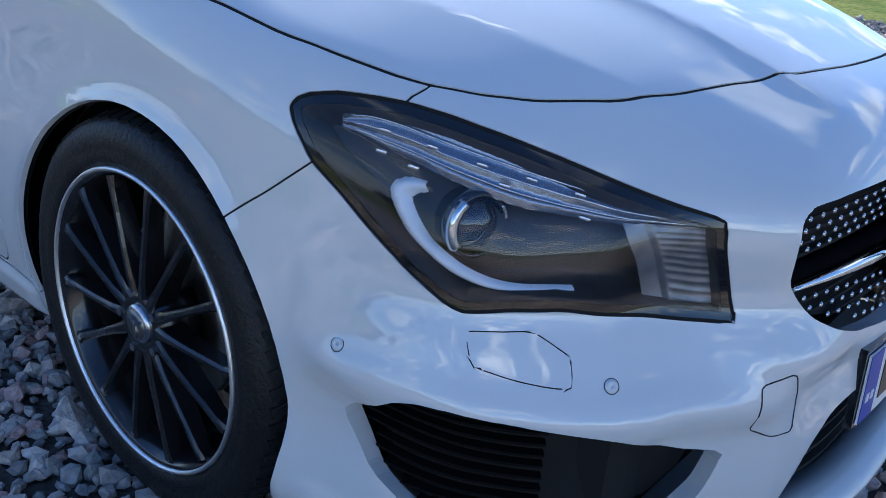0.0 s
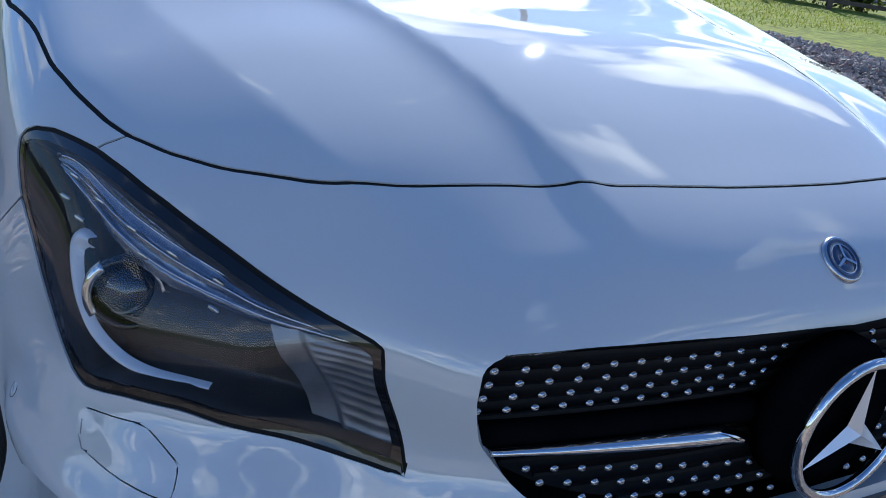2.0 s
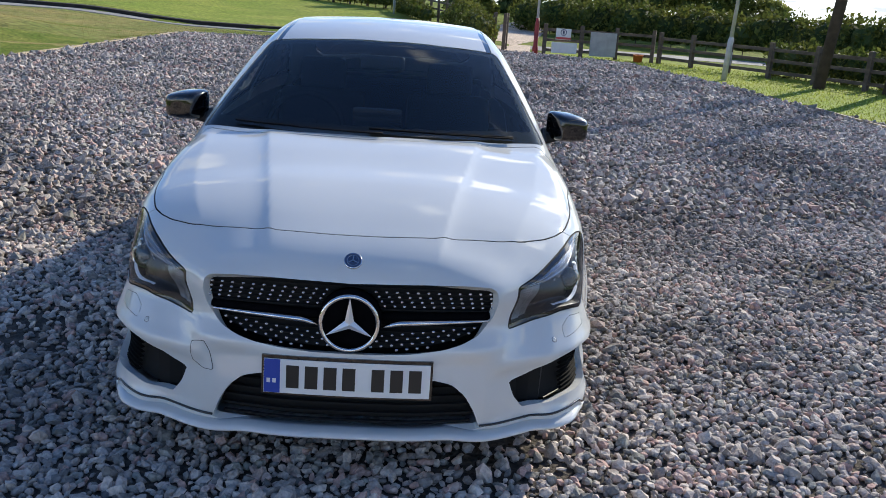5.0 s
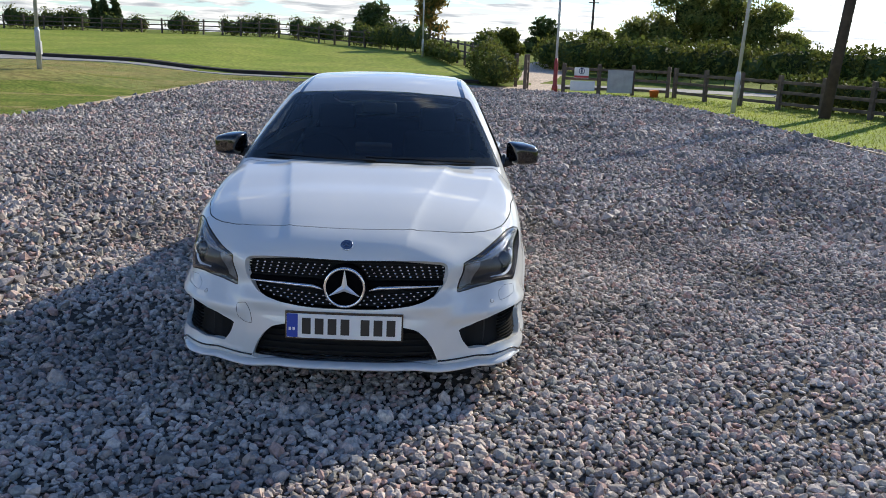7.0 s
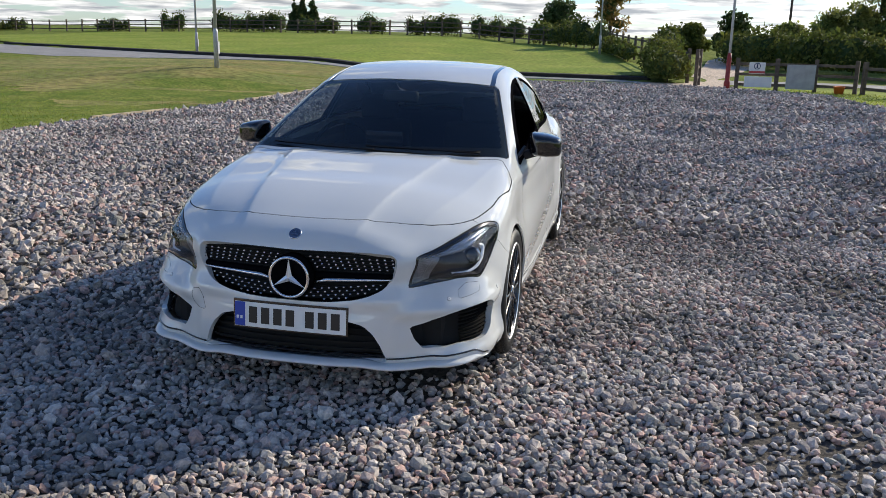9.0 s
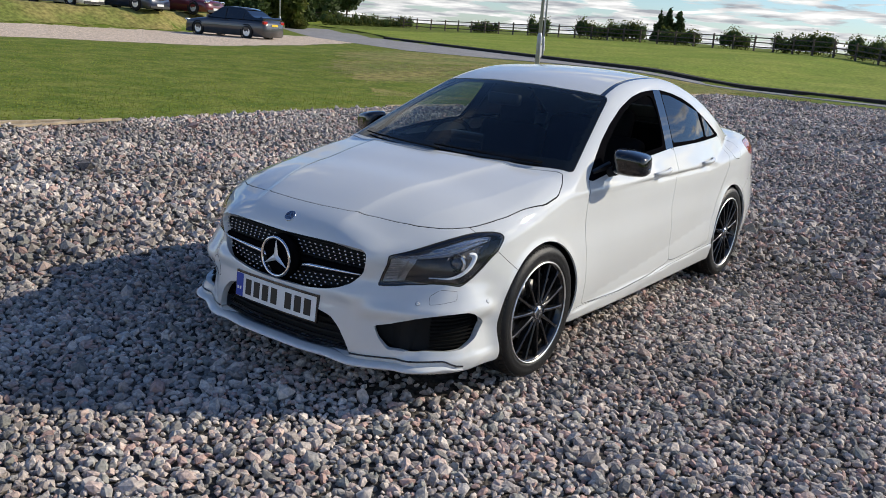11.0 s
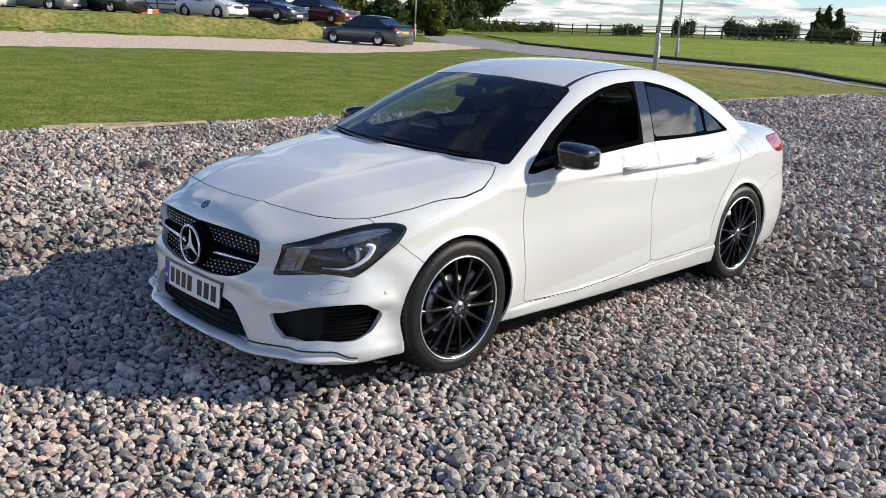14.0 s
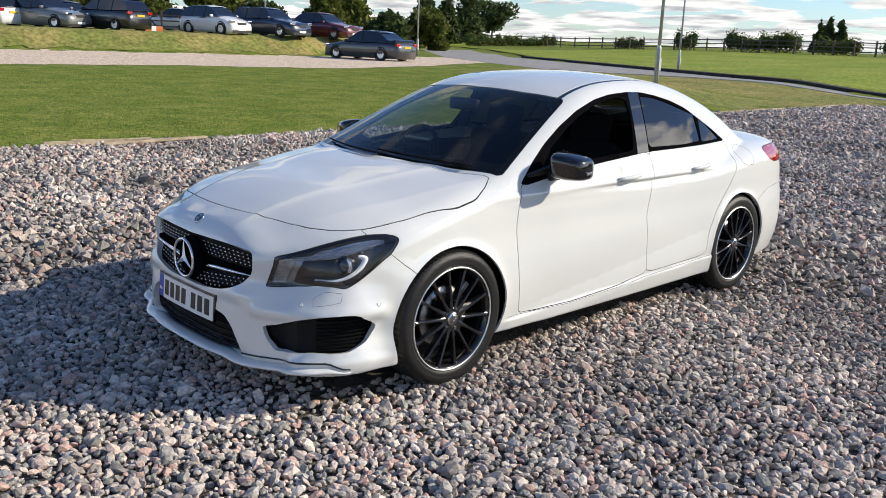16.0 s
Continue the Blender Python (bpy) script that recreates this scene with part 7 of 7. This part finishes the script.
hedge("hedge", [(10.95, 22.82), (11.58, 21.62), (12.72, 19.69), (15.00, 16.20), (17.60, 12.23)], 1.02, 0.7, LEAF, "low clipped hedge behind the roadside fence", 42, 900, 0.055, 0.08)
hedge("hedge", [(6.03, 44.85), (9.21, 40.37), (12.34, 37.42), (15.76, 33.05), (20.37, 25.68), (26.95, 14.74)], 1.94, 1.7, LEAF, "tall dark hedge beyond the lane", 43, 900, 0.08, 0.12)
hedge("hedge", [(2.47, 51.14), (3.86, 56.73)], 1.51, 1.6, LEAF, "green hedge along the driveway", 44, 380, 0.12, 0.2)
hedge("hedge", [(7.44, 52.50), (6.44, 46.62)], 1.58, 1.6, LEAF, "green hedge on the driveway's far side", 45, 420, 0.12, 0.2)

# -- trees --
for k, (x, y, h, w) in enumerate(((9.31, 48.58, 2.58, 2.22), (10.97, 48.16, 3.28, 2.69), (12.50, 47.85, 3.98, 2.93), (13.92, 47.43, 5.50, 3.51), (15.34, 47.00, 5.04, 3.40), (16.75, 46.69, 5.97, 3.63), (18.29, 46.04, 4.80, 3.16), (19.83, 45.50, 2.93, 2.46))):
    tree((x, y), h, w, "full green broadleaf tree beyond the lane", LEAF_LIGHT, 60 + k, 5000, 0.085, low=-0.05)
tree((-1.18, 58.76), 5.09, 3.03, "slender tree with orange autumn leaves", LEAF_AUTUMN, 70, 1500, 0.11, low=0.05)
tree((-9.00, 101.84), 4.78, 6.09, "distant dark round tree", LEAF_DARK, 71, 2400, 0.2, low=-0.1)
tree((4.34, 55.04), 2.00, 2.12, "small round green tree behind the driveway", LEAF, 72, 2200, 0.14, low=-0.15)
tree((7.52, 65.39), 3.04, 3.04, "small dark tree behind the driveway", LEAF_DARK, 73, 1800, 0.16, low=-0.15)
for x, y, h, w in ((-40.4, 97.25, 3.6, 2.2), (-39.2, 96.86, 4.0, 2.3), (-38.0, 97.19, 3.7, 2.2)):
    tree((x, y), h, w, "dark pointed conifer behind the field fence", LEAF_DARK, int(80 - x), 1800, 0.18, "cone")
for k, (x, y, h, w) in enumerate(((-75.18, 68.59, 7.92, 4.75), (-76.95, 73.51, 7.10, 4.44), (-79.06, 79.07, 9.20, 5.42), (-80.23, 85.22, 5.82, 6.58))):
    tree((x, y), h, w, "tall dark conifer in the distance", LEAF_DARK, 90 + k, 2600, 0.22, "cone" if k < 3 else "round")
for k in range(11):
    f = k / 10
    x, y = -76 + 20 * f + 1.5 * math.sin(k * 2.2), 22 + 30 * f + 1.5 * math.cos(k * 1.7)
    tree((x, y), 6.2 - 2.2 * f + 0.9 * math.sin(k * 1.9), 5.4 - 0.8 * f, "green broadleaf tree in the row behind the parked cars", LEAF if k % 3 else LEAF_DARK, 110 + k, 4200, 0.22, low=-0.15)
hedge("hedge", [(-72.69, 21.82), (-63.53, 35.71), (-59.08, 54.16)], 2.67, 2.6, LEAF, "dark green thicket under the trees behind the parked cars", 131, 420, 0.2, 0.3)
hedge("hedge", [(-57.44, 42.64), (-60.67, 51.22), (-66.81, 61.87)], 1.85, 1.8, LEAF, "green hedge behind the parked cars", 130, 260, 0.16, 0.2)


# -- parked cars in the distance --
def parked_car(at, heading, size, kind, paint, label, lamps=True):
    """A small car: its body a loft of rounded sections; heading in degrees, 0 faces -y."""
    L, W, H = size
    x, y = at
    z = ground_at(x, y)
    t = thing("car", label, "car", (x, y, z), "cars parked in the distance")
    prof = {"saloon": ([-0.5, -0.47, -0.40, -0.24, -0.20, -0.06, 0.10, 0.22, 0.36, 0.40, 0.48, 0.5], [0.42, 0.50, 0.55, 0.63, 0.66, 0.96, 1.0, 0.97, 0.73, 0.70, 0.66, 0.5]),
            "hatch": ([-0.5, -0.47, -0.38, -0.26, -0.22, -0.05, 0.12, 0.30, 0.42, 0.47, 0.495, 0.5], [0.38, 0.46, 0.56, 0.64, 0.68, 0.97, 1.0, 0.96, 0.86, 0.66, 0.52, 0.4]),
            "estate": ([-0.5, -0.47, -0.39, -0.23, -0.19, -0.05, 0.10, 0.28, 0.41, 0.47, 0.495, 0.5], [0.40, 0.48, 0.55, 0.62, 0.65, 0.95, 1.0, 0.98, 0.93, 0.66, 0.52, 0.4])}[kind]
    top = spline([p * L for p in prof[0]], [p * H for p in prof[1]])
    belt = 0.63 * H
    ys = np.linspace(-L / 2, L / 2, 44)
    end = np.clip(1 - np.abs(ys / (L / 2)) ** 6, 0.0, 1) ** 0.5
    hw = W / 2 * (0.80 + 0.20 * end)
    V, F = [], []
    ring = [(0.0, 0.16), (0.86, 0.16), (0.97, 0.24), (1.0, 0.40), (0.985, 0.52), (0.93, 0.60), (0.72, 0.645), (0.0, 0.66)]
    for yy, w in zip(ys, hw):
        hb = min(float(top(yy)), belt + 0.02 * H)
        for a, b in ring:
            zz = 0.12 + (hb - 0.12) * (b - 0.16) / 0.5
            V.append((a * w, yy, zz))
        for a, b in ring[-2:0:-1]:
            zz = 0.12 + (hb - 0.12) * (b - 0.16) / 0.5
            V.append((-a * w, yy, zz))
    n = 2 * len(ring) - 2
    for i in range(len(ys) - 1):
        for j in range(n):
            F.append((i * n + j, i * n + (j + 1) % n, (i + 1) * n + (j + 1) % n, (i + 1) * n + j))
    F += [tuple(reversed(range(n))), tuple((len(ys) - 1) * n + j for j in range(n))]
    body = raw_part("body", (V, [tuple(reversed(f)) for f in F]), paint, t)
    # glasshouse and roof
    yc = np.array([q for q in np.linspace(-L / 2, L / 2, 120) if float(top(q)) > belt + 0.012])
    V, F, VR, FR = [], [], [], []
    for yy in yc:
        hgt = float(top(yy))
        f = (hgt - belt) / (H - belt)
        w0, w1 = W / 2 * 0.90, W / 2 * (0.90 - 0.24 * f)
        V += [(w0, yy, belt - 0.02), (w1, yy, hgt - 0.02), (-w1, yy, hgt - 0.02), (-w0, yy, belt - 0.02)]
        VR += [(w1 + 0.01, yy, hgt - 0.05), (w1 * 0.96, yy, hgt - 0.004), (0, yy, hgt + 0.022), (-w1 * 0.96, yy, hgt - 0.004), (-w1 - 0.01, yy, hgt - 0.05)]
    for i in range(len(yc) - 1):
        F += [(i * 4 + j, i * 4 + 4 + j, i * 4 + 5 + j, i * 4 + j + 1) for j in range(3)]
        hgt = float(top(yc[i]))
        if hgt > 0.945 * H:
            FR += [(i * 5 + j, i * 5 + 5 + j, i * 5 + 6 + j, i * 5 + j + 1) for j in range(4)]
    F += [(0, 1, 2, 3), tuple(reversed(range(len(V) - 4, len(V))))]
    raw_part("glasshouse", (V, F), GLOSS_BLACK, t, "dark car windows", False)
    keep = sorted({v for f in FR for v in f})
    back = {v: k for k, v in enumerate(keep)}
    raw_part("roof", ([VR[v] for v in keep], [tuple(back[v] for v in f) for f in FR]), paint, t)
    for q in (0.02, 0.24):
        for sd in (1, -1):
            yy = q * L
            hgt = float(top(yy))
            bm = bmesh.new()
            limb(bm, (sd * W / 2 * 0.90, yy, belt - 0.03), (sd * (W / 2 * 0.665), yy - 0.03, hgt - 0.03), 0.03, 0.025, 6)
            part("pillar", bm, MATT_BLACK, t)
    for yy in (-L * 0.315, L * 0.29):
        for sd in (1, -1):
            V, F = revolve([(-0.10, 0.20), (-0.10, 0.30), (-0.07, 0.32), (0.07, 0.32), (0.10, 0.30), (0.095, 0.21), (0.06, 0.20)], 28)
            wobj = raw_part("wheel", (V, F), RUBBER, t)
            wobj.location = (sd * (W / 2 - 0.10), yy, 0.315)
            V, F = revolve([(0.085, 0.001), (0.09, 0.03), (0.075, 0.06), (0.082, 0.17), (0.09, 0.205), (0.02, 0.205)], 20)
            r = raw_part("rim", (V, F), ALLOY_CUT, wobj)
            r.rotation_euler = (0, 0, 0 if sd > 0 else math.pi)
            V, F = revolve([(0.02, 0.33), (0.022, 0.385), (0.0, 0.385), (0.0, 0.33)], 28)
            a = raw_part("wheel_arch", (V, F), DEEP_BLACK, t)
            a.location = (sd * (W / 2 - 0.03), yy, 0.315)
            a.scale = (1.0 * sd, 1, 1)
    for sd in (1, -1):
        bm = bmesh.new(); box(bm, (0.32, 0.14, 0.13), (sd * (W / 2 - 0.24), -L / 2 + 0.10, 0.47 * H), 0.04); part("headlamp", bm, CHROME, t, "bright headlamp")
        bm = bmesh.new(); box(bm, (0.30, 0.12, 0.15), (sd * (W / 2 - 0.22), L / 2 - 0.085, 0.55 * H), 0.03); part("tail_lamp", bm, TAIL_RED, t, "red tail lamp")
        bm = bmesh.new(); box(bm, (0.18, 0.10, 0.12), (sd * (W / 2 + 0.06), -L * 0.17, belt + 0.03), 0.03); part("door_mirror", bm, paint, t)
        bm = bmesh.new(); box(bm, (0.02, 0.5, 0.03), (sd * (W / 2 - 0.005), 0.02 * L, 0.57 * H), 0.006); part("trim_strip", bm, MATT_BLACK, t)
    bm = bmesh.new(); box(bm, (0.62, 0.05, 0.13), (0, -L / 2 + 0.015, 0.40 * H), 0.01); part("grille", bm, MATT_BLACK, t)
    bm = bmesh.new(); box(bm, (W * 0.8, 0.05, 0.14), (0, -L / 2 + 0.02, 0.20), 0.02); part("front_intake", bm, MATT_BLACK, t)
    bm = bmesh.new(); box(bm, (0.52, 0.02, 0.11), (0, -L / 2 - 0.012, 0.30), 0.004); part("front_plate", bm, PLATE_WHITE, t)
    bm = bmesh.new(); box(bm, (0.52, 0.02, 0.11), (0, L / 2 + 0.005, 0.47 * H), 0.004); part("rear_plate", bm, PLATE_YELLOW, t, "yellow rear plate")
    t.rotation_euler = (0, 0, radians(heading))
    return t


PLATE_YELLOW = material("plate_yellow", (0.62, 0.42, 0.02), 0.4)


def paint(name, c):
    return material(name, c, 0.3, coat=1.0, vary=0.05, scale=2)


GREY_PAINT, WHITE2, BLUE_PAINT = paint("dark_grey_paint", (0.035, 0.036, 0.04)), paint("white_paint_far", (0.75, 0.75, 0.74)), paint("dark_blue_paint", (0.012, 0.02, 0.05))
RED_PAINT, BLACK_PAINT, SILVER = paint("dark_red_paint", (0.12, 0.008, 0.012)), paint("black_paint", (0.01, 0.01, 0.012)), paint("grey_green_paint", (0.16, 0.17, 0.17))


def facing(dx, dy):
    return math.degrees(math.atan2(dx, -dy))


parked_car((-32.66, 26.18), facing(-0.98, -0.22), (4.9, 1.86, 1.46), "saloon", GREY_PAINT, "dark grey saloon parked on the gravel track")
parked_car((-40.19, 21.44), facing(0.97, 0.26), (4.0, 1.74, 1.50), "hatch", WHITE2, "small white hatchback parked on the grass bank")
parked_car((-39.56, 24.53), facing(0.97, 0.26), (4.7, 1.86, 1.55), "estate", BLUE_PAINT, "dark blue estate parked on the grass bank")
parked_car((-39.71, 28.23), facing(0.97, 0.26), (4.8, 1.82, 1.44), "saloon", RED_PAINT, "dark red saloon parked on the grass bank")
parked_car((-42.55, 16.56), facing(-0.93, -0.36), (4.5, 1.84, 1.66), "hatch", BLACK_PAINT, "black crossover parked with its rear to the track")
parked_car((-44.08, 13.88), facing(0.90, 0.43), (4.7, 1.88, 1.60), "estate", SILVER, "grey estate parked on the grass bank")
parked_car((-52.15, 25.18), facing(-0.9, -0.4), (4.3, 1.80, 1.48), "hatch", WHITE2, "white hatchback parked far behind the row")
parked_car((-46.11, 11.51), facing(-0.9, -0.4), (4.3, 1.80, 1.50), "hatch", WHITE2, "white hatchback at the end of the row")
parked_car((-46.96, 16.12), facing(0.90, 0.43), (4.3, 1.80, 1.45), "saloon", BLUE_PAINT, "dark blue saloon behind the row")
bm = bmesh.new()
t = thing("barrier", "red and white plastic barrier block on the grass", "barrier", (-41.33, 18.35, ground_at(-41.33, 18.35)))
box(bm, (0.45, 1.0, 0.30), (0, 0, 0.15), 0.05); part("block", bm, ORANGE, t)
bm = bmesh.new(); box(bm, (0.46, 0.3, 0.31), (0, 0, 0.15), 0.04); part("stripe", bm, SIGN_WHITE, t)
